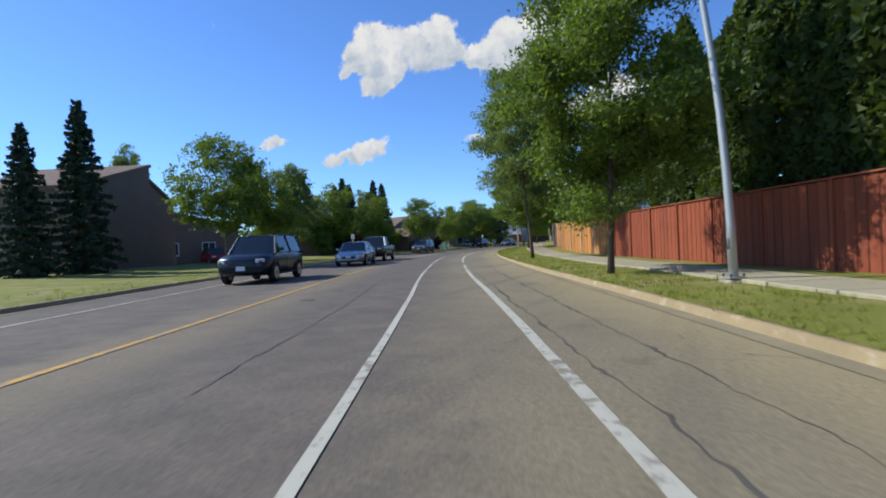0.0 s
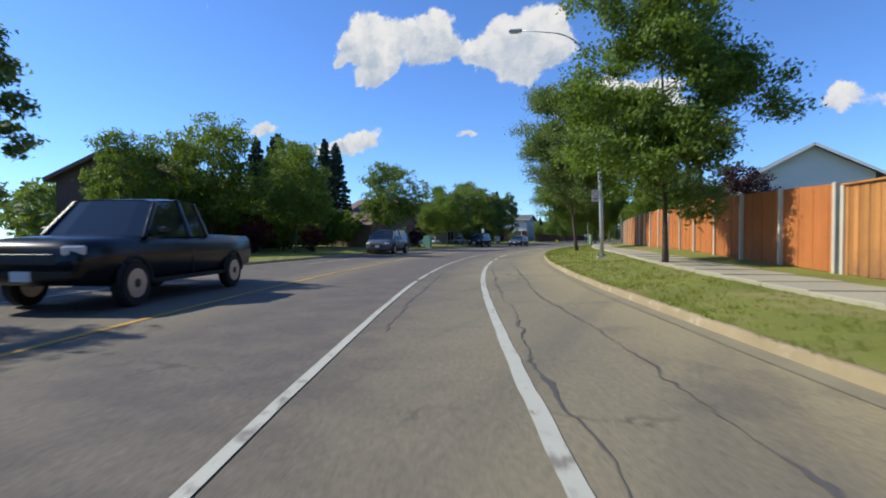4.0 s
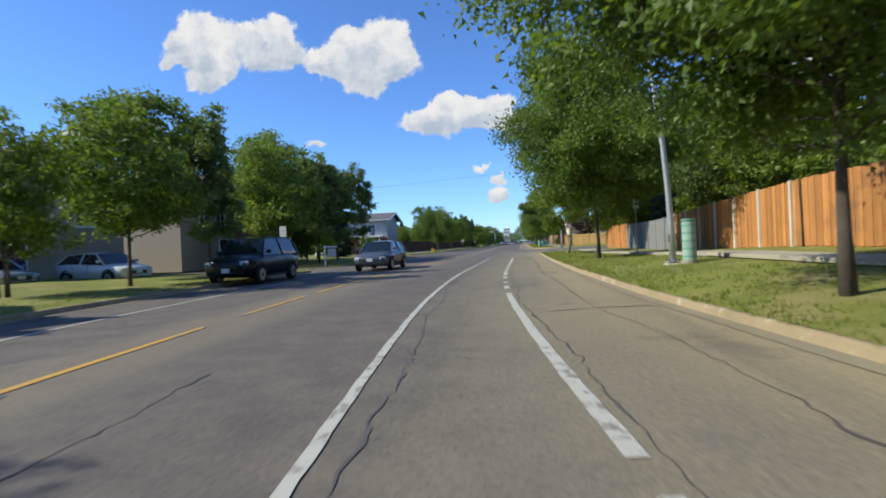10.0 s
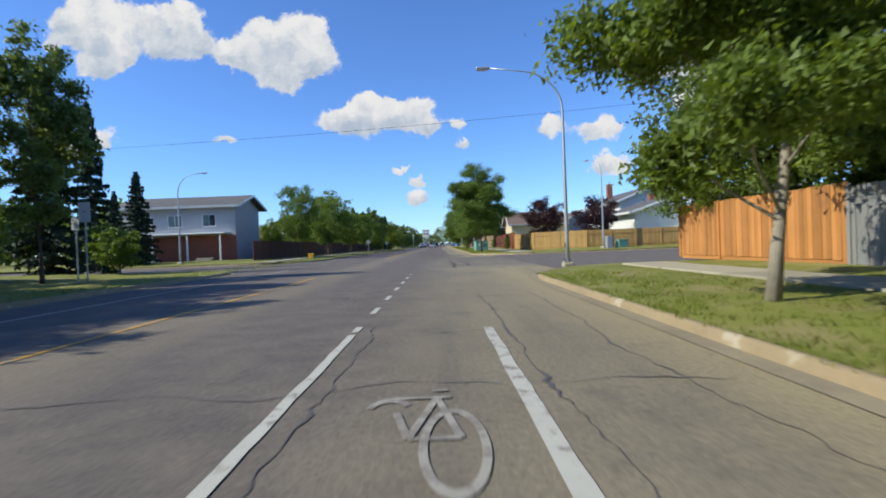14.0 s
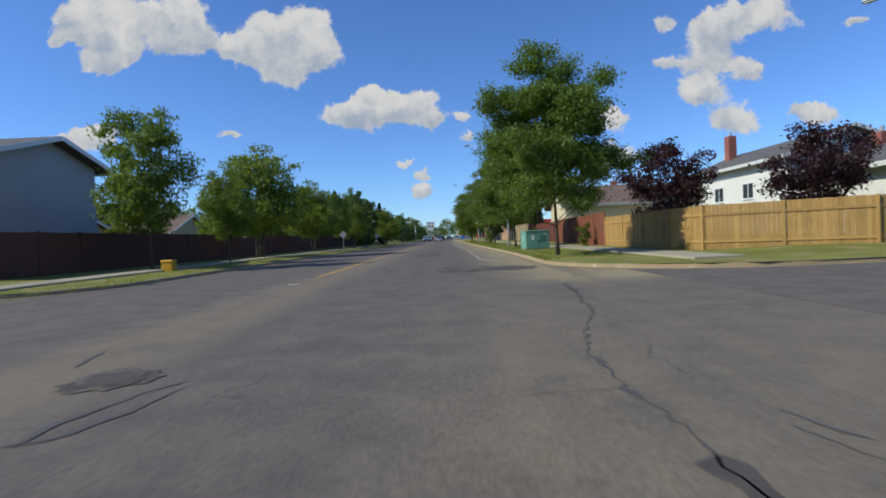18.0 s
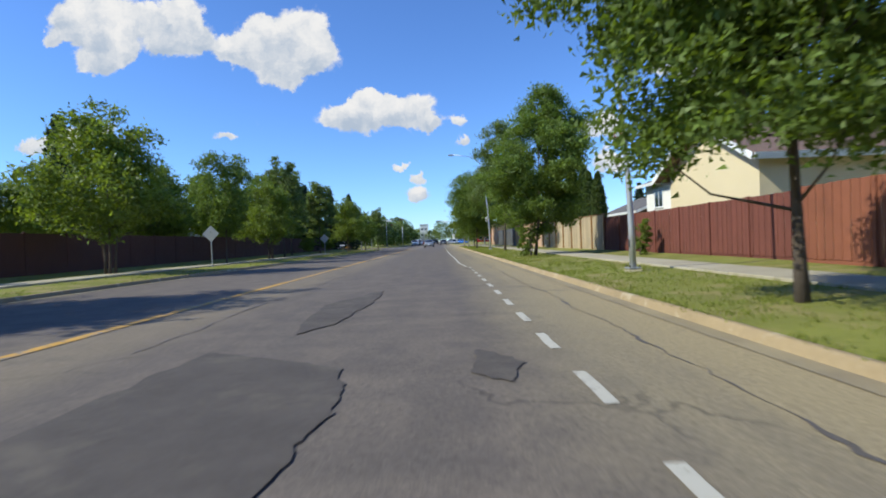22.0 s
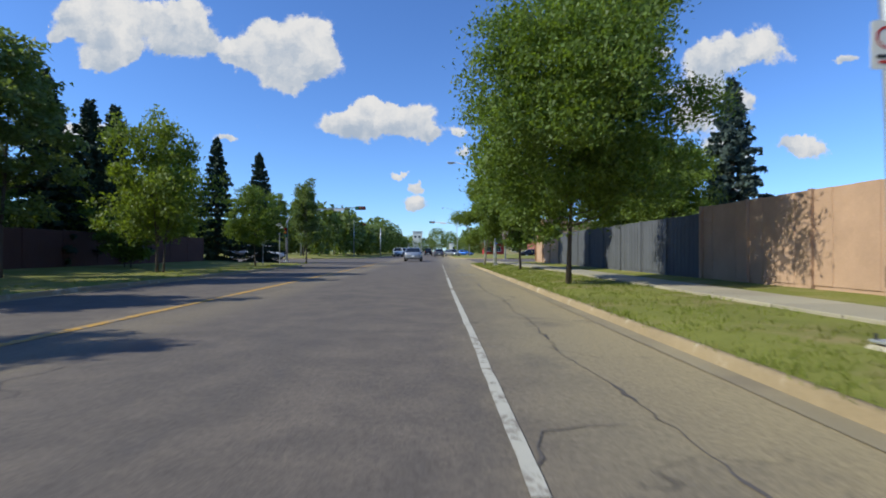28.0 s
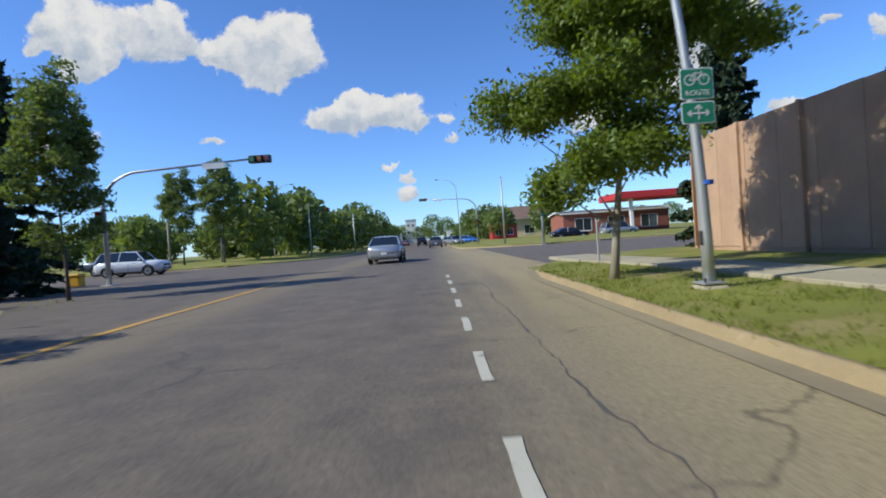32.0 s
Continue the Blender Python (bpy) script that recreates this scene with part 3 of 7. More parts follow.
def verge(side, y0, y1, r0, r1, label):
    """Grass beside the road with its kerb; ends are rounded at street corners."""
    edge = kerb_off if side > 0 else left_off
    ends = rounded_end(y0, -1, r0) if r0 else (lambda d: y0), rounded_end(y1, 1, r1) if r1 else (lambda d: y1)
    ds = [0.0, 0.3, 0.8, 1.5, 2.4, 3.4, 4.6, 6.0, 8.0, 11.0, 15.0, 25.0, 45.0, 110.0]
    count = max(8, int((y1 - y0) / 1.5))
    verts, faces = [], []
    for k in range(count + 1):
        for d in ds:
            a, b = ends[0](d), ends[1](d)
            y = a + (b - a) * k / count
            ramp = min(1.0, max(0.0, min(y - a + 0.05 if r0 else 9, b - y + 0.05 if r1 else 9)) / 3)
            rise = verge_z(side, y, d, ramp)
            bump = 0.03 * noise.noise(Vector((d * 0.6, y * 0.25, side))) * min(d / 1.0, 1)
            verts.append(on(y, edge(y) + side * (d + 0.085), rise + bump - 0.03 * max(0, 1 - d / 0.9) if d else 0.115))
    n = len(ds)
    for k in range(count):
        for j in range(n - 1):
            q = (k * n + j, k * n + j + 1, (k + 1) * n + j + 1, (k + 1) * n + j)
            faces.append(q if side > 0 else q[::-1])
    tagged(put("ground", mesh_of("verge", verts, faces, GRASS, True)), label, "grass verge", kind="structure")
    # the kerb: up one end, along the road and round the other corner
    line = []
    if r0:
        line += [(ends[0](d), d) for d in (22.0, 14.0, 9.0, 7.0)] + [(ends[0](r0 * (1 - math.sin(a))), r0 * (1 - math.sin(a))) for a in np.linspace(0, math.pi / 2, 7)]
    line += [(y, 0.0) for y in steps(y0 + r0 + 1.5, y1 - r1 - 1.5, 1.5)]
    if r1:
        line += [(ends[1](r1 * (1 - math.cos(a))), r1 * (1 - math.cos(a))) for a in np.linspace(0, math.pi / 2, 7)] + [(ends[1](d), d) for d in (7.0, 9.0, 14.0, 22.0)]
    pts = [on(y, edge(y) + side * d) for y, d in line]
    prof = ((-0.02, -0.02), (0.0, 0.012), (0.022, 0.095), (0.045, 0.122), (0.10, 0.128), (0.118, 0.10), (0.118, -0.05))
    verts, faces = [], []
    for k, p in enumerate(pts):
        way = (pts[min(k + 1, len(pts) - 1)] - pts[max(k - 1, 0)]).normalized()
        out = Vector((way.y, -way.x, 0)) * side
        wob = 0.012 * noise.noise(p * 0.7)
        worn = 0.02 * noise.noise(p * 1.9 + Vector((0, 0, 5)))
        verts += [p + out * (o + wob) + Vector((0, 0, h + (worn * 0.6 if h > 0.1 else 0))) for o, h in prof]
    m = len(prof)
    for k in range(len(pts) - 1):
        for j in range(m - 1):
            q = (k * m + j, k * m + j + 1, (k + 1) * m + j + 1, (k + 1) * m + j)
            faces.append(q[::-1] if side > 0 else q)
    pan, seam = [], []
    for k, q in enumerate(pts):
        way = (pts[min(k + 1, len(pts) - 1)] - pts[max(k - 1, 0)]).normalized()
        out = Vector((way.y, -way.x, 0)) * side
        edge_wob = 0.015 * noise.noise(q * 0.9 + Vector((3, 0, 0)))
        pan += [q + out * (-0.24 + edge_wob) + Vector((0, 0, 0.007)), q + out * 0.01 + Vector((0, 0, 0.011))]
        wide = 0.001 + 0.007 * max(0, noise.noise(q * 1.7) - 0.1)
        seam += [q + out * (-0.24 + edge_wob - wide) + Vector((0, 0, 0.0115)), q + out * (-0.24 + edge_wob + wide) + Vector((0, 0, 0.0115))]
    quads = [(2 * k, 2 * k + 1, 2 * k + 3, 2 * k + 2)[::side] for k in range(len(pts) - 1)]
    tagged(put("gutter", mesh_of("gutter", pan, quads, GUTTER)), "dusty concrete gutter along the kerb", "gutter", kind="structure")
    tagged(put("gutter_joint", mesh_of("gutter_joint", seam, quads, TAR)), "dark open joint between the gutter and the asphalt", "joint", kind="structure")
    tagged(put("kerb", mesh_of("kerb", verts, faces, KERB, True)), "chipped sandy concrete kerb along the grass", "kerb", kind="structure")


verge(1, -150, 24.5, 0, 5.5, "mown boulevard grass with dry patches")
verge(1, 46.5, 154, 5.5, 8, "mown boulevard grass with dry patches")
verge(1, 178, 900, 8, 0, "dry grass beyond the crossing")
verge(-1, -150, -56, 0, 1.5, "shaded grass verge")
verge(-1, -50.5, 1.5, 1.5, 1.5, "shaded grass verge")
verge(-1, 9, 33, 1.5, 4.5, "shaded grass verge")
verge(-1, 46, 150, 4.5, 8, "grass verge with dry patches")
verge(-1, 176, 900, 8, 0, "dry grass beyond the crossing")


# ---- paint on the road ----
def painted(name, y0, y1, off, width, mat, label, gaps=()):
    """A painted line along the road; gaps: stretches where it is missing."""
    runs, a = [], y0
    for g0, g1 in sorted(gaps):
        runs.append((a, g0))
        a = g1
    runs.append((a, y1))
    at = off if callable(off) else (lambda y: off)
    verts, faces = [], []
    for a, b in runs:
        if b - a < 0.1:
            continue
        ks = steps(a, b, 0.22 if width > 0.09 and -100 < a < 140 and at(a) > -2 else 1.0)
        base = len(verts)
        for y in ks:
            ragged = [0.012 * noise.noise(Vector((y * 1.3, at(y), 3))) + 0.011 * noise.noise(Vector((y * 6.0, at(y), side * 7))) for side in (1, 2)]
            verts += [on(y, at(y) - width / 2 + ragged[0], 0.008), on(y, at(y) + width / 2 + ragged[1], 0.008)]
        faces += [(base + 2 * k, base + 2 * k + 1, base + 2 * k + 3, base + 2 * k + 2) for k in range(len(ks) - 1)]
    return tagged(put(name, mesh_of(name, verts, faces, mat)), label, "road marking", kind="structure")


rng = random.Random(4)
chips = [(y, y + rng.uniform(0.15, 0.5)) for y in sorted(rng.uniform(-60, 8) for _ in range(16))]
chips = [c for n, c in enumerate(chips) if not n or c[0] > chips[n - 1][1] + 0.3]
painted("lane_line", -150, 11.4, 0.0, 0.092, WHITE_PAINT, "scuffed white line on the traffic side of the bicycle lane", [c for c in chips if c[0] < -22 or c[0] > -5])
painted("lane_line", 11.6, 24, 0.0, 0.092, WHITE_PAINT, "white dashed line running into the junction", [(y, y + 1.3) for y in np.arange(12.0, 24, 2.1)])
painted("lane_line", -150, 11.6, 1.7, 0.125, WHITE_PAINT, "broken white line on the kerb side of the bicycle lane", [(-74.9, -74.3), (-71.5, -68.5), (-48.2, -47.7), (-44.5, -42.8), (-41, -39), (-34.9, -32.0), (-31.0, -28.7), (-25.0, -24.7), (-22.5, -22.1), (-13.5, -12.4), (-11.6, -10.6), (-10.2, -9.0), (-7.9, -7.3), (-4.6, -4.2), (2.2, 2.7)])
def entry_off(y):
    return float(np.interp(y, (53.3, 54.8, 57.2, 62, 68, 75, 81), (3.32, 2.77, 2.1, 2.22, 2.23, 2.3, 2.3)))


painted("lane_line", 53.3, 57.4, entry_off, 0.11, WHITE_PAINT, "white line slanting into the start of the bicycle lane", [(54.2, 54.7)])
painted("lane_line", 57.9, 85.1, entry_off, 0.105, WHITE_PAINT, "short white dashes beside the traffic lane", [(58.5, 59.36)] + [(y, y + 0.88) for y in np.arange(60.17, 79, 1.69)] + [(80.3, 81.1), (81.65, 82.4), (82.75, 83.15), (83.35, 84.1), (84.3, 84.6)])


def edge_off(y):
    return float(np.interp(y, (85.5, 89, 96, 108, 113, 122, 150), (2.2, 2.02, 2.01, 1.88, 1.89, 1.87, 1.94)))


painted("lane_line", 85.6, 121.5, edge_off, 0.095, WHITE_PAINT, "continuous white line beside the traffic lane", [(90.0, 90.06), (109.4, 109.5)])
painted("lane_line", 121.7, 127.0, edge_off, 0.095, WHITE_PAINT, "worn white line beside the traffic lane", [(121.9, 122.2)])
painted("lane_line", 127.0, 150, edge_off, 0.095, WHITE_PAINT, "short white dashes running to the crossing", [(y, y + 1.1) for y in np.arange(128.2, 150, 2.1)])
painted("centre_line", -150, 24, yellow_off, 0.12, YELLOW_PAINT, "worn yellow line along the middle of the road", [(-46.0, -45.0), (-38.5, -37.4), (-34.5, -31.0), (-29.0, -25.5), (-24.0, -20.5), (-17.0, -15.8), (-12.5, -11.6), (-9, -8.6)])
painted("centre_line", 50, 152, -3.6, 0.18, YELLOW_PAINT, "worn yellow line along the middle of the road")
painted("lane_line", -150, -57, lambda y: left_off(y) + 1.9, 0.1, WHITE_PAINT, "thin white line along the far side lane")
painted("lane_line", -48, 0, lambda y: left_off(y) + 2.0, 0.1, WHITE_PAINT, "thin white line along the far side lane")
painted("lane_line", 9, 32, lambda y: left_off(y) + 2.0, 0.1, WHITE_PAINT, "thin white line along the far side lane")


# ---- pavement of single slabs ----
def walk_off(y):
    return float(np.interp(y, (-100, -70, -45, -20, 5, 20, 48, 70, 130, 145, 150), (6.1, 6.1, 7.1, 7.4, 7.5, 7.2, 7.6, 7.2, 7.0, 6.4, 5.6)))


def slabs(y0, y1, off, name, label):
    pave = thing("pavement", (0, 0, 0), 0, label, "pavement", kind="structure")
    me_box = box(1.48, 1.48, 0.10, bevel=0.012)
    me = bpy.data.meshes.new("slab")
    me_box.to_mesh(me)
    me_box.free()
    me.materials.append(CONCRETE)
    y = y0
    while y < y1:
        a = heading(y)
        p = on(y, off(y) + 0.75)
        drift = (off(y + 1) - off(y - 1)) / 2
        put("slab", me, pave, (p.x, p.y, ground_z(p.x, p.y) - 0.05 + 0.006 * noise.noise(p)), a - math.degrees(math.atan(drift)))
        y += 1.5 * math.cos(radians(a))


slabs(-96, 23, walk_off, "pavement", "pale concrete pavement of square slabs")
slabs(49, 152, walk_off, "pavement", "pale concrete pavement of square slabs")
slabs(46, 120, lambda y: left_off(y) - 4.2, "pavement", "pale concrete pavement of square slabs beside a dark fence")


# ---- blades of grass on the boulevard ----
def blades(y0, y1, count, seed, edge, side, reach, tall, label):
    """Loose tufts of grass blades, ragged over the kerb's edge."""
    rnd = np.random.default_rng(seed)
    verts, faces = [], []
    while len(verts) < count * 3:
        y = rnd.uniform(y0, y1)
        d = 0.06 + reach * rnd.uniform() ** 1.5
        if noise.noise(Vector((d * 1.1, y * 0.9, seed))) < rnd.uniform(-0.7, 0.5):
            continue
        p = on(y, edge(y) + side * (d + 0.03), verge_z(side, y, d) - 0.03 * max(0, 1 - d / 0.9) - 0.005)
        for k in range(6):
            q = p + Vector((rnd.normal() * 0.05, rnd.normal() * 0.05, 0))
            a = rnd.uniform(0, 6.283)
            w = Vector((math.cos(a), math.sin(a), 0)) * 0.007
            top = q + Vector((rnd.normal() * 0.035, rnd.normal() * 0.035, tall * rnd.uniform(0.45, 1.2)))
            b = len(verts)
            verts += [q - w, q + w, top]
            faces.append((b, b + 1, b + 2))
    ob = put("grass_blades", mesh_of("grass_blades", verts, faces, BLADES))
    tagged(ob, label, "grass", kind="stuff")


blades(-96, 20, 60000, 3, kerb_off, 1, 3.2, 0.075, "short dry grass blades on the boulevard")
blades(52, 148, 52000, 4, kerb_off, 1, 3.2, 0.075, "short dry grass blades on the boulevard")
blades(-96, 148, 24000, 5, left_off, -1, 2.5, 0.09, "short grass blades on the shaded verge")
# ---- trees ----
def leaf_mesh(name, centres, mat, size, rnd, droop=0.3, lift=0.0):
    """Small pointed leaves at the given centres."""
    n = len(centres)
    up = rnd.normal(size=(n, 3)) + np.array((0.0, 0.0, lift))
    a = np.cross(up, rnd.normal(size=(n, 3)))
    a[:, 2] -= droop * np.linalg.norm(a, axis=1)
    a /= np.linalg.norm(a, axis=1)[:, None]
    b = np.cross(a, up)
    b /= np.linalg.norm(b, axis=1)[:, None]
    s = size * rnd.uniform(0.65, 1.35, size=(n, 1))
    tip, wide = a * s, b * s * 0.36
    corners = [centres - tip * 0.5 - wide * 0.6, centres - tip * 0.15 + wide * 1.3, centres + tip * 0.75]
    k = len(corners)
    me = bpy.data.meshes.new(name)
    me.vertices.add(k * n)
    me.vertices.foreach_set("co", np.stack(corners, 1).reshape(-1, 3).astype(np.float32).ravel())
    me.loops.add(k * n)
    me.loops.foreach_set("vertex_index", np.arange(k * n, dtype=np.int32))
    me.polygons.add(n)
    me.polygons.foreach_set("loop_start", np.arange(0, k * n, k, dtype=np.int32))
    me.polygons.foreach_set("loop_total", np.full(n, k, dtype=np.int32))
    me.update(calc_edges=True)
    me.materials.append(mat)
    return me


def broadleaf(seed, height, clear, radius, leaves, mat, size=0.15, lean=0.0, bark=None, open_=0.75, base=None, stems=1, top=0.0, low=0.62, label="", category="tree"):
    """A tree with a tapered trunk, limbs that reach every leaf clump, and a crown of clumps with gaps between."""
    rnd = np.random.default_rng(seed)
    crown_h = height - clear
    mid = clear + crown_h * 0.52
    clumps = int(22 + radius * 10)
    centres = []
    tries = 0
    while len(centres) < clumps and tries < 4000:
        tries += 1
        d = rnd.normal(size=3)
        d /= np.linalg.norm(d)
        far = rnd.uniform(0.35, 1.0) ** 0.6
        lump = 0.82 + 0.46 * noise.noise(Vector(d * 1.8) + Vector((seed * 3.1, 0, 0))) + 0.22 * noise.noise(Vector(d * 4.0) + Vector((seed, 9, 0)))
        z = mid + d[2] * crown_h * 0.5 * far * lump * 1.12
        t = (z - clear) / crown_h
        taper = (1 - top * max(t - 0.35, 0) / 0.65) * min(1.0, low + t * 1.7)
        p = np.array([d[0] * radius * far * lump * taper + lean * t, d[1] * radius * far * lump * taper, z])
        if all(np.linalg.norm(p - c) > radius * 0.25 for c in centres):
            centres.append(p)
    centres = np.array(centres)
    trunk_r = 0.0150 * height ** 0.75 if stems == 1 else 0.0135 * height ** 0.75
    verts, faces = [], []
    tops = []
    for k in range(stems):
        w = 2 * math.pi * k / stems + seed
        off = 0.0 if stems == 1 else 0.22
        foot = Vector((math.cos(w) * off, math.sin(w) * off, -0.12))
        bend = Vector((rnd.normal() * 0.12 + math.cos(w) * off * 2.5 * (stems > 1), rnd.normal() * 0.12 + math.sin(w) * off * 2.5 * (stems > 1), 0))
        pts = [foot + bend * (t * t) * 1.6 + Vector((lean * t * 0.8, 0, t * (clear + crown_h * 0.72))) + Vector((0.05 * math.sin(5 * t + seed), 0.05 * math.cos(4 * t + seed), 0)) for t in np.linspace(0, 1, 9)]
        rad = [trunk_r * (1.32 if n == 0 else 1.08 if n == 1 else 1.0) * (1 - 0.86 * n / 8) for n in range(9)]
        tube(pts, rad, 9, verts, faces)
        tops.append(pts)
    for c in centres:
        c = Vector(c)
        pts = min(tops, key=lambda s: (s[4] - c).length)
        joint = max(clear * 0.92, min(c.z - 0.35 * math.hypot(c.x - pts[5].x, c.y - pts[5].y) - 0.3, clear + crown_h * 0.66))
        t = joint / (clear + crown_h * 0.72) * 8
        n = min(int(t), 7)
        start = pts[n].lerp(pts[n + 1], t - n)
        r = trunk_r * (1 - 0.86 * t / 8) * 0.42
        bendp = start.lerp(c, 0.5) + Vector((0, 0, -0.12 * (c - start).length + 0.1)) + Vector(rnd.normal(size=3) * 0.1)
        tube([start, start.lerp(bendp, 0.5), bendp, bendp.lerp(c, 0.6), c], [r, r * 0.8, r * 0.55, r * 0.35, 0.008], 5, verts, faces, False)
    weights = rnd.uniform(0.6, 1.4, len(centres))
    which = rnd.choice(len(centres), leaves, p=weights / weights.sum())
    spread = radius * 0.235
    # each clump is a handful of leafy twigs with air between them
    twigs = 13
    tips = rnd.normal(size=(len(centres), twigs, 3))
    tips /= np.linalg.norm(tips, axis=2)[:, :, None]
    tips *= (rnd.uniform(0.2, 1.0, (len(centres), twigs, 1)) ** 0.5) * spread * rnd.uniform(0.8, 1.3, len(centres))[:, None, None]
    tips[:, :, 2] *= open_
    spots = centres[which] + tips[which, rnd.integers(0, twigs, leaves)] + rnd.normal(size=(leaves, 3)) * np.array((1.0, 1.0, 0.62)) * (0.30 * spread)
    if base is not None:
        spots[:, 2] = np.maximum(spots[:, 2], base + rnd.uniform(0, 0.3, leaves))
    tree = thing(category.replace(" ", "_"), (0, 0, 0), 0, label, category)
    put("trunk", mesh_of("trunk", verts, faces, bark or BARK, True), tree)
    put("crown", leaf_mesh("crown", spots, mat, size, rnd, lift=0.5), tree)
    return tree


def spruce(seed, height, radius, mat, label, sprays=5200, start=0.35):
    """A spruce: a straight trunk and whorls of drooping boughs, each with hanging needle sprays."""
    rnd = np.random.default_rng(seed)
    verts, faces = tube([(0, 0, -0.1), (0, 0, height * 0.5), (0, 0, height * 0.99)], [0.022 * height, 0.013 * height, 0.01], 8)
    spots = []
    z = start
    boughs = []
    while z < height - 0.15:
        t = (z - start) / (height - start)
        reach = radius * (1 - t) ** 0.85 * (0.9 if t > 0.06 else 0.75) + 0.08
        whorl = rnd.uniform(0, 2 * math.pi)
        arms = rnd.integers(6, 9)
        for k in range(arms):
            w = whorl + 2 * math.pi * k / arms + rnd.uniform(-0.3, 0.3)
            r = reach * rnd.uniform(0.66, 1.16)
            boughs.append((z + rnd.uniform(-0.1, 0.1), w, r, -0.34 + 0.6 * t))
        z += 0.30 + 0.26 * (1 - t)
    for zb, w, r, up in boughs:
        end = Vector((math.cos(w) * r, math.sin(w) * r, zb + up * r))
        tube([(0, 0, zb), Vector((0, 0, zb)).lerp(end, 0.6) + Vector((0, 0, 0.06 * r)), end], [0.03, 0.018, 0.006], 4, verts, faces, False)
        count = max(6, int(sprays * r / sum(b[2] for b in boughs)))
        t = rnd.uniform(0.12, 1.05, count) ** 0.8
        side = rnd.normal(size=count) * 0.15 * r * (1.1 - t * 0.8)
        hang = -np.abs(rnd.normal(size=count)) * 0.11
        x = math.cos(w) * r * t - math.sin(w) * side
        y = math.sin(w) * r * t + math.cos(w) * side
        spots.append(np.stack([x, y, zb + up * r * t + 0.05 * r * np.sin(t * 3) + hang + (t > 0.85) * 0.06], 1))
    spots = np.concatenate(spots)
    tree = thing("spruce_tree", (0, 0, 0), 0, label, "spruce tree")
    put("trunk", mesh_of("trunk", verts, faces, BARK, True), tree)
    put("crown", leaf_mesh("crown", spots, mat, 0.24, rnd, 0.6), tree)
    return tree


def cedar(seed, height, radius, label, leaves=7000, mat=None, category="cedar"):
    """A narrow upright cedar, clothed to the ground, with a ragged tip."""
    rnd = np.random.default_rng(seed)
    t = rnd.uniform(0, 1, leaves) ** 0.85
    w = rnd.uniform(0, 2 * math.pi, leaves)
    lump = np.array([noise.noise(Vector((math.cos(a) * 1.2, math.sin(a) * 1.2, h * height * 0.8 + seed))) for a, h in zip(w, t)])
    r = radius * np.minimum(1.0, (1.02 - t) * 2.4) ** 0.7 * (1 + 0.35 * lump) * rnd.uniform(0.7, 1.05, leaves)
    spots = np.stack([np.cos(w) * r, np.sin(w) * r, t * height + rnd.normal(size=leaves) * 0.06], 1)
    tree = thing(category.replace(" ", "_"), (0, 0, 0), 0, label, category)
    put("trunk", mesh_of("trunk", *tube([(0, 0, -0.1), (0, 0, height * 0.9)], [0.09, 0.02], 7), BARK), tree)
    put("crown", leaf_mesh("crown", spots, mat or CEDAR_LEAF, 0.22, rnd, -0.8), tree)
    return tree


def copy_at(first, m):
    """A copy of a scaled thing at the pose and scale of m alone."""
    return copy_thing(first, m @ Matrix.Diagonal((1 / first.scale.x, 1 / first.scale.y, 1 / first.scale.z, 1)))


def plant(first, places, label="", group=""):
    """Stands a tree at the first place (x, y, scale, turn[, z]) and copies of it at the others."""
    for n, (x, y, s, turn, *z) in enumerate(places):
        m = pose(x, y, z[0] if z else ground_z(x, y), 0, 0, turn) @ Matrix.Diagonal((s, s, s, 1))
        ob = copy_at(first, m) if n else first
        if not n:
            ob.matrix_basis = m
        tagged(ob, label, group=group)
    return first



# right-hand boulevard
ASH = "leafy green ash with a dark trunk on the boulevard grass"
plant(broadleaf(1, 9.6, 1.9, 3.1, 76000, LEAF, 0.098, top=0.3, label=ASH, lean=0.25), [(29.5, -79.7, 0.95, 20), (18.7, -51.0, 1.0, 150)], ASH, "boulevard trees")
plant(broadleaf(2, 9.8, 2.3, 2.8, 54000, LEAF_GREY, 0.098, lean=-0.5, open_=0.6, top=0.3), [(24.0, -68.0, 1.0, 30), (10.0, 105.5, 1.04, 250)], "open-crowned green ash with a leaning trunk on the boulevard", "boulevard trees")
plant(broadleaf(16, 11.2, 2.4, 3.7, 90000, LEAF_GREY, 0.104, lean=-1.1, open_=0.7, top=0.25), [(13.2, -34.8, 1.0, 10)], "tall spreading ash with a dark trunk on the boulevard", "boulevard trees")
plant(broadleaf(3, 9.0, 0.75, 3.1, 96000, LEAF, 0.094, top=0.35, low=0.95), [(8.75, 54.9, 1.0, 70), (9.3, 71.0, 0.97, 10)], "dense oval-crowned green ash on the boulevard", "boulevard trees")
plant(broadleaf(4, 9.5, 2.1, 4.2, 120000, LEAF, 0.106, open_=0.8, top=0.25), [(9.9, -17.6, 1.0, 0), (9.25, -1.3, 1.0, 120), (8.9, 122.0, 0.92, 260)], "large spreading green ash with a forked trunk on the boulevard", "boulevard trees")
plant(broadleaf(5, 9.4, 1.25, 2.7, 90000, LEAF_LIGHT, 0.094, lean=0.9, top=0.15, low=0.9, open_=0.7, bark=PALE_BARK), [(9.2, 11.9, 1.05, 0), (8.5, 143.2, 0.9, 10)], "young pale-barked tree leaning over the boulevard grass", "boulevard trees")
plant(broadleaf(6, 8.5, 1.2, 2.8, 86000, LEAF, 0.098, lean=0.8, top=0.3, low=0.8), [(9.75, 91.3, 1.04, 0)], "dense many-stemmed round tree on the boulevard", "boulevard trees")
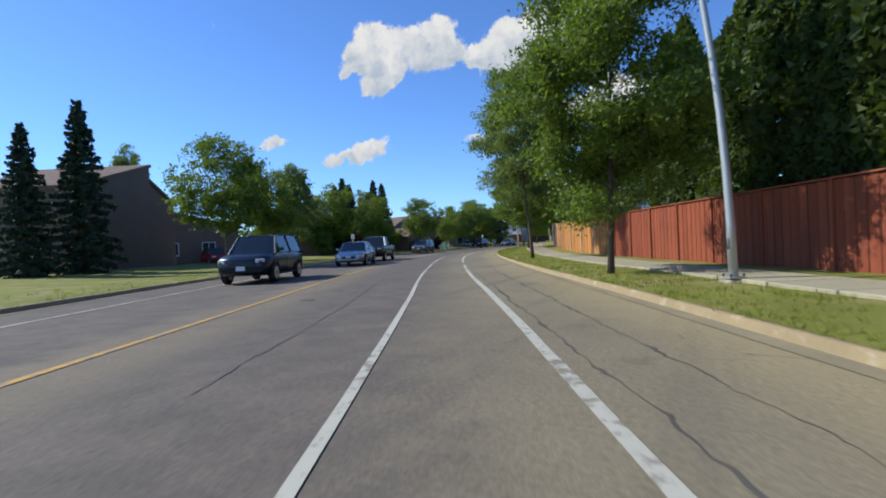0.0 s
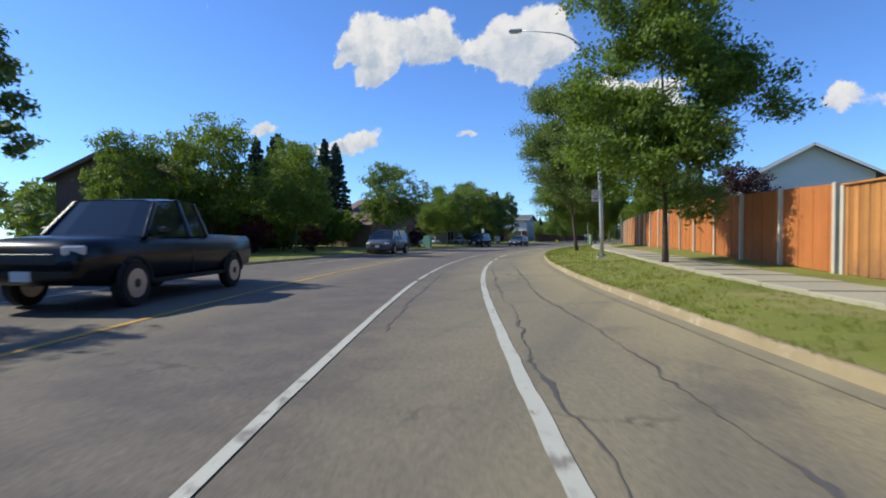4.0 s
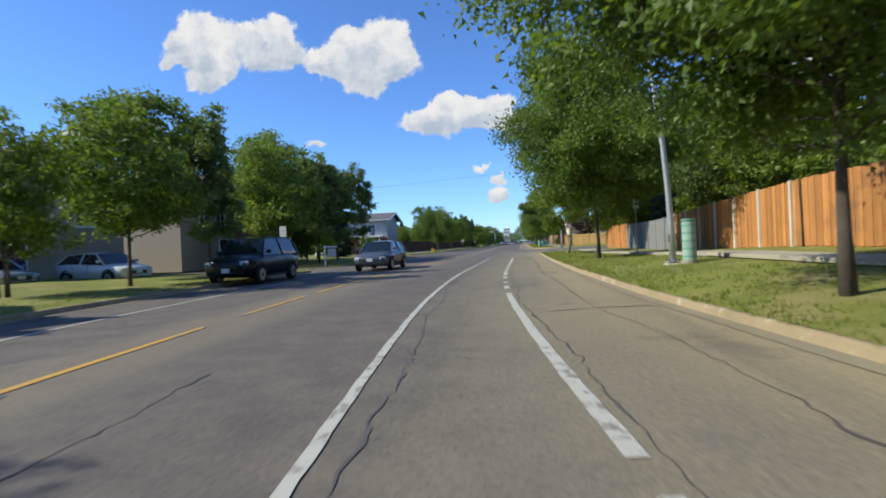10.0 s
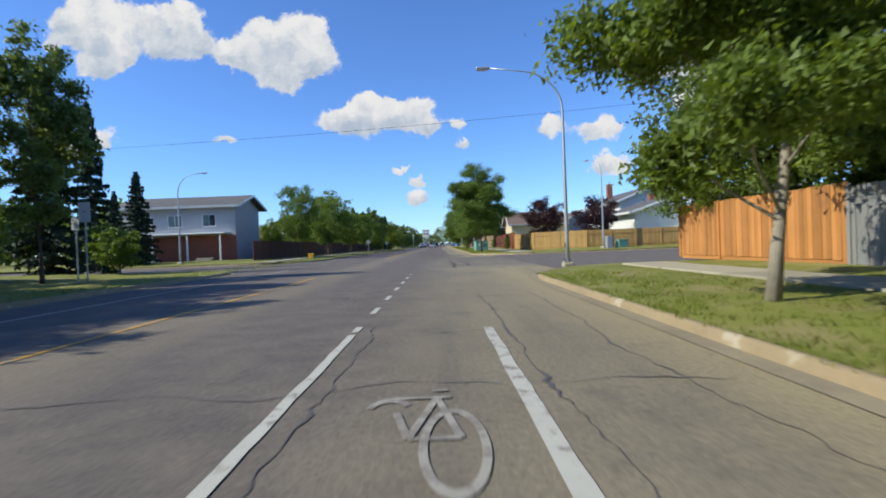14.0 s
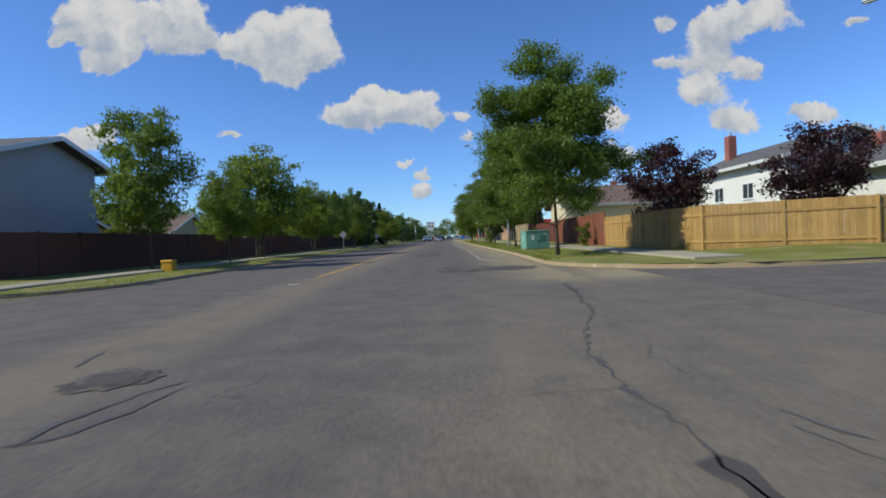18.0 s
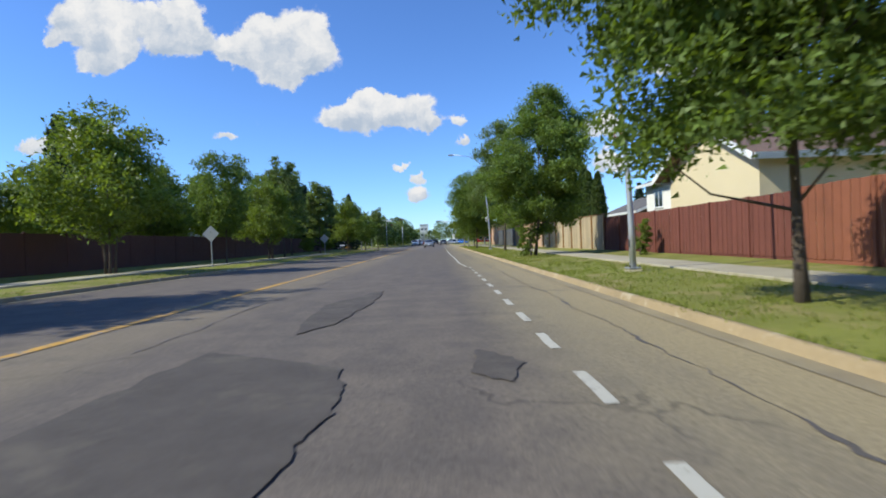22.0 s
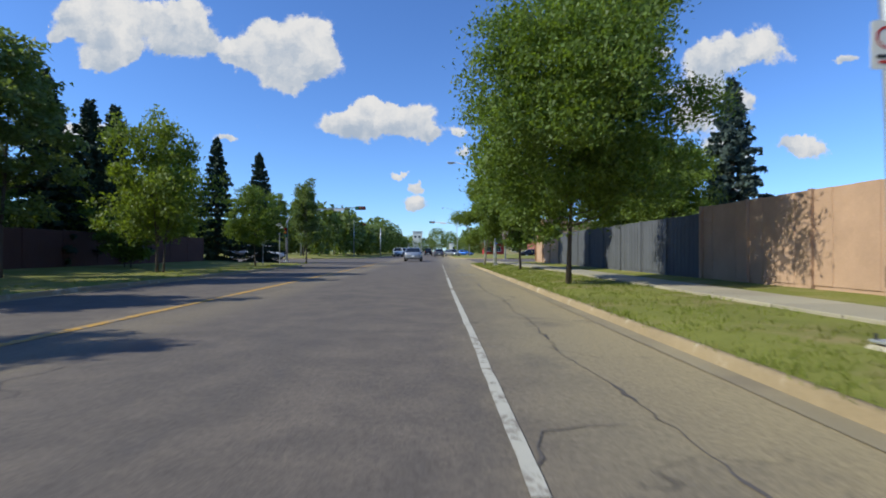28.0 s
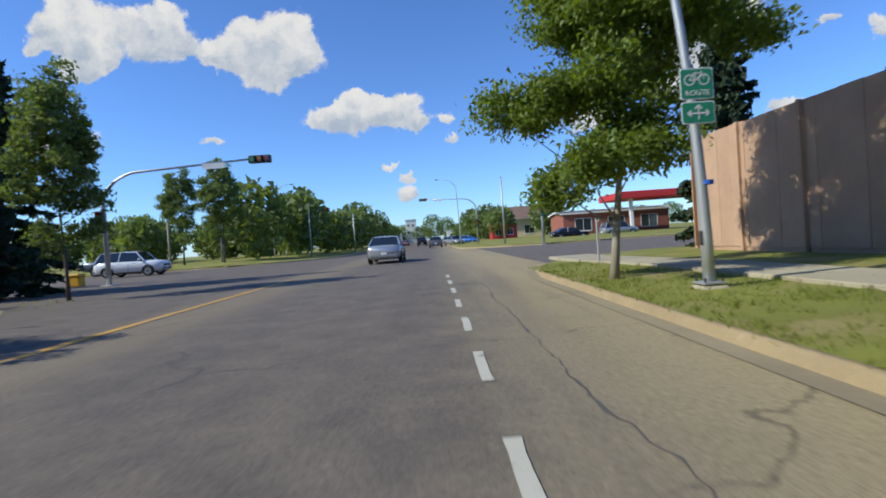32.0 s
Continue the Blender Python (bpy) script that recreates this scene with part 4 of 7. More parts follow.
plant(broadleaf(17, 6.6, 0.9, 2.5, 70000, LEAF, 0.094, lean=0.2, top=0.35, low=1.0), [(9.4, 133.6, 1.0, 70)], "dense low-branched round tree on the boulevard", "boulevard trees")
plant(broadleaf(7, 1.9, 0.1, 0.62, 2600, LEAF_LIGHT, 0.10, stems=3, category="shrub", label="light green suckers round the foot of a tree"), [(9.3, 91.0, 1.0, 0), (12.6, 64.5, 0.75, 30), (13.3, 86.0, 0.8, 60)], "light green leafy shrub on the grass by the fence")
# behind the right-hand fences
plant(broadleaf(8, 8.0, 1.5, 3.2, 20000, LEAF_GREY, 0.145), [(27.6, -60.5, 0.95, 0), (33.5, -48.0, 0.9, 90), (17.6, 2.0, 1.05, 200), (16.8, 4.5, 1.2, 30), (18.5, 8.5, 1.25, 100), (15.7, 21.4, 1.2, 300), (17.0, 134.0, 0.85, 100), (17.6, 137.5, 0.95, 30), (16.6, 138.5, 0.8, 220)], "tall garden tree behind the fence", "garden trees")
plant(broadleaf(9, 7.4, 0.8, 3.0, 25000, LEAF_LIGHT, 0.145), [(15.4, 18.2, 1.15, 120), (17.6, 9.5, 1.0, 200), (15.2, 23.6, 0.8, 60), (15.9, -5.0, 0.9, 80), (16.4, -11.5, 0.7, 10), (18.6, -17.5, 0.6, 150), (21.0, -22.5, 0.6, 40), (16.8, 141.0, 0.8, 250), (16.4, 131.5, 0.75, 90)], "bright green garden tree hanging over the fence", "garden trees")
plant(broadleaf(10, 4.7, 0.9, 2.3, 12000, LEAF_PURPLE, 0.13, bark=BARK), [(16.4, 62.0, 1.1, 0), (20.2, 56.0, 1.0, 90), (22.5, -24.0, 1.15, 40)], "purple-leaved ornamental cherry behind a fence", "purple cherries")
SPRUCE = "dark green spruce with drooping boughs"
plant(spruce(21, 10.5, 2.7, BLUE_NEEDLES, SPRUCE, 15000), [(16.8, 13.5, 1.03, 0), (21.0, 134.5, 0.98, 80)], "blue-green spruce behind a garden fence", "spruces")
plant(spruce(22, 9.0, 2.3, NEEDLES, SPRUCE, 12000), [(15.6, 151.5, 0.95, 0), (24.5, 142.0, 0.8, 80), (27.0, 118.0, 0.72, 20), (29.0, 126.0, 0.8, 200)], "dark green spruce by the garden fence", "spruces")
hedge = cedar(31, 8.4, 0.95, "tall dark green cedar of a garden hedge", 6500)
rnd = random.Random(9)
plant(hedge, [tuple(on(y, fence_at + 1.5 + rnd.uniform(-0.25, 0.35))[:2]) + (rnd.uniform(0.86, 1.08), rnd.uniform(0, 360)) for y, fence_at in ((k, 8.75) for k in np.arange(-102, -73.5, 1.15))], "tall dark green cedar in a hedge behind the red fence", "cedar hedge")
plant(cedar(32, 6.2, 0.62, "narrow dark cedar", 4000), [(15.6, 112.5, 0.95, 0), (15.4, 109.0, 0.8, 50), (15.6, 106.3, 0.95, 90), (15.5, 104.6, 0.9, 10), (15.7, 102.8, 0.98, 200), (15.5, 100.9, 0.85, 130), (15.4, 98.5, 0.8, 10)], "narrow columnar cedar behind the fence", "columnar cedars")
plant(cedar(33, 9.5, 0.55, "tall feathery poplar", 2600, LEAF_GREY, "poplar"), [(18.2, -7.5, 1.0, 0), (19.6, -6.4, 0.95, 80), (20.4, -9.6, 1.02, 200), (18.0, 0.8, 0.9, 120)], "tall narrow feathery poplar behind the fence", "poplars")
# left-hand side: x, y, height, crown radius
SOUTH_TREES = ((4.6, -70.3, 8.5, 2.8), (1.6, -60.4, 8.4, 2.0), (5.0, -66.8, 6.9, 2.1), (0.4, -64.0, 8.2, 1.7), (-7.6, -44.6, 8.5, 3.3), (-9.0, -48.5, 6.9, 2.2),
               (-3.4, -41.4, 7.1, 2.5), (-7.8, -36.9, 8.6, 2.4), (-5.0, -27.0, 8.0, 2.8), (-18.5, -62.0, 12.0, 2.4), (-8.6, -12.2, 5.4, 1.8))
MIDDLE_TREES = ((-11.4, -4.2, 8.2, 2.6), (-7.6, -8.6, 7.0, 2.6), (-11.2, 9.2, 9.3, 3.3), (-14.3, 14.7, 10.7, 4.2), (-7.4, -4.4, 7.6, 1.9), (-9.4, 12.6, 8.7, 2.2), (-10.1, 18.4, 8.7, 2.2), (-13.4, 21.8, 9.2, 2.5),
                (-10.2, 24.2, 9.6, 2.0), (-9.7, 57.6, 7.7, 2.2), (-9.9, 72.2, 8.6, 3.9), (-9.5, 86.5, 7.5, 2.9), (-8.4, 63.4, 5.6, 1.7), (-15.5, 79.0, 5.4, 2.2), (-15.4, 66.0, 4.6, 1.8))
NORTH_TREES = ((-8.9, 97.0, 7.2, 1.9), (-14.6, 99.5, 6.8, 2.4), (-8.5, 104.4, 6.4, 2.3), (-9.3, 110.4, 9.1, 2.1), (-14.9, 108.0, 7.4, 2.8), (-10.3, 116.0, 8.6, 2.3), (-14.3, 119.6, 8.8, 2.6), (-9.3, 124.2, 8.6, 2.4),
               (-6.9, 129.4, 7.0, 2.3), (-6.2, 139.0, 5.1, 1.9), (-5.6, 149.0, 7.0, 1.5), (-18.6, 183.0, 9.5, 2.2), (-14.3, 182.0, 10.0, 2.3), (-16.0, 88.0, 5.0, 2.2))
STANDS = (("tall narrow leafy street tree standing in shade across the road", broadleaf(11, 9.0, 1.7, 2.2, 15500, LEAF_GREY, 0.155, top=0.35), 9.0, 2.2),
          ("leafy olive green street tree standing in shade across the road", broadleaf(12, 8.0, 1.5, 2.9, 17500, LEAF, 0.155, open_=0.85), 8.0, 2.9),
          ("many-stemmed broad green tree across the road", broadleaf(13, 7.6, 0.9, 3.1, 17500, LEAF_LIGHT, 0.155, stems=3, open_=0.85), 7.6, 3.1))
FILL_TREES = [(-18.5, 18.0, 8.6, 2.8), (-11.8, 15.6, 8.6, 2.2), (-11.0, -31.5, 7.0, 2.3)]
dice = random.Random(52)
for y in np.arange(92, 148, 3.0):
    x = -14.2 - dice.uniform(0, 2.6)
    if all((x - q[0]) ** 2 + (y - q[1]) ** 2 > 2.2 for q in MIDDLE_TREES + NORTH_TREES):
        FILL_TREES.append((x, y, dice.uniform(4.8, 7.4), dice.uniform(1.7, 2.3)))
used = set()
for n, (x, y, h, r) in enumerate(SOUTH_TREES + MIDDLE_TREES + NORTH_TREES + tuple(FILL_TREES)):
    k = min(range(3), key=lambda i: abs(STANDS[i][3] / STANDS[i][2] - r / h) + 0.04 * ((n + i) % 3))
    label, first, h0, r0 = STANDS[k]
    m = pose(x, y, ground_z(x, y), 0, 0, 67 * n) @ Matrix.Diagonal((r / r0, r / r0, h / h0, 1))
    ob = copy_at(first, m) if k in used else first
    if k not in used:
        ob.matrix_basis = m
    used.add(k)
    tagged(ob, label, group="street trees across the road")
LEFT_SPRUCES = ((2.2, -80.0, 7.7, 1.8), (2.1, -77.3, 9.5, 2.1), (-18.2, -19.6, 12.4, 2.7), (-15.4, -21.2, 11.4, 2.8), (-24.5, -17.9, 12.4, 3.0), (-22.9, -22.0, 13.0, 3.2), (-16.9, 37.0, 10.6, 1.6), (-14.6, 30.4, 10.4, 2.0), (-20.8, 48.4, 8.0, 1.9), (-25.6, 53.0, 7.0, 1.4), (-17.0, 94.0, 9.0, 2.2),
                (-16.0, 128.6, 10.6, 2.6), (-14.2, 132.5, 9.8, 2.5), (-14.0, 135.4, 9.2, 2.4), (-14.6, 138.6, 9.8, 2.5), (-10.9, 153.3, 9.8, 2.4), (-13.7, 150.9, 10.6, 2.5))
spruce_tree = spruce(23, 11.0, 2.5, NEEDLES, SPRUCE, 14000)
for n, (x, y, h, r) in enumerate(LEFT_SPRUCES + ((-17.6, 149.4, 10.3, 2.3), (-19.8, 156.0, 9.6, 1.8), (-14.5, -31.5, 10.2, 2.6), (-18.6, -29.6, 10.8, 2.6), (-12.6, -34.6, 7.5, 2.4), (-19.0, 122.0, 8.6, 2.2), (-25.0, 106.0, 8.0, 2.0))):
    m = pose(x, y, ground_z(x, y), 0, 0, 41 * n) @ Matrix.Diagonal((r / 2.5, r / 2.5, h / 11.0, 1))
    ob = copy_at(spruce_tree, m) if n else spruce_tree
    if not n:
        ob.matrix_basis = m
    tagged(ob, "dark spruce in shade across the road", group="spruces across the road")
plant(broadleaf(14, 3.4, 0.15, 1.7, 5000, LEAF, 0.18, stems=3, category="shrub"), [(-6.6, -22.5, 0.6, 50), (-15.0, 66.5, 0.6, 20), (-14.0, 84.0, 0.7, 200), (-14.2, 124.0, 0.85, 60), (-11.0, 30.0, 0.7, 120), (-8.6, -34.4, 1.0, 40), (-9.0, -38.6, 1.0, 250), (-6.6, -47.4, 0.9, 90), (-8.2, -42.0, 1.0, 10), (-6.4, -39.4, 0.9, 130), (-10.2, -33.0, 1.1, 200), (-12.6, -28.8, 1.2, 80), (-11.2, -25.4, 1.1, 190), (-9.6, -30.0, 1.0, 300), (-12.4, 11.0, 0.8, 30), (-13.0, 17.5, 0.9, 160), (3.4, -66.2, 0.55, 20), (1.0, -61.4, 0.6, 70), (-13.4, 24.5, 0.9, 70), (-10.6, -28.0, 0.8, 310), (-10.4, 123.0, 0.6, 50), (-10.4, 133.0, 0.8, 130)], "dense green shrub across the road", "shrubs across the road")
plant(broadleaf(15, 2.6, 0.15, 1.3, 5000, surface("red_shrub_leaves", (0.085, 0.02, 0.022), 0.6, 0.2, 0.5, 3.0, 0.0, island=True, leaf=True), 0.12, stems=3, category="shrub"), [(-5.0, -43.2, 0.9, 0), (-7.0, -18.2, 0.8, 90), (-5.4, -37.4, 0.7, 40), (-7.6, -24.0, 0.7, 40)], "red-leaved shrub across the road")


# far woods: rows of distant crowns, one mass each side of the road's end
def far_wood(name, places, label, dense=900, size=0.75):
    rnd = np.random.default_rng(77)
    spots = []
    for x, y, r, h in places:
        n = int(dense * r / 3)
        d = rnd.normal(size=(n, 3))
        d /= np.linalg.norm(d, axis=1)[:, None]
        d *= rnd.uniform(0.55, 1.05, (n, 1))
        spots.append(np.stack([x + d[:, 0] * r, y + d[:, 1] * r, np.maximum(h * 0.54 + d[:, 2] * h * 0.46, 0.1)], 1))
    ob = put(name, leaf_mesh(name, np.concatenate(spots), LEAF_GREY, size, rnd))
    tagged(ob, label, "trees", kind="stuff")


rnd = random.Random(12)
far_wood("far_trees", [(-9 - rnd.uniform(0, 9), y, rnd.uniform(2.4, 4.0), rnd.uniform(6, 10)) for y in np.arange(188, 330, 5.5)], "distant leafy trees along the road beyond the crossing")
far_wood("far_trees", [(16 + rnd.uniform(0, 14), y, rnd.uniform(2.4, 4.0), rnd.uniform(5, 9)) for y in np.arange(235, 360, 7.5)], "distant leafy trees along the road beyond the crossing")
far_wood("far_trees", [(x, 215 + rnd.uniform(-6, 40), rnd.uniform(3, 5), rnd.uniform(6, 11)) for x in np.arange(-150, -18, 6.0)], "distant belt of trees beyond the crossing")
far_wood("far_trees", [(x, rnd.uniform(395, 460), rnd.uniform(5, 9), rnd.uniform(8, 15)) for x in np.arange(-130, 150, 8.0)], "distant belt of trees on the skyline")
far_wood("far_trees", [(-46 - rnd.uniform(0, 25), y, rnd.uniform(3, 5), rnd.uniform(6, 10)) for y in np.arange(-95, 200, 8.0)], "belt of garden trees behind the houses")
far_wood("far_trees", [(46 + rnd.uniform(0, 25), y, rnd.uniform(3, 4.5), rnd.uniform(5, 8)) for y in np.arange(-100, 200, 9.0)], "belt of garden trees behind the houses")
far_wood("far_trees", [(x, 204 + rnd.uniform(-5, 12), rnd.uniform(2.4, 3.6), rnd.uniform(5, 8.5)) for x in np.arange(-90, -16, 3.4)], "dense belt of trees along the crossing street", 1200, 0.62)
far_wood("far_trees", [(-30 - rnd.uniform(0, 12), y, rnd.uniform(2.6, 3.8), rnd.uniform(5.5, 8.5)) for y in np.arange(64, 150, 4.0)], "belt of garden trees behind the dark fence", 1000, 0.6)
# ---- fences ----
def fence(points, height, board, mat, label, post_mat=None, post_gap=2.4, post_out=0.02, cap=None, rails=False, gap=0.006, joined=False, z=0.33, thick=0.02, sloping=False):
    """A board fence along points: posts, single boards and rails. The boards face the road."""
    run = thing("fence", (points[0][0], points[0][1], z), 0, label, "fence", "garden fences")
    origin = Vector((points[0][0], points[0][1], 0))
    bm = box(board - gap, thick, height, bevel=0.003)
    board_me = bpy.data.meshes.new("board")
    bm.to_mesh(board_me)
    bm.free()
    board_me.materials.append(mat)
    bm = box(0.10, 0.10, height + 0.10, bevel=0.008)
    post_me = bpy.data.meshes.new("post")
    bm.to_mesh(post_me)
    bm.free()
    post_me.materials.append(post_mat or mat)
    rnd = random.Random(int(abs(points[0][1]) * 10) + 7)
    verts, faces = [], []

    def lift(p):
        return ground_z(*(origin + p).to_2d()) - z - 0.03 if sloping else 0.0

    for (x0, y0), (x1, y1) in zip(points, points[1:]):
        a, b = Vector((x0, y0, 0)) - origin, Vector((x1, y1, 0)) - origin
        length = (b - a).length
        way = (b - a).normalized()
        turn = math.degrees(math.atan2(way.y, way.x))
        toward = Vector((-way.y, way.x, 0))
        count = math.ceil(length / board - 0.05)
        for k in range(count):
            p = a + way * (length / count * (k + 0.5))
            h = rnd.uniform(-0.012, 0.012)
            if joined:
                base = len(verts)
                for u, v in ((-1, -1), (1, -1), (1, 1), (-1, 1)):
                    q = p + way * (u * (board - gap) / 2) + toward * (v * thick / 2)
                    verts += [q + Vector((0, 0, 0.03)), q + Vector((0, 0, height + h))]
                for c in range(4):
                    d = (c + 1) % 4
                    faces.append((base + 2 * c, base + 2 * d, base + 2 * d + 1, base + 2 * c + 1))
                faces.append((base + 1, base + 3, base + 5, base + 7))
            else:
                out = toward * (0.012 * (k % 2) + rnd.uniform(-0.003, 0.003))
                put("board", board_me, run, (p.x + out.x, p.y + out.y, 0.03 + h + lift(p)), turn)
        n = max(1, round(length / post_gap))
        for k in range(n + (x1 == points[-1][0])):
            p = a + way * (length * k / n) + toward * post_out
            put("post", post_me, run, (p.x, p.y, -0.05 + lift(p)), turn)
        levels = [(0.28, 0.09), (height - 0.35, 0.09)] if rails else []
        for zz, w in levels:
            bm = box(length, 0.035, w, (length / 2, 0, 0))
            p = a + toward * 0.03
            part("rail", bm, mat, run, at=(p.x, p.y, zz), turn=turn)
        if cap:
            bm = box(length + 0.05, 0.15, 0.04, (length / 2, 0, 0), 0.006)
            part("cap_rail", bm, cap, run, at=(a.x, a.y, height + 0.05 + lift((a + b) / 2)), turn=turn)
        bm = box(length, 0.03, 0.16, (length / 2, 0, 0))
        p = a - toward * 0.02
        part("kickboard", bm, mat, run, at=(p.x, p.y, -0.1 + lift((a + b) / 2)), turn=turn)
    if joined:
        ob = put("board_run", mesh_of("board_run", verts, faces, mat), run)
        ob["kind"] = "stuff"
    return run


def fence_off(y):
    return float(np.interp(y, (-110, -75, -60, -45, -35, -20, -8, 5, 15, 24), (9.0, 8.6, 8.8, 9.7, 10.0, 9.9, 9.9, 10.5, 10.6, 10.2)))


def along(y0, y1, step=6.0):
    return [tuple(on(y, fence_off(y))[:2]) for y in steps(y0, y1, step)]


fence(along(-104, -72.5, 4.0), 1.85, 0.14, FENCE_RED, "red-stained board fence in front of a tall cedar hedge", sloping=True, cap=FENCE_RED)
fence(along(-72.4, -57.6, 3.0), 1.8, 0.14, FENCE_ORANGE, "orange cedar board fence with a lit top rail", POST_WHITE, 7.0, cap=FENCE_ORANGE, sloping=True)
fence(along(-57.4, -18, 4.4), 1.85, 0.30, FENCE_RUST, "rust-orange panel fence with pale posts", POST_WHITE, 2.2, 0.05, sloping=True)
fence(along(-17.8, 4, 4.0), 1.85, 0.15, FENCE_ORANGE, "brown cedar fence with pale posts", POST_WHITE, 2.4, 0.05, sloping=True)
fence(along(4.2, 16.7, 4.0), 1.8, 0.16, FENCE_GREY, "weathered grey board fence under trees", sloping=True)
fence(along(16.8, 24.2, 2.5) + [(22.0, 25.6)], 1.8, 0.15, FENCE_ORANGE, "orange board fence at the street corner")
fence([(44.0, 47.5), (26.0, 48.8), (17.6, 49.6), (13.5, 52.2), (13.2, 62.4)], 1.6, 0.14, FENCE_TAN, "honey-coloured pine fence with rails round a corner garden", rails=True, z=0.2)
fence([(13.2, 62.5), (13.9, 77.5)], 1.8, 0.14, FENCE_RUSSET, "plain red-brown board fence behind the pavement", z=0.3)
fence([(14.1, 77.6), (14.2, 93.5)], 1.75, 0.14, FENCE_BROWN, "dark red-brown board fence beside a cream house", z=0.3)
fence([(14.2, 93.6), (13.9, 109.4)], 1.95, 0.16, FENCE_PALE, "greyed pine fence with framed panels", PINE_POST, 2.4, 0.06, cap=PINE_POST, z=0.3)
fence([(13.9, 109.5), (13.6, 123.5)], 2.2, 0.60, FENCE_PINK, "tan panel fence with slim posts", FENCE_PINK, 2.4, 0.05, z=0.3)
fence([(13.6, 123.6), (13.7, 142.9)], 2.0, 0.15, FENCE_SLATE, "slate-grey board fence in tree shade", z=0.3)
fence([(13.7, 143.0), (13.4, 149.5), (13.7, 149.6), (30.0, 151.5)], 3.3, 0.60, FENCE_PINK, "tall tan panel fence with slim battens", FENCE_PINK, 2.4, 0.06, z=0.3)
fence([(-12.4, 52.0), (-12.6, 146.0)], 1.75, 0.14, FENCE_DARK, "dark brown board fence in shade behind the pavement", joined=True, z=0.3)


# ---- street lamps, poles and signs ----
def text_mesh(words, size, mat):
    curve = bpy.data.curves.new("writing", "FONT")
    curve.body, curve.size, curve.align_x, curve.align_y, curve.extrude = words, size, "CENTER", "CENTER", 0.001
    ob = bpy.data.objects.new("writing", curve)
    me = bpy.data.meshes.new_from_object(ob)
    bpy.data.objects.remove(ob)
    me.materials.clear()
    me.materials.append(mat)
    return me


def plate(w, h, mat, parent, at, name="sign_plate", label="", turn=0.0, r=0.03, tilt=0.0, depth=0.006):
    """A thin sign plate that faces -y, with rounded corners; at: its middle."""
    pts = []
    for cx, cz, a0 in ((w / 2 - r, h / 2 - r, 0), (-w / 2 + r, h / 2 - r, 90), (-w / 2 + r, -h / 2 + r, 180), (w / 2 - r, -h / 2 + r, 270)):
        for k in range(5):
            a = radians(a0 + 22.5 * k)
            pts.append((cx + r * math.cos(a), cz + r * math.sin(a)))
    c, s = math.cos(radians(tilt)), math.sin(radians(tilt))
    pts = [(x * c - z * s, x * s + z * c) for x, z in pts]
    n = len(pts)
    verts = [(x, 0, z) for x, z in pts] + [(x, depth, z) for x, z in pts]
    faces = [tuple(range(n))[::-1], tuple(range(n, 2 * n))] + [(k, (k + 1) % n, n + (k + 1) % n, n + k) for k in range(n)]
    return put(name, mesh_of(name, verts, faces, mat), parent, at, turn, label)


def street_lamp(x, y, arm_turn, height=8.4, arm=2.7, lean=0.0, label="tapered galvanised street lamp with a curved arm over the road", z=None):
    """arm_turn: the way the arm points, in degrees from +x."""
    lamp = thing("street_lamp", (x, y, ground_z(x, y) if z is None else z), arm_turn, label, "street lamp", "street lamps")
    pts, rad = [], []
    for t in np.linspace(0, 1, 8):
        pts.append((lean * t * t, 0, t * (height - 1.7)))
        rad.append(0.085 - 0.037 * t)
    for a in np.linspace(12, 84, 9):
        pts.append((lean + arm * 0.62 * (1 - math.cos(radians(a))), 0, height - 1.7 + 1.55 * math.sin(radians(a))))
        rad.append(0.047 - 0.0003 * a)
    pts.append((lean + arm, 0, height))
    rad.append(0.022)
    put("pole", mesh_of("pole", *tube(pts, rad, 12), STEEL, True), lamp)
    bm = box(0.52, 0.22, 0.10, (0, 0, 0), 0.035)
    part("luminaire", bm, STEEL, lamp, at=(lean + arm + 0.25, 0, height - 0.05))
    bm = box(0.34, 0.16, 0.04, (0, 0, 0), 0.015)
    part("lens", bm, LAMP_LENS, lamp, "clear lamp lens", at=(lean + arm + 0.28, 0, height - 0.085))
    part("base_plate", box(0.32, 0.32, 0.03, bevel=0.006), STEEL, lamp, at=(0, 0, 0.06))
    part("footing", box(0.42, 0.42, 0.22, (0, 0, -0.18), 0.05), CONCRETE, lamp, "concrete footing")
    for bx, by in ((0.12, 0.12), (-0.12, 0.12), (0.12, -0.12), (-0.12, -0.12)):
        part("bolt", disc(0.016, 0.08, (bx, by, 0.11), "Z", 6), DARK_STEEL, lamp)
    part("hand_hole", box(0.012, 0.09, 0.2, (0.083, 0, 0.6)), DARK_STEEL, lamp)
    return lamp


def parking_sign(lamp, x, y, z, turn, label="white no-parking plate with a red ring"):
    sign = thing("parking_sign", (x, y, z), turn, label, "sign")
    plate(0.30, 0.45, SIGN_WHITE, sign, (0, 0, 0))
    verts, faces = [], []
    for k in range(24):
        a = 2 * math.pi * k / 24
        verts += [(0.105 * math.cos(a), -0.003, 0.07 + 0.105 * math.sin(a)), (0.082 * math.cos(a), -0.003, 0.07 + 0.082 * math.sin(a))]
        faces.append((2 * k, 2 * k + 1, (2 * k + 3) % 48, (2 * k + 2) % 48))
    put("ring", mesh_of("ring", verts, faces, SIGN_RED), sign)
    part("writing_bar", box(0.2, 0.002, 0.03), BLACK_INK, sign, at=(0, -0.004, -0.12))
    part("writing_bar", box(0.16, 0.002, 0.025), SIGN_RED, sign, at=(0, -0.004, -0.17))
    part("clamp", box(0.06, 0.1, 0.03), STEEL, sign, at=(0, 0.055, 0.08))
    return sign


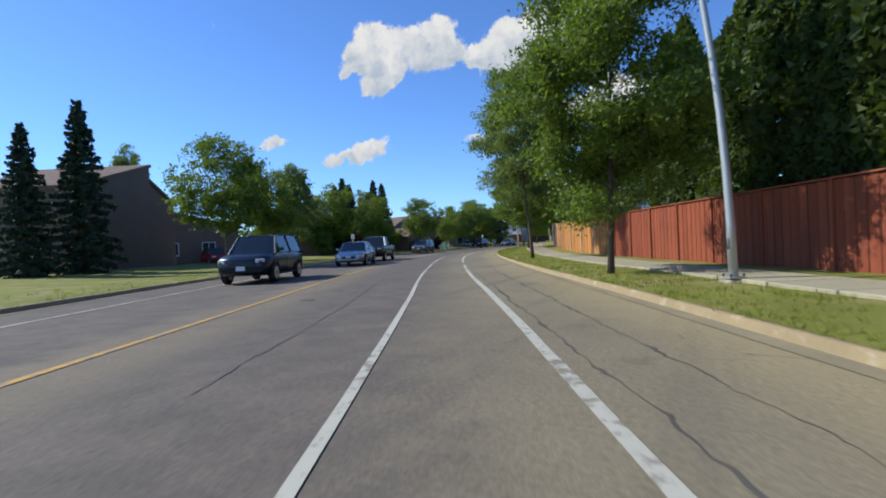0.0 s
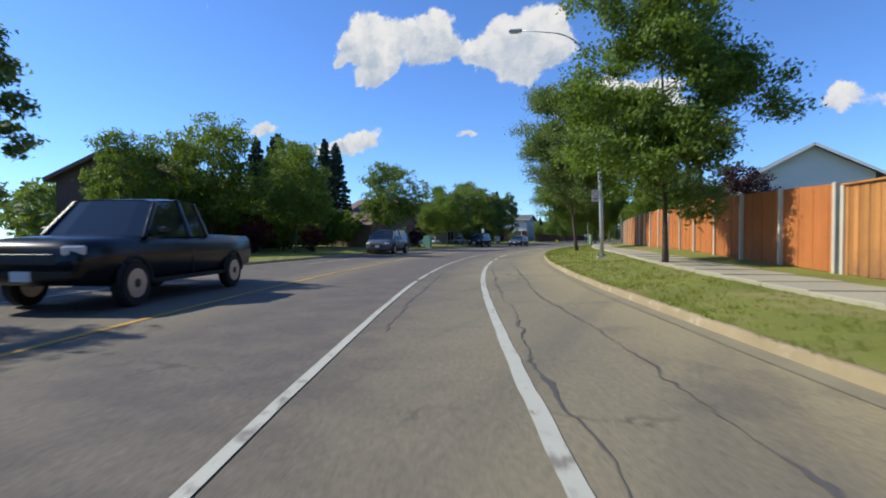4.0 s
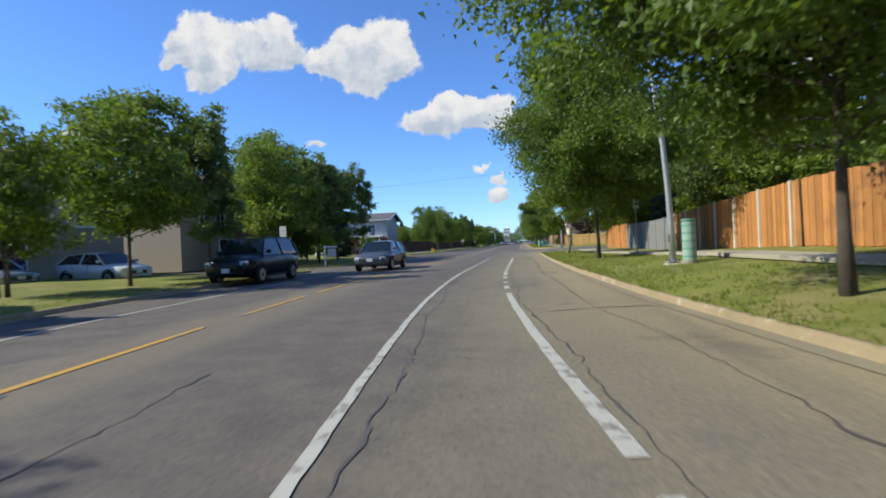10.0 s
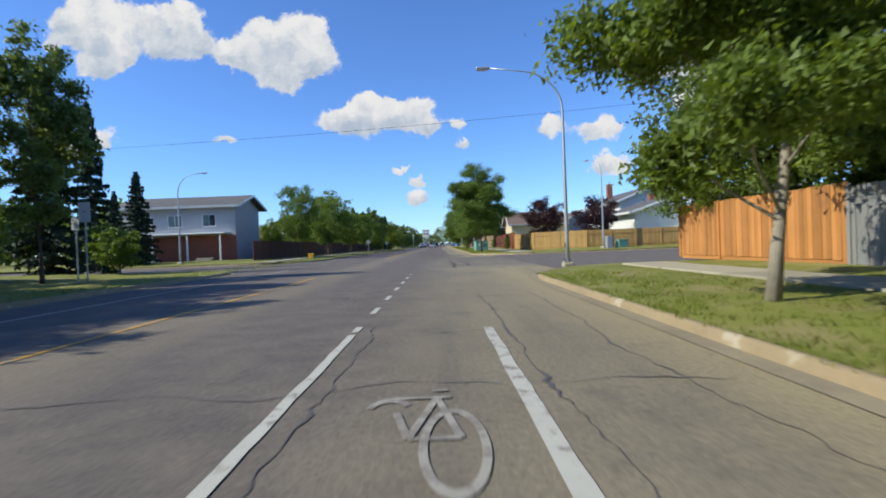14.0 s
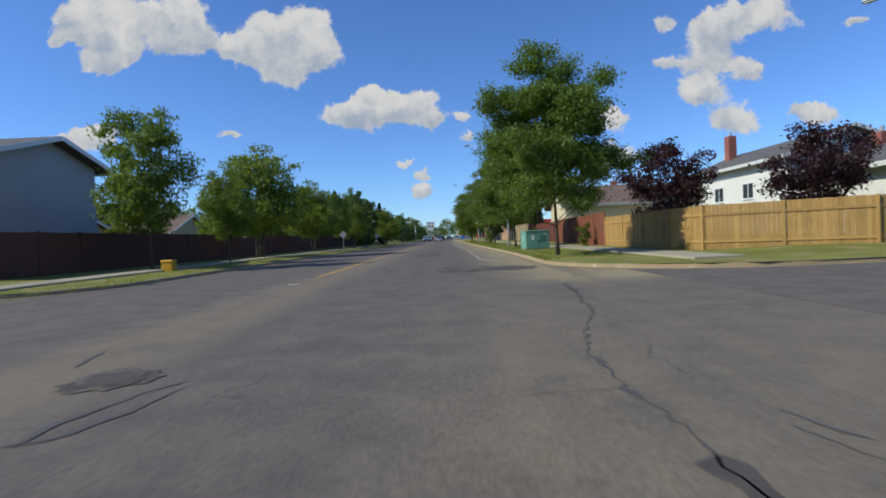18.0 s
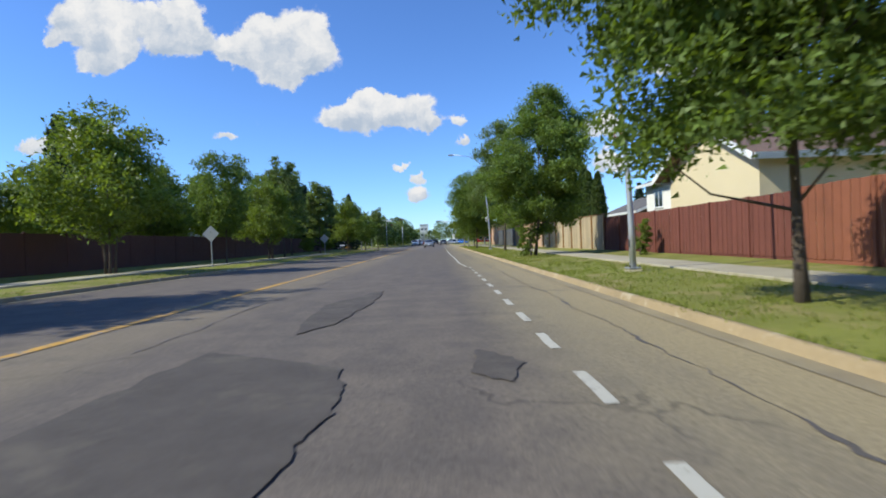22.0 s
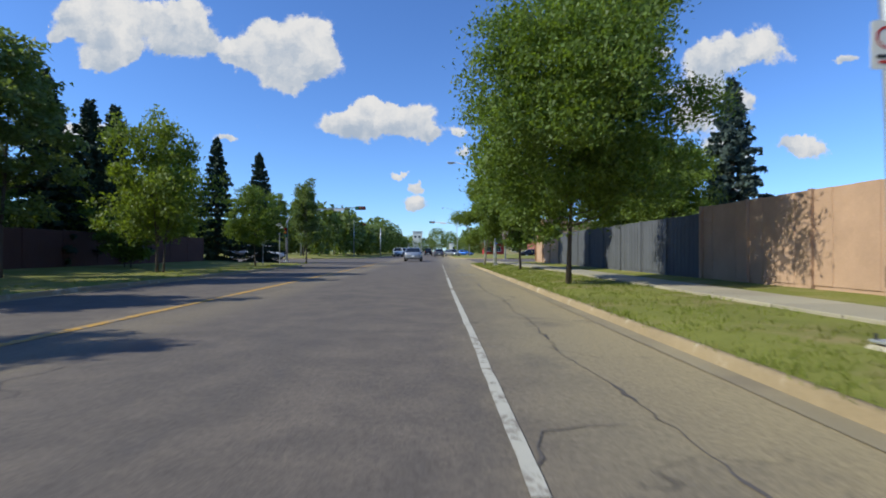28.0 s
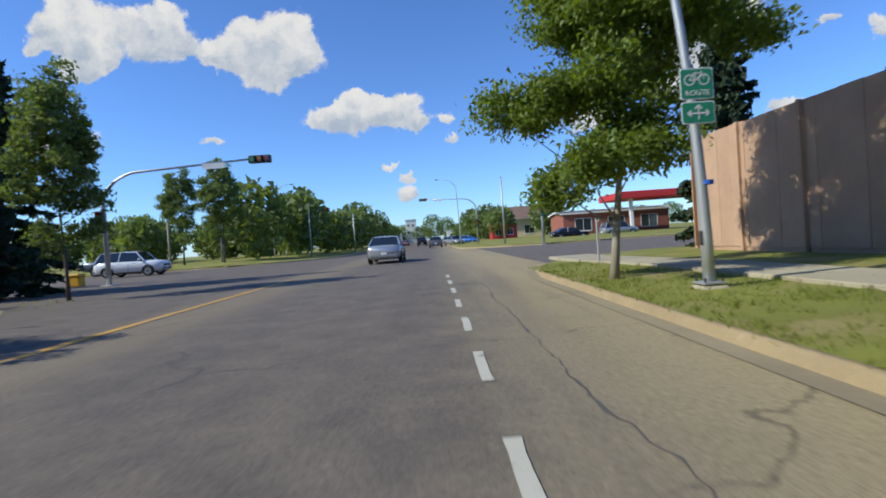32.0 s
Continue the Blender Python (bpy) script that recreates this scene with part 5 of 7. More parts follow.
def left_of(y):
    return 180 + heading(y)


street_lamp(32.1, -82.4, left_of(-82), 9.0, 2.6, 0.75)
street_lamp(16.25, -46.4, left_of(-46), 9.0, 2.6, 0.5)
parking_sign(None, 16.03, -46.55, 2.75, heading(-46))
street_lamp(9.9, -10.2, left_of(-10), 9.0, 2.6, 0.75)
street_lamp(9.7, 25.0, 180, 7.7, 2.8)
street_lamp(9.65, 77.5, 180, 8.7, 2.5, 0.5)
parking_sign(None, 9.34, 77.42, 3.55, 0, "blue and white transit plate on a lamp pole")
street_lamp(9.4, 112.0, 180, 8.9, 2.6, 0.5)
parking_sign(None, 9.15, 111.85, 3.0, 0)
street_lamp(8.97, 140.9, 180, 6.8, 2.3, 0.4)
street_lamp(18.6, 48.2, 115, 7.6, 1.6, 0.0, "galvanised street lamp at the side street corner")
street_lamp(-16.9, 47.6, 0, 7.4, 2.0, 0.0, "galvanised street lamp across the junction")
part("pole_wrap", disc(0.1, 0.06, (0, 0, 0), "Z", 14), surface("blue_tape", (0.03, 0.12, 0.5), 0.5, 0.05), None, at=(9.0, 140.9, 1.62))
tagged(bpy.data.objects["pole_wrap"], "band of blue tape round a lamp pole", "tape")

# green bicycle route sign
route = thing("route_sign", (8.88, 140.76, 2.95), 0, "green bicycle route sign with white border and arrows", "sign")
plate(0.46, 0.42, SIGN_WHITE, route, (0, 0, 0.0), "border_plate")
plate(0.43, 0.39, SIGN_GREEN, route, (0, -0.004, 0.0))
plate(0.46, 0.30, SIGN_WHITE, route, (0, 0, -0.39), "border_plate")
plate(0.43, 0.27, SIGN_GREEN, route, (0, -0.004, -0.39))
put("writing", text_mesh("ROUTE", 0.105, SIGN_WHITE), route).matrix_basis = pose(0, -0.008, -0.13, 90, 0, 0)


def flat_ring(cx, cz, r, w, y, n=22):
    verts, faces = [], []
    for k in range(n):
        a = 2 * math.pi * k / n
        for q in (r - w / 2, r + w / 2):
            verts.append((cx + q * math.cos(a), y, cz + q * math.sin(a)))
        faces.append((2 * k, 2 * k + 1, (2 * k + 3) % (2 * n), (2 * k + 2) % (2 * n)))
    return verts, faces


def flat_bars(lines, w, y):
    verts, faces = [], []
    for x0, z0, x1, z1 in lines:
        d = Vector((x1 - x0, 0, z1 - z0)).normalized() * (w / 2)
        s = Vector((-d.z, 0, d.x))
        b = len(verts)
        a, c = Vector((x0, y, z0)), Vector((x1, y, z1))
        verts += [a - s, c - s, c + s, a + s]
        faces.append((b, b + 1, b + 2, b + 3))
    return verts, faces


for cx in (-0.10, 0.10):
    put("symbol_wheel", mesh_of("symbol_wheel", *flat_ring(cx, 0.05, 0.068, 0.016, -0.008), SIGN_WHITE), route)
put("symbol_frame", mesh_of("symbol_frame", *flat_bars([(-0.1, 0.05, -0.04, 0.14), (-0.04, 0.14, 0.07, 0.14), (0.07, 0.14, 0.0, 0.05), (0.0, 0.05, -0.04, 0.14), (0.1, 0.05, 0.06, 0.17), (-0.1, 0.05, 0.0, 0.05)], 0.014, -0.008), SIGN_WHITE), route)
put("symbol_arrows", mesh_of("symbol_arrows", *flat_bars([(-0.15, -0.40, 0.15, -0.40), (0, -0.49, 0, -0.29), (-0.15, -0.40, -0.10, -0.36), (-0.15, -0.40, -0.10, -0.44), (0.15, -0.40, 0.10, -0.36), (0.15, -0.40, 0.10, -0.44), (0, -0.29, -0.05, -0.34), (0, -0.29, 0.05, -0.34)], 0.022, -0.009), SIGN_WHITE), route)
for zz in (0.1, -0.35):
    part("clamp", box(0.05, 0.14, 0.03), STEEL, route, at=(0.05, 0.075, zz))


def post_sign(x, y, height, w, h, mat, label, turn=0.0, tilt=0.0, post=0.03, name="road_sign", second=None):
    sign = thing(name, (x, y, ground_z(x, y)), turn, label, "sign", "road signs")
    put("post", mesh_of("post", *tube([(0, 0, -0.1), (0, 0, height)], [post, post], 8), STEEL), sign)
    plate(w, h, mat, sign, (0, -post - 0.012, height - h * (0.5 if not tilt else 0.62)), tilt=tilt)
    if second:
        plate(*second, sign, (0, -post - 0.012, height - h - 0.25))
    part("bracket", box(0.05, 0.03, 0.05), DARK_STEEL, sign, at=(0, -post, height - h / 2))
    return sign


post_sign(-7.4, 91.65, 2.15, 0.62, 0.62, SIGN_BACK, "diamond warning sign seen from its bare metal back", tilt=45)
post_sign(-6.8, 115.5, 2.0, 0.62, 0.62, SIGN_BACK, "diamond warning sign seen from its bare metal back", tilt=45)
post_sign(-6.5, 141.3, 2.05, 0.62, 0.62, SIGN_BACK, "diamond warning sign seen from its bare metal back", tilt=45)
post_sign(-5.8, 142.6, 2.8, 0.45, 0.3, SIGN_WHITE, "small white sign on a tall steel post by the crossing")
post_sign(-8.6, 24.4, 3.0, 0.45, 0.75, SIGN_WHITE, "white rectangular sign on a steel post across the road")
post_sign(-9.6, 25.3, 2.5, 0.30, 0.50, SIGN_WHITE, "small white sign on a steel post across the road")
post_sign(-6.2, 0.2, 2.3, 0.35, 0.55, SIGN_WHITE, "white sign on a post beside an entrance")
post_sign(2.2, -53.5, 2.2, 0.40, 0.45, SIGN_BACK, "bare metal sign back on a post beside a driveway", second=(0.25, 0.25, YELLOW_BIN))
post_sign(-4.4, -58.5, 2.2, 0.35, 0.55, SIGN_WHITE, "white sign on a steel post across the road")
post_sign(11.4, 1.0, 2.6, 0.28, 0.45, SIGN_WHITE, "narrow white sign on a steel post by the pavement")
post_sign(9.6, 147.5, 1.2, 0.10, 0.10, SIGN_WHITE, "short steel marker post at the kerb corner")

# hydrant
hyd = thing("fire_hydrant", (-7.6, 17.6, 0.13), 0, "red fire hydrant on the shaded grass", "fire hydrant")
part("barrel", disc(0.13, 0.6, (0, 0, 0.3), "Z", 16), RED_IRON, hyd)
part("bonnet", disc(0.16, 0.12, (0, 0, 0.66), "Z", 16, bevel=0.04), RED_IRON, hyd)
part("flange", disc(0.18, 0.05, (0, 0, 0.03), "Z", 16), RED_IRON, hyd)
part("nut", disc(0.035, 0.1, (0, 0, 0.76), "Z", 6), RED_IRON, hyd)
for sx in (-1, 1):
    part("outlet", disc(0.06, 0.12, (0.16 * sx, 0, 0.48), "X", 12), RED_IRON, hyd)
yh = thing("fire_hydrant", (-11.5, 10.5, 0.13), 0, "yellow fire hydrant beside an entrance", "fire hydrant")
part("barrel", disc(0.12, 0.55, (0, 0, 0.28), "Z", 14), YELLOW_BIN, yh)
part("bonnet", disc(0.15, 0.1, (0, 0, 0.6), "Z", 14, bevel=0.03), YELLOW_BIN, yh)
part("flange", disc(0.17, 0.05, (0, 0, 0.03), "Z", 14), YELLOW_BIN, yh)

# the large green transformer cabinet
tr = thing("transformer_box", (8.85, 63.55, 0.1), 6, "large green steel transformer cabinet on the grass", "transformer box")
part("cabinet", box(1.42, 1.18, 1.02, (0.735, 0.595, 0.1), 0.02), GREEN_BOX, tr)
part("lid", box(1.48, 1.24, 0.06, (0.735, 0.595, 1.12), 0.02), GREEN_BOX, tr)
part("plinth", box(1.5, 1.26, 0.11, (0.735, 0.595, -0.04), 0.02), CONCRETE, tr, "concrete plinth")
part("door_seam", box(0.008, 0.008, 0.95, (0.735, 0.002, 0.13)), DARK_STEEL, tr)
part("notice", box(0.16, 0.006, 0.28, (0.44, 0.0025, 0.62)), SIGN_WHITE, tr, "faded paper notice")
part("notice", box(0.006, 0.15, 0.26, (0.0225, 0.62, 0.6)), SIGN_WHITE, tr, "faded paper notice")
part("notice", box(0.1, 0.006, 0.06, (1.2, 0.0025, 0.92)), SIGN_WHITE, tr, "small white label")
part("padlock", box(0.07, 0.04, 0.1, (0.775, -0.014, 0.5), 0.01), DARK_STEEL, tr)
part("scuff", box(0.42, 0.003, 0.42, (1.08, 0.0035, 0.48), 0.001), surface("repainted_green", (0.06, 0.17, 0.125), 0.5, 0.1), tr, "darker repainted patch")

# small utility pedestals
for x, y, h, r in ((10.22, -10.55, 1.1, 0.17), (-3.9, -21.6, 1.15, 0.3)):
    ped = thing("utility_pedestal", (x, y, ground_z(x, y)), 0, "green utility pedestal on the grass", "utility box")
    part("body", disc(r, h, (0, 0, h / 2), "Z", 18, bevel=0.02) if r < 0.25 else box(0.75, 0.45, h, bevel=0.03), PALE_GREEN if r < 0.25 else GREEN_BOX, ped)
    part("cap", disc(r + 0.02, 0.06, (0, 0, h + 0.02), "Z", 18, bevel=0.02) if r < 0.25 else box(0.8, 0.5, 0.05, (0, 0, h), 0.02), GREEN_BOX, ped)
    part("base", disc(r + 0.04, 0.1, (0, 0, 0.03), "Z", 18) if r < 0.25 else box(0.85, 0.55, 0.08, bevel=0.01), CONCRETE, ped)
    if r < 0.25:
        for k in range(5):
            part("band", disc(r + 0.004, 0.05, (0, 0, 0.18 + 0.2 * k), "Z", 18), GREEN_BOX, ped, "green moulded band")
ub = thing("utility_box", (19.0, 48.0, 0.12), 10, "grey steel utility cabinet by the pole", "utility box")
part("body", box(0.5, 0.4, 1.1, bevel=0.02), STEEL, ub)
part("door", box(0.44, 0.01, 0.95, (0, -0.205, 0.08)), STEEL, ub)
ub = thing("utility_box", (20.2, 48.3, 0.12), 10, "low pale green utility cabinet by the fence", "utility box")
part("body", box(0.9, 0.6, 0.75, bevel=0.03), GREEN_BOX, ub)
part("lid", box(0.95, 0.65, 0.06, (0, 0, 0.75), 0.02), GREEN_BOX, ub)
gx = thing("grit_bin", (-8.25, 56.45, 0.12), 0, "yellow plastic grit bin on the grass", "bin")
part("tub", box(0.5, 0.4, 0.42, bevel=0.04), YELLOW_BIN, gx)
part("lid", box(0.55, 0.45, 0.12, (0, 0, 0.41), 0.04), YELLOW_BIN, gx)
gx = thing("grit_bin", (-12.6, 159.5, 0.0), 0, "orange plastic bin on the verge", "bin")
part("tub", box(0.6, 0.5, 0.5, bevel=0.05), YELLOW_BIN, gx)
part("lid", box(0.66, 0.56, 0.14, (0, 0, 0.5), 0.05), YELLOW_BIN, gx)
fr = thing("notice_frame", (-7.2, 8.2, 0.0), 20, "white timber post with an arm and hanging sign", "sign frame")
part("post", box(0.1, 0.1, 1.45, (0, 0, 0), 0.01), SIGN_WHITE, fr)
part("crossbar", box(0.9, 0.08, 0.09, (0.35, 0, 1.3), 0.01), SIGN_WHITE, fr)
part("panel", box(0.55, 0.03, 0.55, (0.45, 0, 0.68), 0.01), SIGN_BACK, fr)
for sx in (0.25, 0.65):
    part("hanger", box(0.015, 0.015, 0.09, (sx, 0, 1.22)), DARK_STEEL, fr)


# ---- traffic signals at the crossing ----
def signal_head(parent, at, turn=0.0, flat=False):
    """A three-lamp head that faces -y; flat: hung on its side."""
    head = new("signal_head")
    head.parent = parent
    head.matrix_basis = pose(*at, 0, 90 if flat else 0, turn)
    part("housing", box(0.34, 0.26, 1.0, (0, 0, -0.5), 0.03), surface("signal_yellow_black", (0.05, 0.045, 0.03), 0.5, 0.1), head)
    for k, (name, mat) in enumerate((("red_lens", TAIL_LENS), ("amber_lens", AMBER_LENS), ("green_lens", SIGN_GREEN))):
        z = 0.31 - 0.31 * k
        part(name, disc(0.11, 0.03, (0, -0.14, z), "Y", 16), mat, head)
        part("visor", box(0.28, 0.2, 0.02, (0, -0.22, z + 0.125)), DARK_STEEL, head)
    return head


def signal_mast(x, y, arm, side, label, height=5.9):
    """A mast with a curved arm; side: +1 when the arm points to +x."""
    mast = thing("traffic_signal", (x, y, 0.0), 0, label, "traffic signal", "traffic signals")
    pts = [(0, 0, 0), (0, 0, height - 1.9)]
    rad = [0.11, 0.10]
    for a in np.linspace(10, 80, 7):
        pts.append((side * 1.8 * (1 - math.cos(radians(a))), 0, height - 1.9 + 1.5 * math.sin(radians(a))))
        rad.append(0.09 - 0.0004 * a)
    pts.append((side * arm, 0, height - 0.15))
    rad.append(0.045)
    put("mast", mesh_of("mast", *tube(pts, rad, 12), STEEL, True), mast)
    signal_head(mast, (side * (arm + 0.1), 0, height - 0.2), flat=True)
    signal_head(mast, (0.0, -0.28, 2.9))
    part("street_name_plate", box(1.0, 0.02, 0.25, (side * (arm * 0.72), -0.06, height - 0.5)), SIGN_WHITE, mast)
    part("base_plate", box(0.5, 0.5, 0.06, bevel=0.01), STEEL, mast)
    return mast


signal_mast(-9.6, 157.3, 7.1, 1, "galvanised traffic signal mast with a long curved arm", 5.5)
signal_mast(11.2, 201.0, 6.8, -1, "galvanised traffic signal mast across the crossing", 6.6)
signal_mast(14.5, 176.5, 0.6, 1, "short traffic signal pole at the corner", 4.6)
signal_mast(-13.0, 198.0, 5.0, 1, "galvanised traffic signal mast across the crossing", 6.0)


def plain_pole(x, y, h, r, mat, label, cross=False):
    pole = thing("utility_pole", (x, y, 0.0), 0, label, "pole", "utility poles")
    put("shaft", mesh_of("shaft", *tube([(0, 0, 0), (0, 0, h)], [r, r * 0.7], 10), mat, True), pole)
    part("cap", disc(r * 0.8, 0.06, (0, 0, h), "Z", 10), DARK_STEEL, pole)
    if cross:
        part("crossarm", box(2.2, 0.1, 0.12, (0, 0, h - 0.9)), mat, pole)


for x, y, h, r in ((-24.5, 192.0, 5.2, 0.16), (-15.0, 183.0, 5.0, 0.10), (-8.6, 192.0, 6.2, 0.10), (-5.6, 205.0, 5.5, 0.10), (12.6, 186.0, 7.0, 0.1)):
    plain_pole(x, y, h, r, PALE_BARK if r > 0.12 else STEEL, "plain pole beyond the crossing")
street_lamp(-14.0, 196.0, 0, 9.0, 2.2, 0.2, "street lamp beyond the crossing", 0.0)
street_lamp(9.2, 206.0, 180, 9.5, 2.4, 0.2, "street lamp beyond the crossing", 0.0)
street_lamp(-9.6, 240.0, 0, 9.0, 2.2, 0.2, "street lamp beyond the crossing", 0.0)


def cable(a, b, sag, r=0.012):
    pts = []
    for t in np.linspace(0, 1, 25):
        p = Vector(a).lerp(Vector(b), t)
        pts.append(p - Vector((0, 0, sag * 4 * t * (1 - t))))
    ob = put("overhead_cable", mesh_of("overhead_cable", *tube(pts, [r] * 25, 5), BLACK_INK))
    tagged(ob, "thin black overhead cable sagging across the street", "cable")


plain_pole(-30.0, 44.0, 9.2, 0.16, BARK, "dark timber utility pole at the end of a cable")
plain_pole(40.0, 47.0, 13.7, 0.18, BARK, "tall dark timber utility pole at the end of a cable")
cable((-30.0, 44.0, 9.1), (40.0, 47.0, 13.6), 0.7)


# ---- bicycle symbols, patches and sealed cracks on the road ----
def ground_marks(name, rings, lines, w, at, turn, label, mat=None):
    verts, faces = [], []
    for cx, cy, rx, ry, a0, a1 in rings:
        n = 30
        b = len(verts)
        for k in range(n + 1):
            a = radians(a0 + (a1 - a0) * k / n)
            verts += [(cx + (rx - w / 2) * math.cos(a), cy + (ry - w * 0.9) * math.sin(a), 0), (cx + (rx + w / 2) * math.cos(a), cy + (ry + w * 0.9) * math.sin(a), 0)]
        faces += [(b + 2 * k, b + 2 * k + 1, b + 2 * k + 3, b + 2 * k + 2) for k in range(n)]
    for x0, y0, x1, y1 in lines:
        d = Vector((x1 - x0, y1 - y0, 0)).normalized() * (w / 2)
        s = Vector((-d.y, d.x, 0))
        b = len(verts)
        rise = 0.0004 * (1 + lines.index((x0, y0, x1, y1)))
        a, c = Vector((x0, y0, rise)), Vector((x1, y1, rise))
        verts += [a - s, c - s, c + s, a + s]
        faces.append((b, b + 1, b + 2, b + 3))
    ob = put(name, mesh_of(name, verts, faces, mat or WHITE_PAINT), None, at, turn)
    tagged(ob, label, "road marking", kind="structure")


ground_marks("bicycle_symbol", [(0.0, 0.0, 0.17, 0.55, 0, 360), (-0.42, 0.62, 0.13, 0.2, 20, 170)], [(-0.26, 0.10, 0.04, 0.10), (0.04, 0.10, -0.1, 0.85), (-0.26, 0.10, -0.1, 0.85), (-0.26, 0.10, -0.36, 0.55), (-0.42, 0.85, 0.0, 0.85), (-0.14, 1.02, -0.02, 1.02)], 0.05, (4.76, 7.85, 0.009), 0, "half-worn white bicycle symbol between the lane lines", FADED_PAINT)
for x, y, turn, label in ((6.9, 60.7, 3, "worn white bicycle symbol by the kerb"), (6.6, 130.3, 4, "faded white bicycle symbol by the kerb")):
    ground_marks("bicycle_symbol", [(-0.37, 0.15, 0.13, 0.55, 100, 335), (0.09, 0.12, 0.13, 0.46, 165, 400)],
                 [(-0.32, 0.97, -0.14, 1.03), (-0.16, 1.08, -0.30, 0.25), (-0.03, 1.05, -0.22, 0.72), (-0.20, 0.72, 0.07, 0.52), (-0.25, 0.55, -0.04, 0.18), (0.08, 0.60, -0.04, 0.18), (0.0, 0.62, 0.17, 0.54), (-0.04, 0.18, 0.1, 0.13)], 0.062, (x, y, 0.009), turn, label, WHITE_PAINT if y > 60 and y < 61 else FADED_PAINT)
ground_marks("lane_line", [], [(0, 0, 0.1, -0.42), (0.1, -0.42, 0.14, -0.75), (-0.2, -0.62, -0.14, -0.82)], 0.05, (6.77, 59.9, 0.009), 0, "chipped scraps of an old white line by the bicycle symbol")
ground_marks("lane_line", [], [(0, 0, 0.32, 0.0)], 0.2, (-0.2, 47.6, 0.009), 0, "scrap of white line in the junction")


def crack(points, w, seed, mat=None, label="black sealed crack wandering over the asphalt", jitter=0.05, least=0.13, swell=1.9):
    """A ribbon of sealant through points (x, y), with a wandering edge."""
    rnd = random.Random(seed)
    fine = []
    for a, b in zip(points, points[1:]):
        a, b = Vector((*a, 0)), Vector((*b, 0))
        n = max(2, int((b - a).length / 0.11))
        fine += [a.lerp(b, k / n) for k in range(n)]
    fine.append(Vector((*points[-1], 0)))
    pts = []
    for p in fine:
        off = Vector((0, 0, 0))
        for f, g in ((0.45, 2.4), (1.7, 1.1), (6.0, 0.8)):
            off += Vector((noise.noise(p * f + Vector((seed, 0, 0))), noise.noise(p * f + Vector((0, seed, 4))), 0)) * jitter * g
        pts.append(p + off + Vector((rnd.uniform(-1, 1), rnd.uniform(-1, 1), 0)) * jitter * 0.4)
    verts, faces = [], []
    for k, p in enumerate(pts):
        way = (pts[min(k + 1, len(pts) - 1)] - pts[max(k - 1, 0)]).normalized()
        open_part = max(0.0, noise.noise(p * 1.9 + Vector((0, 0, seed * 1.7))) - 0.03)
        s = Vector((-way.y, way.x, 0)) * w * 0.5 * (least + swell * open_part + 0.2 * rnd.random()) * (0.2 if k in (0, len(pts) - 1) else 1)
        verts += [p - s * rnd.uniform(0.6, 1.4) + Vector((0, 0, 0.006)), p + s * rnd.uniform(0.6, 1.4) + Vector((0, 0, 0.006))]
    faces = [(2 * k, 2 * k + 1, 2 * k + 3, 2 * k + 2) for k in range(len(pts) - 1)]
    tagged(put("crack", mesh_of("crack", verts, faces, mat or TAR)), label, "crack", "cracks in the road", "structure")


rnd = random.Random(31)
for k, (y0, y1, off) in enumerate(((-98, -70, 2.75), (-70, -48, 2.8), (-48, -26, 2.6), (-26, 16, 3.0), (-62, -44, 0.35), (-46, -32, 0.3), (-32, -4, 0.25), (0, 12, 0.2), (-96, -50, 1.95), (-48, 16, 1.92), (58, 92, 3.15), (92, 128, 2.85), (128, 150, 2.6), (-90, -76, -1.2), (70, 84, -2.2), (-40, -20, -1.6), (-14, 2, -0.5))):
    crack([tuple(on(y, off + rnd.uniform(-0.09, 0.09))[:2]) for y in steps(y0, y1, 2.6)], 0.042, k + 1)
for k, y in enumerate((-79.0, -73.5, -47.5, -31.0, -24.0, -16.5, -9.5, -2.0, 8.9, 64.0, 76.0, 86.0, 99.5, 117.0, 131.0)):
    a, b = rnd.choice(((-3.0, 3.4), (-0.3, 3.9), (0.5, 3.6), (-3.4, 1.6)))
    crack([tuple(on(y + rnd.uniform(-0.25, 0.25), o)[:2]) for o in steps(a, b, 0.9)], 0.028, 40 + k)
for k in range(34):
    y, o = rnd.uniform(-92, 146), rnd.uniform(-3.2, 3.4)
    a = rnd.uniform(0, 6.3)
    p = on(y, o)
    ln = rnd.uniform(0.4, 1.4)
    crack([(p.x, p.y), (p.x + ln * 0.5 * math.cos(a), p.y + ln * 0.5 * math.sin(a)), (p.x + ln * math.cos(a + 0.5), p.y + ln * math.sin(a + 0.5))], 0.045, 100 + k)
# cracks straight across the road
for k, line in enumerate((((9.2, -56.1), (11.14, -55.57), (13.08, -54.9), (15.1, -53.72)), ((3.6, -39.9), (5.51, -39.87), (7.96, -39.94), (9.69, -39.62), (10.72, -39.33), (11.74, -39.48)), ((1.6, 3.7), (2.91, 3.63), (4.41, 3.41), (5.25, 3.38)), ((5.47, 2.6), (6.3, 2.34)))):
    crack(line, 0.055, 180 + k, TAR, "dark sealed crack straight across the road", 0.03)
# cracks in the junction
for k, line in enumerate((((6.72, 44.86), (6.21, 41.0), (5.36, 38.43), (5.26, 37.1), (5.36, 36.49), (5.5, 33.0), (6.2, 30.0)), ((0.53, 38.65), (0.23, 39.51)), ((1.49, 36.67), (1.75, 36.77), (1.9, 37.31), (2.0, 37.78)), ((5.98, 36.5), (6.11, 36.06)), ((6.57, 51.98), (6.47, 51.49)), ((1.5, 54.4), (1.69, 53.65), (1.99, 52.22), (2.15, 51.44), (2.3, 50.4)), ((3.85, 81.93), (3.87, 82.39)))):
    crack(line, 0.08, 200 + k, TAR, "ragged dark crack in the asphalt", 0.06)


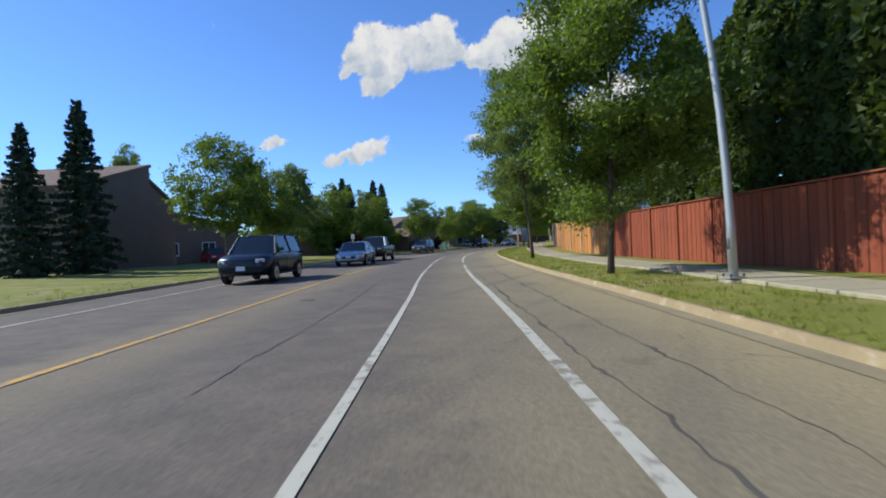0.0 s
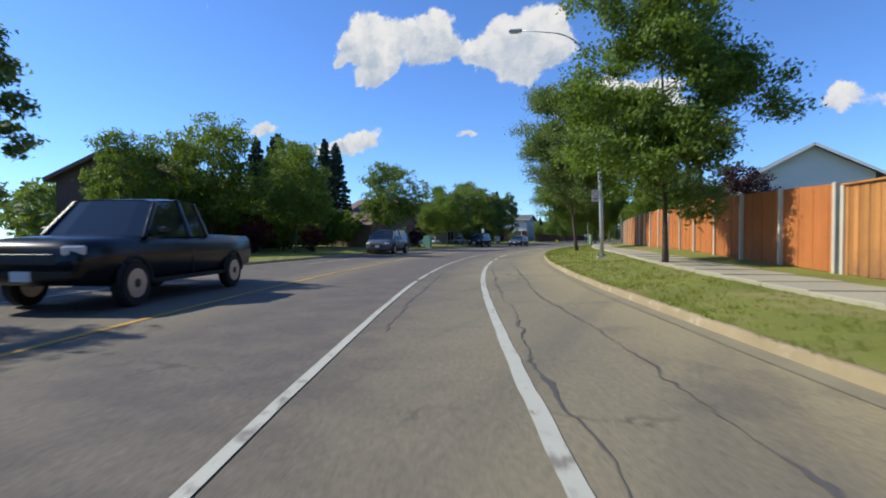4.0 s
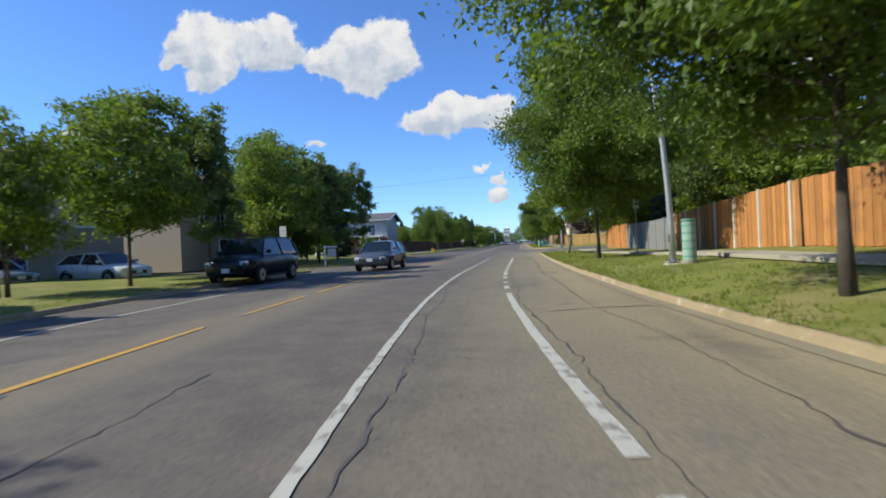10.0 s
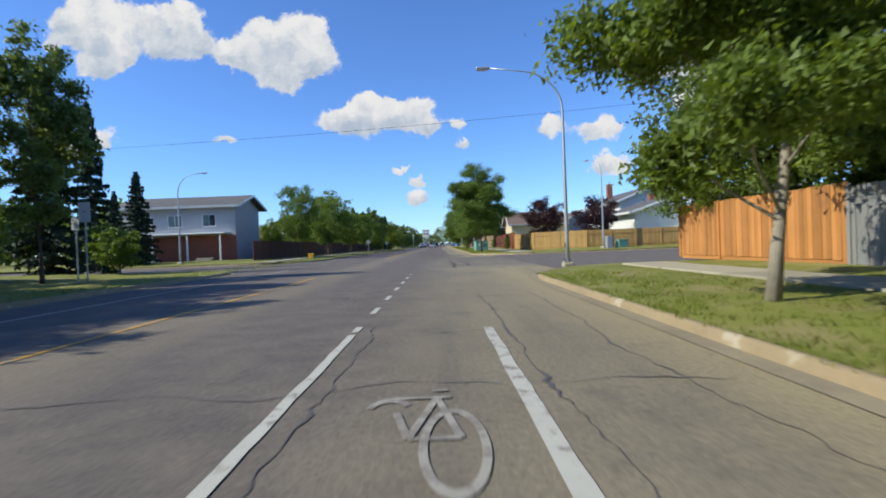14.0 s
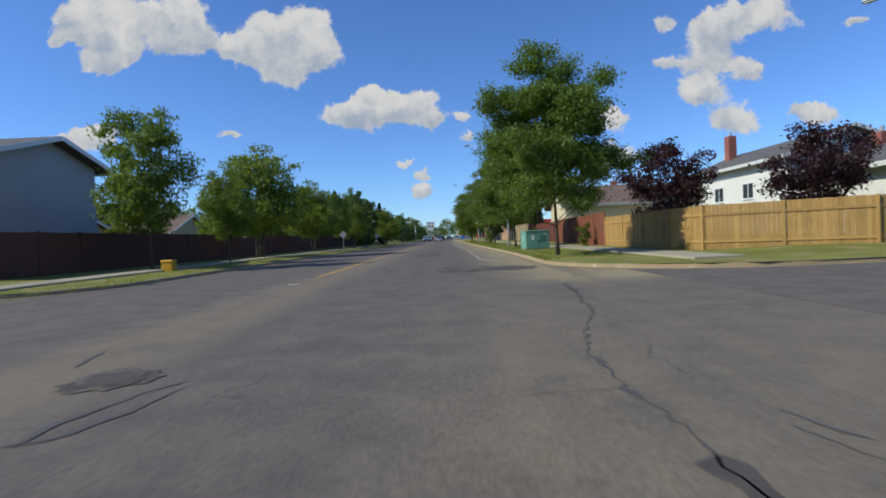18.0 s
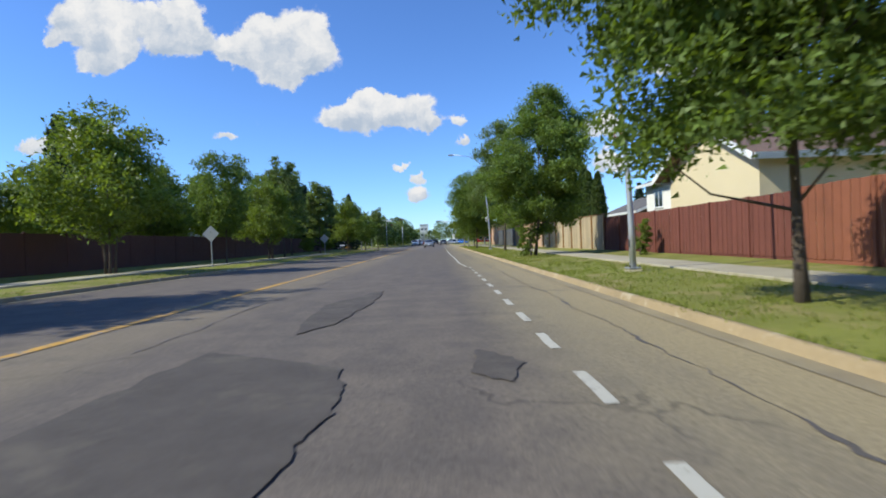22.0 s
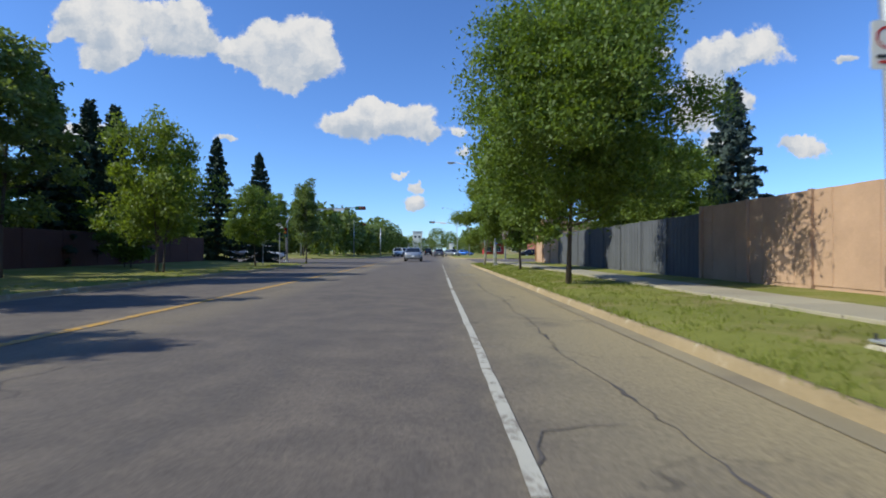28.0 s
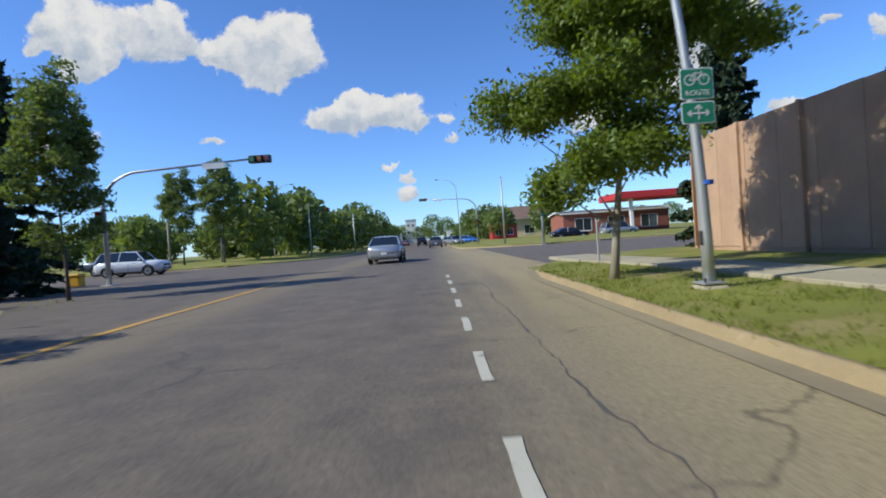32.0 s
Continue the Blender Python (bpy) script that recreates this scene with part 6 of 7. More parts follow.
for k, line in enumerate((((5.34, 36.2), (5.43, 33.34), (5.42, 31.29), (5.34, 29.94), (5.35, 29.26), (5.34, 28.75), (5.36, 28.0)), ((5.9, 35.6), (6.17, 32.76), (6.14, 30.99), (6.05, 30.01), (6.17, 29.46), (6.3, 29.2)), ((4.81, 30.25), (5.4, 30.44), (6.31, 30.35)))):
    crack(line, (0.26, 0.18, 0.08)[k], 230 + k, PATCH, "broad smeared band of old sealant in the junction", 0.05, 0.5, 0.8)
for k, line in enumerate((((8.86, 35.51), (8.46, 33.26), (7.41, 32.04)), ((1.58, 36.68), (1.57, 37.05), (1.75, 37.64), (1.96, 37.91)), ((6.06, 36.7), (6.12, 36.47), (6.24, 36.22)), ((2.48, 44.83), (3.83, 44.59), (4.63, 44.41), (5.65, 44.22)), ((2.76, 43.28), (2.94, 43.54), (3.19, 43.98)), ((4.78, 47.69), (5.23, 46.19), (5.97, 45.64), (6.68, 45.4)), ((2.26, 51.27), (1.82, 52.3), (1.26, 53.25), (0.76, 54.79)), ((1.06, 53.64), (2.23, 53.7), (2.43, 55.36)), ((4.06, 53.68), (4.28, 52.38), (4.37, 51.47)))):
    crack(line, (0.06, 0.09, 0.10, 0.03, 0.14, 0.08, 0.035, 0.025, 0.12)[k], 250 + k, TAR, "ragged crack in the worn junction asphalt", 0.04)
crack(((3.45, 28.73), (3.68, 28.84), (3.65, 29.34)), 0.05, 240, TAR, "ragged dark crack in the asphalt", 0.05)


def patch(points, label, seed, rim=0.0):
    """A darker repair laid into the road, with an uneven outline and, where it has one, a crumbled rim."""
    if rim:
        cx, cy = sum(q[0] for q in points) / len(points), sum(q[1] for q in points) / len(points)
        bm = bmesh.new()
        ring = []
        for k in range(64):
            w = 2 * math.pi * k / 64
            way = Vector((math.cos(w), math.sin(w), 0))
            reach = max((Vector((x - cx, y - cy, 0)) @ way) for x, y in points) + rim * (0.75 + 0.9 * noise.noise(way * 2.3 + Vector((seed, 0, 0)))) + 0.05 * noise.noise(way * 9 + Vector((seed, 2, 0)))
            ring.append(bm.verts.new((cx + way.x * reach, cy + way.y * reach, 0.008)))
        bm.faces.new(ring)
        tagged(part("crumbled_rim", bm, CRUMBLE), "pale crumbled asphalt round a repair", "road patch", kind="structure")
    bm = bmesh.new()
    ring = []
    for (x0, y0), (x1, y1) in zip(points, points[1:] + points[:1]):
        for k in range(12):
            t = k / 12
            p = Vector((x0 + (x1 - x0) * t, y0 + (y1 - y0) * t, 0))
            p += Vector((noise.noise(p * 2 + Vector((seed, 0, 0))), noise.noise(p * 2 + Vector((0, seed, 0))), 0)) * 0.10
            p += Vector((noise.noise(p * 9 + Vector((seed, 0, 0))), noise.noise(p * 9 + Vector((0, seed, 0))), 0)) * 0.06
            ring.append(bm.verts.new((p.x, p.y, 0.012)))
    bm.faces.new(ring)
    tagged(part("asphalt_patch", bm, PATCH), label, "road patch", kind="structure")


patch([(2.3, 69.9), (3.9, 69.0), (4.0, 68.0), (3.9, 66.9), (3.7, 64.6), (2.2, 64.5), (2.15, 67.9)], "large dark rectangular asphalt repair", 1)
patch([(5.06, 69.6), (5.47, 69.0), (5.3, 68.4), (5.0, 68.7)], "dark smeared asphalt repair", 2)
patch([(2.6, 73.8), (3.4, 76.2), (3.5, 74.6), (3.3, 71.5), (2.9, 70.8)], "dark streaked asphalt repair", 3)
patch([(5.29, 50.9), (5.9, 51.3), (6.6, 51.4), (7.0, 50.6), (6.4, 49.6), (5.4, 49.9)], "dark cold-mix repair at the junction edge", 4, 0.25)
patch([(1.05, 37.84), (1.5, 37.93), (1.45, 38.25), (1.0, 38.3)], "pothole patch in the junction", 5, 0.15)
patch([(5.34, 51.6), (5.5, 51.82), (5.7, 51.6), (5.5, 51.35)], "dark pothole patch with a pale rim", 6, 0.16)
patch([(4.1, 51.25), (4.34, 51.3), (4.55, 50.9), (4.6, 49.8), (4.2, 49.7)], "dark asphalt repair", 7, 0.14)
patch([(4.8, 50.4), (5.1, 50.5), (5.2, 49.6), (4.85, 49.5)], "dark asphalt repair", 8)
patch([(4.35, 52.9), (4.42, 52.9), (4.5, 51.5), (4.42, 51.5)], "narrow dark asphalt repair", 9, 0.08)
patch([(5.7, 83.95), (5.88, 83.9), (5.9, 83.7), (5.7, 83.72)], "small dark pothole patch", 10)
for x, y, r in ((23.9, -84.6, 0.16), (8.2, 69.0, 0.2)):
    bm = disc(r, 0.006, (0, 0, 0.004), "Z", 22)
    tagged(part("asphalt_plug", bm, PATCH, at=(x, y, 0.0)), "round dark plug in the asphalt", "road patch", kind="structure")


# ---- houses ----
def window(parent, x, z, w, h, y=0.0, turn=0.0, cross=True):
    """A window in a wall that faces -y: frame, panes and sill set into it."""
    win = new("window")
    win.parent = parent
    win.matrix_basis = pose(x, y, z, 0, 0, turn)
    part("pane", box(w, 0.02, h, (0, 0.0, 0)), WINDOW, win)
    for sx in (-1, 1):
        part("frame", box(0.07, 0.07, h + 0.12, (sx * (w / 2 + 0.03), -0.01, -0.06), 0.006), TRIM, win)
    for zz in (-0.06, h - 0.01):
        part("frame", box(w, 0.07, 0.07, (0, -0.01, zz), 0.006), TRIM, win)
    if cross:
        part("mullion", box(0.05, 0.04, h, (0, -0.012, 0)), TRIM, win)
    part("sill", box(w + 0.2, 0.12, 0.04, (0, -0.03, -0.1), 0.006), TRIM, win)


def house(name, at, turn, w, d, h, roof_h, wall_mat, roof_mat, label, ridge="x", over=0.45, windows=(), side_windows=(), door=None, chimney=None, siding=0.0, group="houses", trim=None):
    """A house whose front faces -y before its turn. ridge: the axis along which the ridge runs; 'shed' for one slope."""
    hs = thing(name, (*at, 0.1), turn, label, "house", group)
    x, y = w / 2, d / 2
    if ridge == "x":
        top = [(-x, 0, h + roof_h), (x, 0, h + roof_h)]
    elif ridge == "y":
        top = [(0, -y, h + roof_h), (0, y, h + roof_h)]
    else:
        top = [(-x, -y, h + roof_h), (-x, y, h + roof_h)]
    base = [(-x, -y, 0), (x, -y, 0), (x, y, 0), (-x, y, 0), (-x, -y, h), (x, -y, h), (x, y, h), (-x, y, h)] + top
    if ridge == "x":
        faces = [(0, 1, 5, 4), (2, 3, 7, 6), (1, 2, 6, 9, 5), (3, 0, 4, 8, 7), (4, 5, 9, 8), (6, 7, 8, 9)]
    elif ridge == "y":
        faces = [(0, 1, 5, 8, 4), (2, 3, 7, 9, 6), (1, 2, 6, 5), (3, 0, 4, 7), (4, 8, 9, 7), (5, 6, 9, 8)]
    else:
        faces = [(0, 1, 5, 8), (2, 3, 9, 6), (1, 2, 6, 5), (3, 0, 8, 9), (5, 6, 9, 8)]
    put("wall", mesh_of("wall", base, faces, wall_mat), hs)
    # roof slabs with an overhang and fascia boards
    def slab(a, b, c, e):
        a, b, c, e = (Vector(p) for p in (a, b, c, e))
        n = (b - a).cross(e - a).normalized()
        if n.z < 0:
            n = -n
        v = [p + n * 0.02 for p in (a, b, c, e)] + [p + n * 0.16 for p in (a, b, c, e)]
        me = mesh_of("roof", v, [(0, 1, 2, 3), (7, 6, 5, 4), (0, 4, 5, 1), (1, 5, 6, 2), (2, 6, 7, 3), (3, 7, 4, 0)], roof_mat)
        put("roof", me, hs)
        for p, q in ((a, b), (b, c), (c, e), (e, a)):
            if min(p.z, q.z) < h + roof_h - 0.3 or ridge == "shed":
                way = q - p
                out = Vector((way.y, -way.x, 0)).normalized() * 0.03
                centre = (a + b + c + e) / 4
                if (((p + q) / 2 - centre).to_2d() @ out.to_2d()) < 0:
                    out = -out
                dn = Vector((0, 0, -0.17))
                up = n * 0.165
                v = [p + dn * 0.4 + out, q + dn * 0.4 + out, q + up + out, p + up + out, p + dn * 0.4 + out * 2, q + dn * 0.4 + out * 2, q + up + out * 2, p + up + out * 2]
                put("fascia", mesh_of("fascia", v, [(3, 2, 1, 0), (4, 5, 6, 7), (0, 1, 5, 4), (2, 3, 7, 6), (1, 2, 6, 5), (3, 0, 4, 7)], trim or (TRIM if group != "townhouses" else wall_mat)), hs)
    o = over
    if ridge == "x":
        s = roof_h / y
        slab((-x - o, -y - o, h - s * o), (x + o, -y - o, h - s * o), (x + o, 0, h + roof_h), (-x - o, 0, h + roof_h))
        slab((x + o, y + o, h - s * o), (-x - o, y + o, h - s * o), (-x - o, 0, h + roof_h), (x + o, 0, h + roof_h))
    elif ridge == "y":
        s = roof_h / x
        slab((-x - o, y + o, h - s * o), (-x - o, -y - o, h - s * o), (0, -y - o, h + roof_h), (0, y + o, h + roof_h))
        slab((x + o, -y - o, h - s * o), (x + o, y + o, h - s * o), (0, y + o, h + roof_h), (0, -y - o, h + roof_h))
    else:
        s = roof_h / w
        slab((x + o, -y - o, h - s * o), (x + o, y + o, h - s * o), (-x - o, y + o, h + roof_h + s * o), (-x - o, -y - o, h + roof_h + s * o))
    if siding:
        for k in range(int(h / siding)):
            part("lap_board", box(w + 0.03, 0.02, 0.012, (0, -y - 0.004, k * siding)), wall_mat, hs)
    for wx, wz, ww, wh in windows:
        window(hs, wx, wz, ww, wh, -y - 0.012)
    for wy, wz, ww, wh in side_windows:
        window(hs, -x - 0.012, wz, ww, wh, wy, -90)
    if door:
        dx, mat = door
        dr = new("door")
        dr.parent = hs
        dr.matrix_basis = pose(dx, -y - 0.02, 0.25)
        part("leaf", box(0.95, 0.05, 2.05), mat, dr)
        part("frame", box(1.15, 0.04, 0.1, (0, 0, 2.05)), TRIM, dr)
        part("handle", disc(0.03, 0.06, (0.38, -0.05, 1.0), "Y", 8), CHROME, dr)
    if chimney:
        cx, cy, ch = chimney
        part("chimney", box(0.7, 0.7, ch, (cx, cy, h), 0.02), BRICK_RED, hs, "red brick chimney")
        part("chimney_pot", disc(0.12, 0.35, (cx, cy, h + ch + 0.15), "Z", 10), STEEL, hs)
    return hs


# right-hand side, behind the fences; turn 90 lets the front look at the road
house("house", (19.6, 85.0), 270, 6.6, 8.0, 3.65, 1.7, STUCCO_CREAM, SHINGLE_BROWN, "cream stucco house with a white-trimmed gable behind a brown fence", "y", 0.55)
house("house", (25.5, 101.0), -90, 9.0, 8.0, 4.9, 1.3, STUCCO_WHITE, SHINGLE, "white two-storey house with a balcony behind the trees", "x", 0.6, windows=((-2.2, 3.0, 1.4, 1.2), (1.5, 3.0, 1.4, 1.2)), chimney=(2.0, 0.5, 2.3))
house("house", (27.0, 115.0), -90, 9.0, 8.0, 3.2, 1.6, SIDING_TAN, SHINGLE, "brown bungalow roof behind the tan fence", "x", 0.6)
house("house", (31.0, 74.0), -90, 13.0, 8.0, 5.5, 1.6, STUCCO_WHITE, SHINGLE, "white house with a brick chimney behind a red-brown fence", "x", 0.6, windows=((-2.0, 2.9, 1.3, 1.1), (2.0, 2.9, 1.3, 1.1)), chimney=(-4.6, -1.5, 3.2))
house("house", (29.0, 91.0), -90, 6.5, 8.0, 4.0, 1.8, SIDING_GREY, SHINGLE_BROWN, "grey house with a brown roof behind the gardens", "x", 0.6)
house("house", (28.5, 60.0), -90, 7.0, 8.0, 3.6, 1.3, STUCCO_WHITE, SHINGLE, "white stucco house with a brick chimney behind the corner fence", "x", 0.6, windows=((-1.8, 2.9, 1.4, 1.1),), chimney=(-2.4, 0.3, 2.2))
bh = house("house", (36.0, 57.0), 8, 13.0, 9.0, 4.2, 1.7, SIDING_BLUE, SHINGLE, "pale blue sided house with white windows at the street corner", "x", 0.5, windows=((-4.5, 2.6, 1.0, 1.1), (-2.2, 2.6, 1.3, 1.1), (2.5, 2.3, 1.0, 1.0)), siding=0.22)
house("house", (28.0, -13.0), 6, 8.4, 9.0, 6.1, 2.3, STUCCO_WHITE, SHINGLE, "white house with a dark-trimmed gable behind the orange fence", "y", 0.6, windows=((0.5, 3.1, 1.6, 1.2),))
house("house", (25.6, -1.2), -90, 8.5, 8.0, 5.3, 1.5, STUCCO_WHITE, SHINGLE, "white two-storey house with a pale gabled roof above the fence", "y", 0.7, windows=((-1.5, 3.2, 1.5, 1.2), (1.6, 3.2, 1.2, 1.2)))
house("house", (24.0, 19.0), -90, 8.0, 8.0, 4.4, 1.4, STUCCO_WHITE, SHINGLE, "white house hidden behind garden trees", "x", 0.6)
# the left-hand side
house("townhouse", (-7.2, -73.8), 296, 8.0, 8.0, 5.4, 2.4, SIDING_TAN, SHINGLE_BROWN, "dark cedar-sided townhouse with a steep single-slope roof", "shed", 0.08, group="townhouses")
house("townhouse", (-9.8, -68.7), 116, 3.4, 8.0, 5.2, 1.5, SIDING_TAN, SHINGLE_BROWN, "dark cedar-sided townhouse wing with a slanting roof", "shed", 0.08, group="townhouses")
house("townhouse", (-19.0, -55.5), 62, 9.0, 9.0, 3.8, 2.0, SIDING_TAN, SHINGLE_BROWN, "dark cedar-sided townhouse with a lower sloping roof", "shed", 0.35, windows=((-2, 1.0, 1.2, 1.2), (1.5, 1.0, 1.2, 1.2)), group="townhouses")
house("townhouse", (-14.2, -42.0), 116, 13.0, 7.0, 4.6, 1.7, SIDING_TAN, SHINGLE_BROWN, "long dark cedar townhouse wall behind the trees", "x", 0.4, windows=((-3.5, 1.0, 1.2, 1.2), (2.5, 1.0, 1.2, 1.2)), group="townhouses")
house("townhouse", (-11.0, -21.2), 270, 7.4, 5.0, 2.2, 3.1, SIDING_TAN, SHINGLE_BROWN, "dark brown townhouse wall under a steep slanting roof", "shed", 0.06, group="townhouses")
house("townhouse", (-11.0, -16.6), 90, 1.8, 5.0, 2.75, 1.3, SIDING_TAN, SHINGLE_BROWN, "low dark brown townhouse wing with a slanting roof", "shed", 0.15, group="townhouses")
house("townhouse", (-21.5, -2.0), 80, 9.0, 8.0, 4.8, 2.0, SIDING_BEIGE, SHINGLE_BROWN, "beige townhouse with white-framed windows", "y", 0.4, windows=((-2.5, 2.9, 0.9, 1.4), (-1.0, 2.9, 0.9, 1.4), (2.2, 2.9, 0.9, 1.4), (-1.8, 0.6, 2.2, 1.6)), group="townhouses")
house("townhouse", (-20.5, 11.0), 86, 8.0, 8.0, 4.9, 2.1, SIDING_BEIGE, SHINGLE_BROWN, "beige townhouse with white-framed windows beside the entrance", "y", 0.4, windows=((-1.6, 2.9, 0.9, 1.4), (0.2, 2.9, 0.9, 1.4), (1.0, 0.6, 2.0, 1.6)), group="townhouses")
house("townhouse", (-24.0, 21.0), 88, 10.0, 8.0, 3.4, 1.6, SIDING_GREY, SHINGLE, "low grey townhouse behind the trees", "x", 0.4, windows=((-2, 1.0, 1.4, 1.2),), group="townhouses")
ch = house("house", (-21.2, 59.4), 0, 11.2, 6.6, 5.75, 1.05, SIDING_GREY, SHINGLE, "grey two-storey corner house with a porch roof and brick base", "x", 0.7, windows=((-3.6, 3.7, 1.5, 1.1), (-0.4, 3.7, 1.3, 1.1), (3.0, 3.7, 1.2, 1.1), (-3.4, 0.9, 2.2, 1.5)), door=(2.6, TRIM))
part("brick_base", box(11.26, 0.12, 2.7, (0, -3.33, 0)), BRICK_RED, ch, "red brick ground floor")
part("porch_roof", box(11.0, 1.7, 0.16, (-0.4, -4.0, 2.85), 0.02), TRIM, ch, "white-edged porch roof")
for k in (-5.6, -2.0, 1.4, 4.6):
    part("porch_post", box(0.14, 0.14, 2.75, (k, -4.7, 0)), TRIM, ch)
part("vent_pipe", disc(0.05, 1.0, (-1.5, -0.4, 7.0), "Z", 8), STEEL, ch)
steps_ = thing("porch_steps", (-17.9, 53.6, 0.1), 0, "pale timber porch steps", "steps")
for k in range(3):
    part("tread", box(1.6, 0.3, 0.18, (0, 0.3 * k, 0.18 * k), 0.01), PALE_BARK, steps_)
house("house", (-27.0, 88.0), 90, 9.0, 8.0, 2.6, 1.9, STUCCO_CREAM, SHINGLE_BROWN, "cream bungalow gable above the dark fence", "y", 0.5)
house("house", (-28.0, 72.0), 90, 9.0, 8.0, 2.6, 1.7, STUCCO_CREAM, SHINGLE_BROWN, "cream bungalow gable above the dark fence", "y", 0.5)
house("house", (-27.0, 112.0), 90, 9.0, 8.0, 2.8, 1.7, SIDING_GREY, SHINGLE_BROWN, "brown-roofed bungalow behind the dark fence", "x", 0.5)
house("house", (-27.0, 130.0), 90, 9.0, 8.0, 2.8, 1.7, SIDING_GREY, SHINGLE, "grey bungalow behind the dark fence", "x", 0.5)
# beyond the crossing
shop = house("shop", (27.0, 252.0), 0, 14.0, 10.0, 4.6, 2.6, STUCCO_CREAM, SHINGLE_BROWN, "cream shop with a brown hipped roof beyond the crossing", "x", 0.8, windows=((-5, 1.0, 2.2, 1.8), (0, 1.0, 2.2, 1.8), (5, 1.0, 2.2, 1.8)), group="shops")
shop = house("shop", (33.0, 214.0), 0, 16.0, 8.0, 3.4, 0.4, BRICK_RED, SHINGLE, "low red-fronted petrol station shop", "x", 0.3, windows=((-5, 0.8, 2.4, 1.8), (0, 0.8, 2.4, 1.8), (5, 0.8, 2.4, 1.8)), group="shops")
can = thing("canopy", (38.0, 204.0, 0.1), 0, "red petrol station canopy on white columns", "canopy")
part("roof_slab", box(16.0, 9.0, 0.9, (0, 0, 4.6), 0.05), SIGN_RED, can)
for cx in (-6, 6):
    for cy in (-2.5, 2.5):
        part("column", box(0.4, 0.4, 4.6, (cx, cy, 0)), TRIM, can)
red = house("kiosk", (19.5, 236.0), 0, 5.0, 4.0, 2.8, 0.25, SIGN_RED, BRICK_RED, "red painted kiosk with a flat roof beyond the crossing", "x", 0.15, windows=((-1.2, 1.0, 1.2, 1.1), (1.1, 1.0, 1.2, 1.1)), group="shops")
house("office_block", (-6.2, 420.0), 0, 5.5, 8.0, 12.5, 0.5, STUCCO_WHITE, SHINGLE, "distant white office block at the road's end", "x", 0.2, windows=((-1.2, 9, 1.4, 1.4), (1.2, 9, 1.4, 1.4), (-1.2, 5, 1.4, 1.4)), group="far buildings")
house("office_block", (-18.0, 410.0), 0, 14.0, 10.0, 5.0, 0.5, SIDING_GREY, SHINGLE, "distant grey commercial building", "x", 0.2, windows=((-4, 3, 3, 1.5), (3, 3, 3, 1.5)), group="far buildings")
house("office_block", (20.0, 400.0), 0, 14.0, 10.0, 5.0, 0.5, STUCCO_WHITE, SHINGLE, "distant pale commercial building", "x", 0.2, windows=((-4, 2, 3, 1.5), (3, 2, 3, 1.5)), group="far buildings")


# ---- vehicles ----
def paint(name, base, metal=0.35, rough=0.25):
    return surface(name, base, rough, 0.05, 0.8, 6.0, 0.0, metal=metal, spec=0.6)


# along: station from the nose (0) to the tail (1); then half width, underside, top of the lower body
SHAPES = {
    "suv": (4.45, 1.72, ((0.0, 0.72, 0.42, 0.80), (0.03, 0.84, 0.34, 0.92), (0.12, 0.89, 0.28, 1.00), (0.27, 0.905, 0.27, 1.06), (0.5, 0.91, 0.27, 1.08), (0.8, 0.91, 0.27, 1.10), (0.96, 0.87, 0.32, 1.08), (1.0, 0.80, 0.42, 0.95)),
            ((0.24, 1.04), (0.36, 1.66), (0.60, 1.72), (0.90, 1.69), (0.985, 1.06)), 0.35),
    "sedan": (4.55, 1.45, ((0.0, 0.68, 0.36, 0.62), (0.03, 0.82, 0.26, 0.72), (0.14, 0.88, 0.21, 0.80), (0.28, 0.895, 0.20, 0.88), (0.5, 0.90, 0.20, 0.92), (0.8, 0.90, 0.21, 0.96), (0.96, 0.86, 0.26, 0.95), (1.0, 0.76, 0.36, 0.84)),
              ((0.26, 0.88), (0.42, 1.40), (0.58, 1.45), (0.72, 1.39), (0.88, 0.96)), 0.315),
    "hatch": (4.30, 1.47, ((0.0, 0.68, 0.36, 0.64), (0.03, 0.82, 0.26, 0.74), (0.14, 0.88, 0.21, 0.83), (0.28, 0.895, 0.20, 0.92), (0.5, 0.90, 0.20, 0.97), (0.8, 0.90, 0.21, 1.02), (0.96, 0.86, 0.28, 1.02), (1.0, 0.78, 0.38, 0.86)),
              ((0.25, 0.91), (0.40, 1.42), (0.58, 1.47), (0.84, 1.40), (0.97, 1.02)), 0.32),
    "van": (4.35, 1.70, ((0.0, 0.74, 0.40, 0.74), (0.03, 0.88, 0.30, 0.86), (0.12, 0.95, 0.24, 0.96), (0.24, 0.97, 0.22, 1.05), (0.5, 0.98, 0.22, 1.08), (0.8, 0.98, 0.22, 1.10), (0.97, 0.94, 0.28, 1.06), (1.0, 0.86, 0.38, 0.92)),
            ((0.17, 1.00), (0.32, 1.63), (0.55, 1.74), (0.92, 1.70), (0.99, 1.06)), 0.33),
    "pickup": (5.6, 1.85, ((0.0, 0.82, 0.52, 0.92), (0.03, 0.93, 0.42, 1.05), (0.12, 0.97, 0.36, 1.10), (0.27, 0.98, 0.34, 1.14), (0.5, 0.98, 0.34, 1.15), (0.8, 0.98, 0.36, 1.16), (0.97, 0.95, 0.42, 1.15), (1.0, 0.90, 0.5, 1.05)),
               ((0.25, 1.12), (0.35, 1.78), (0.48, 1.85), (0.58, 1.82), (0.615, 1.14)), 0.38),
}


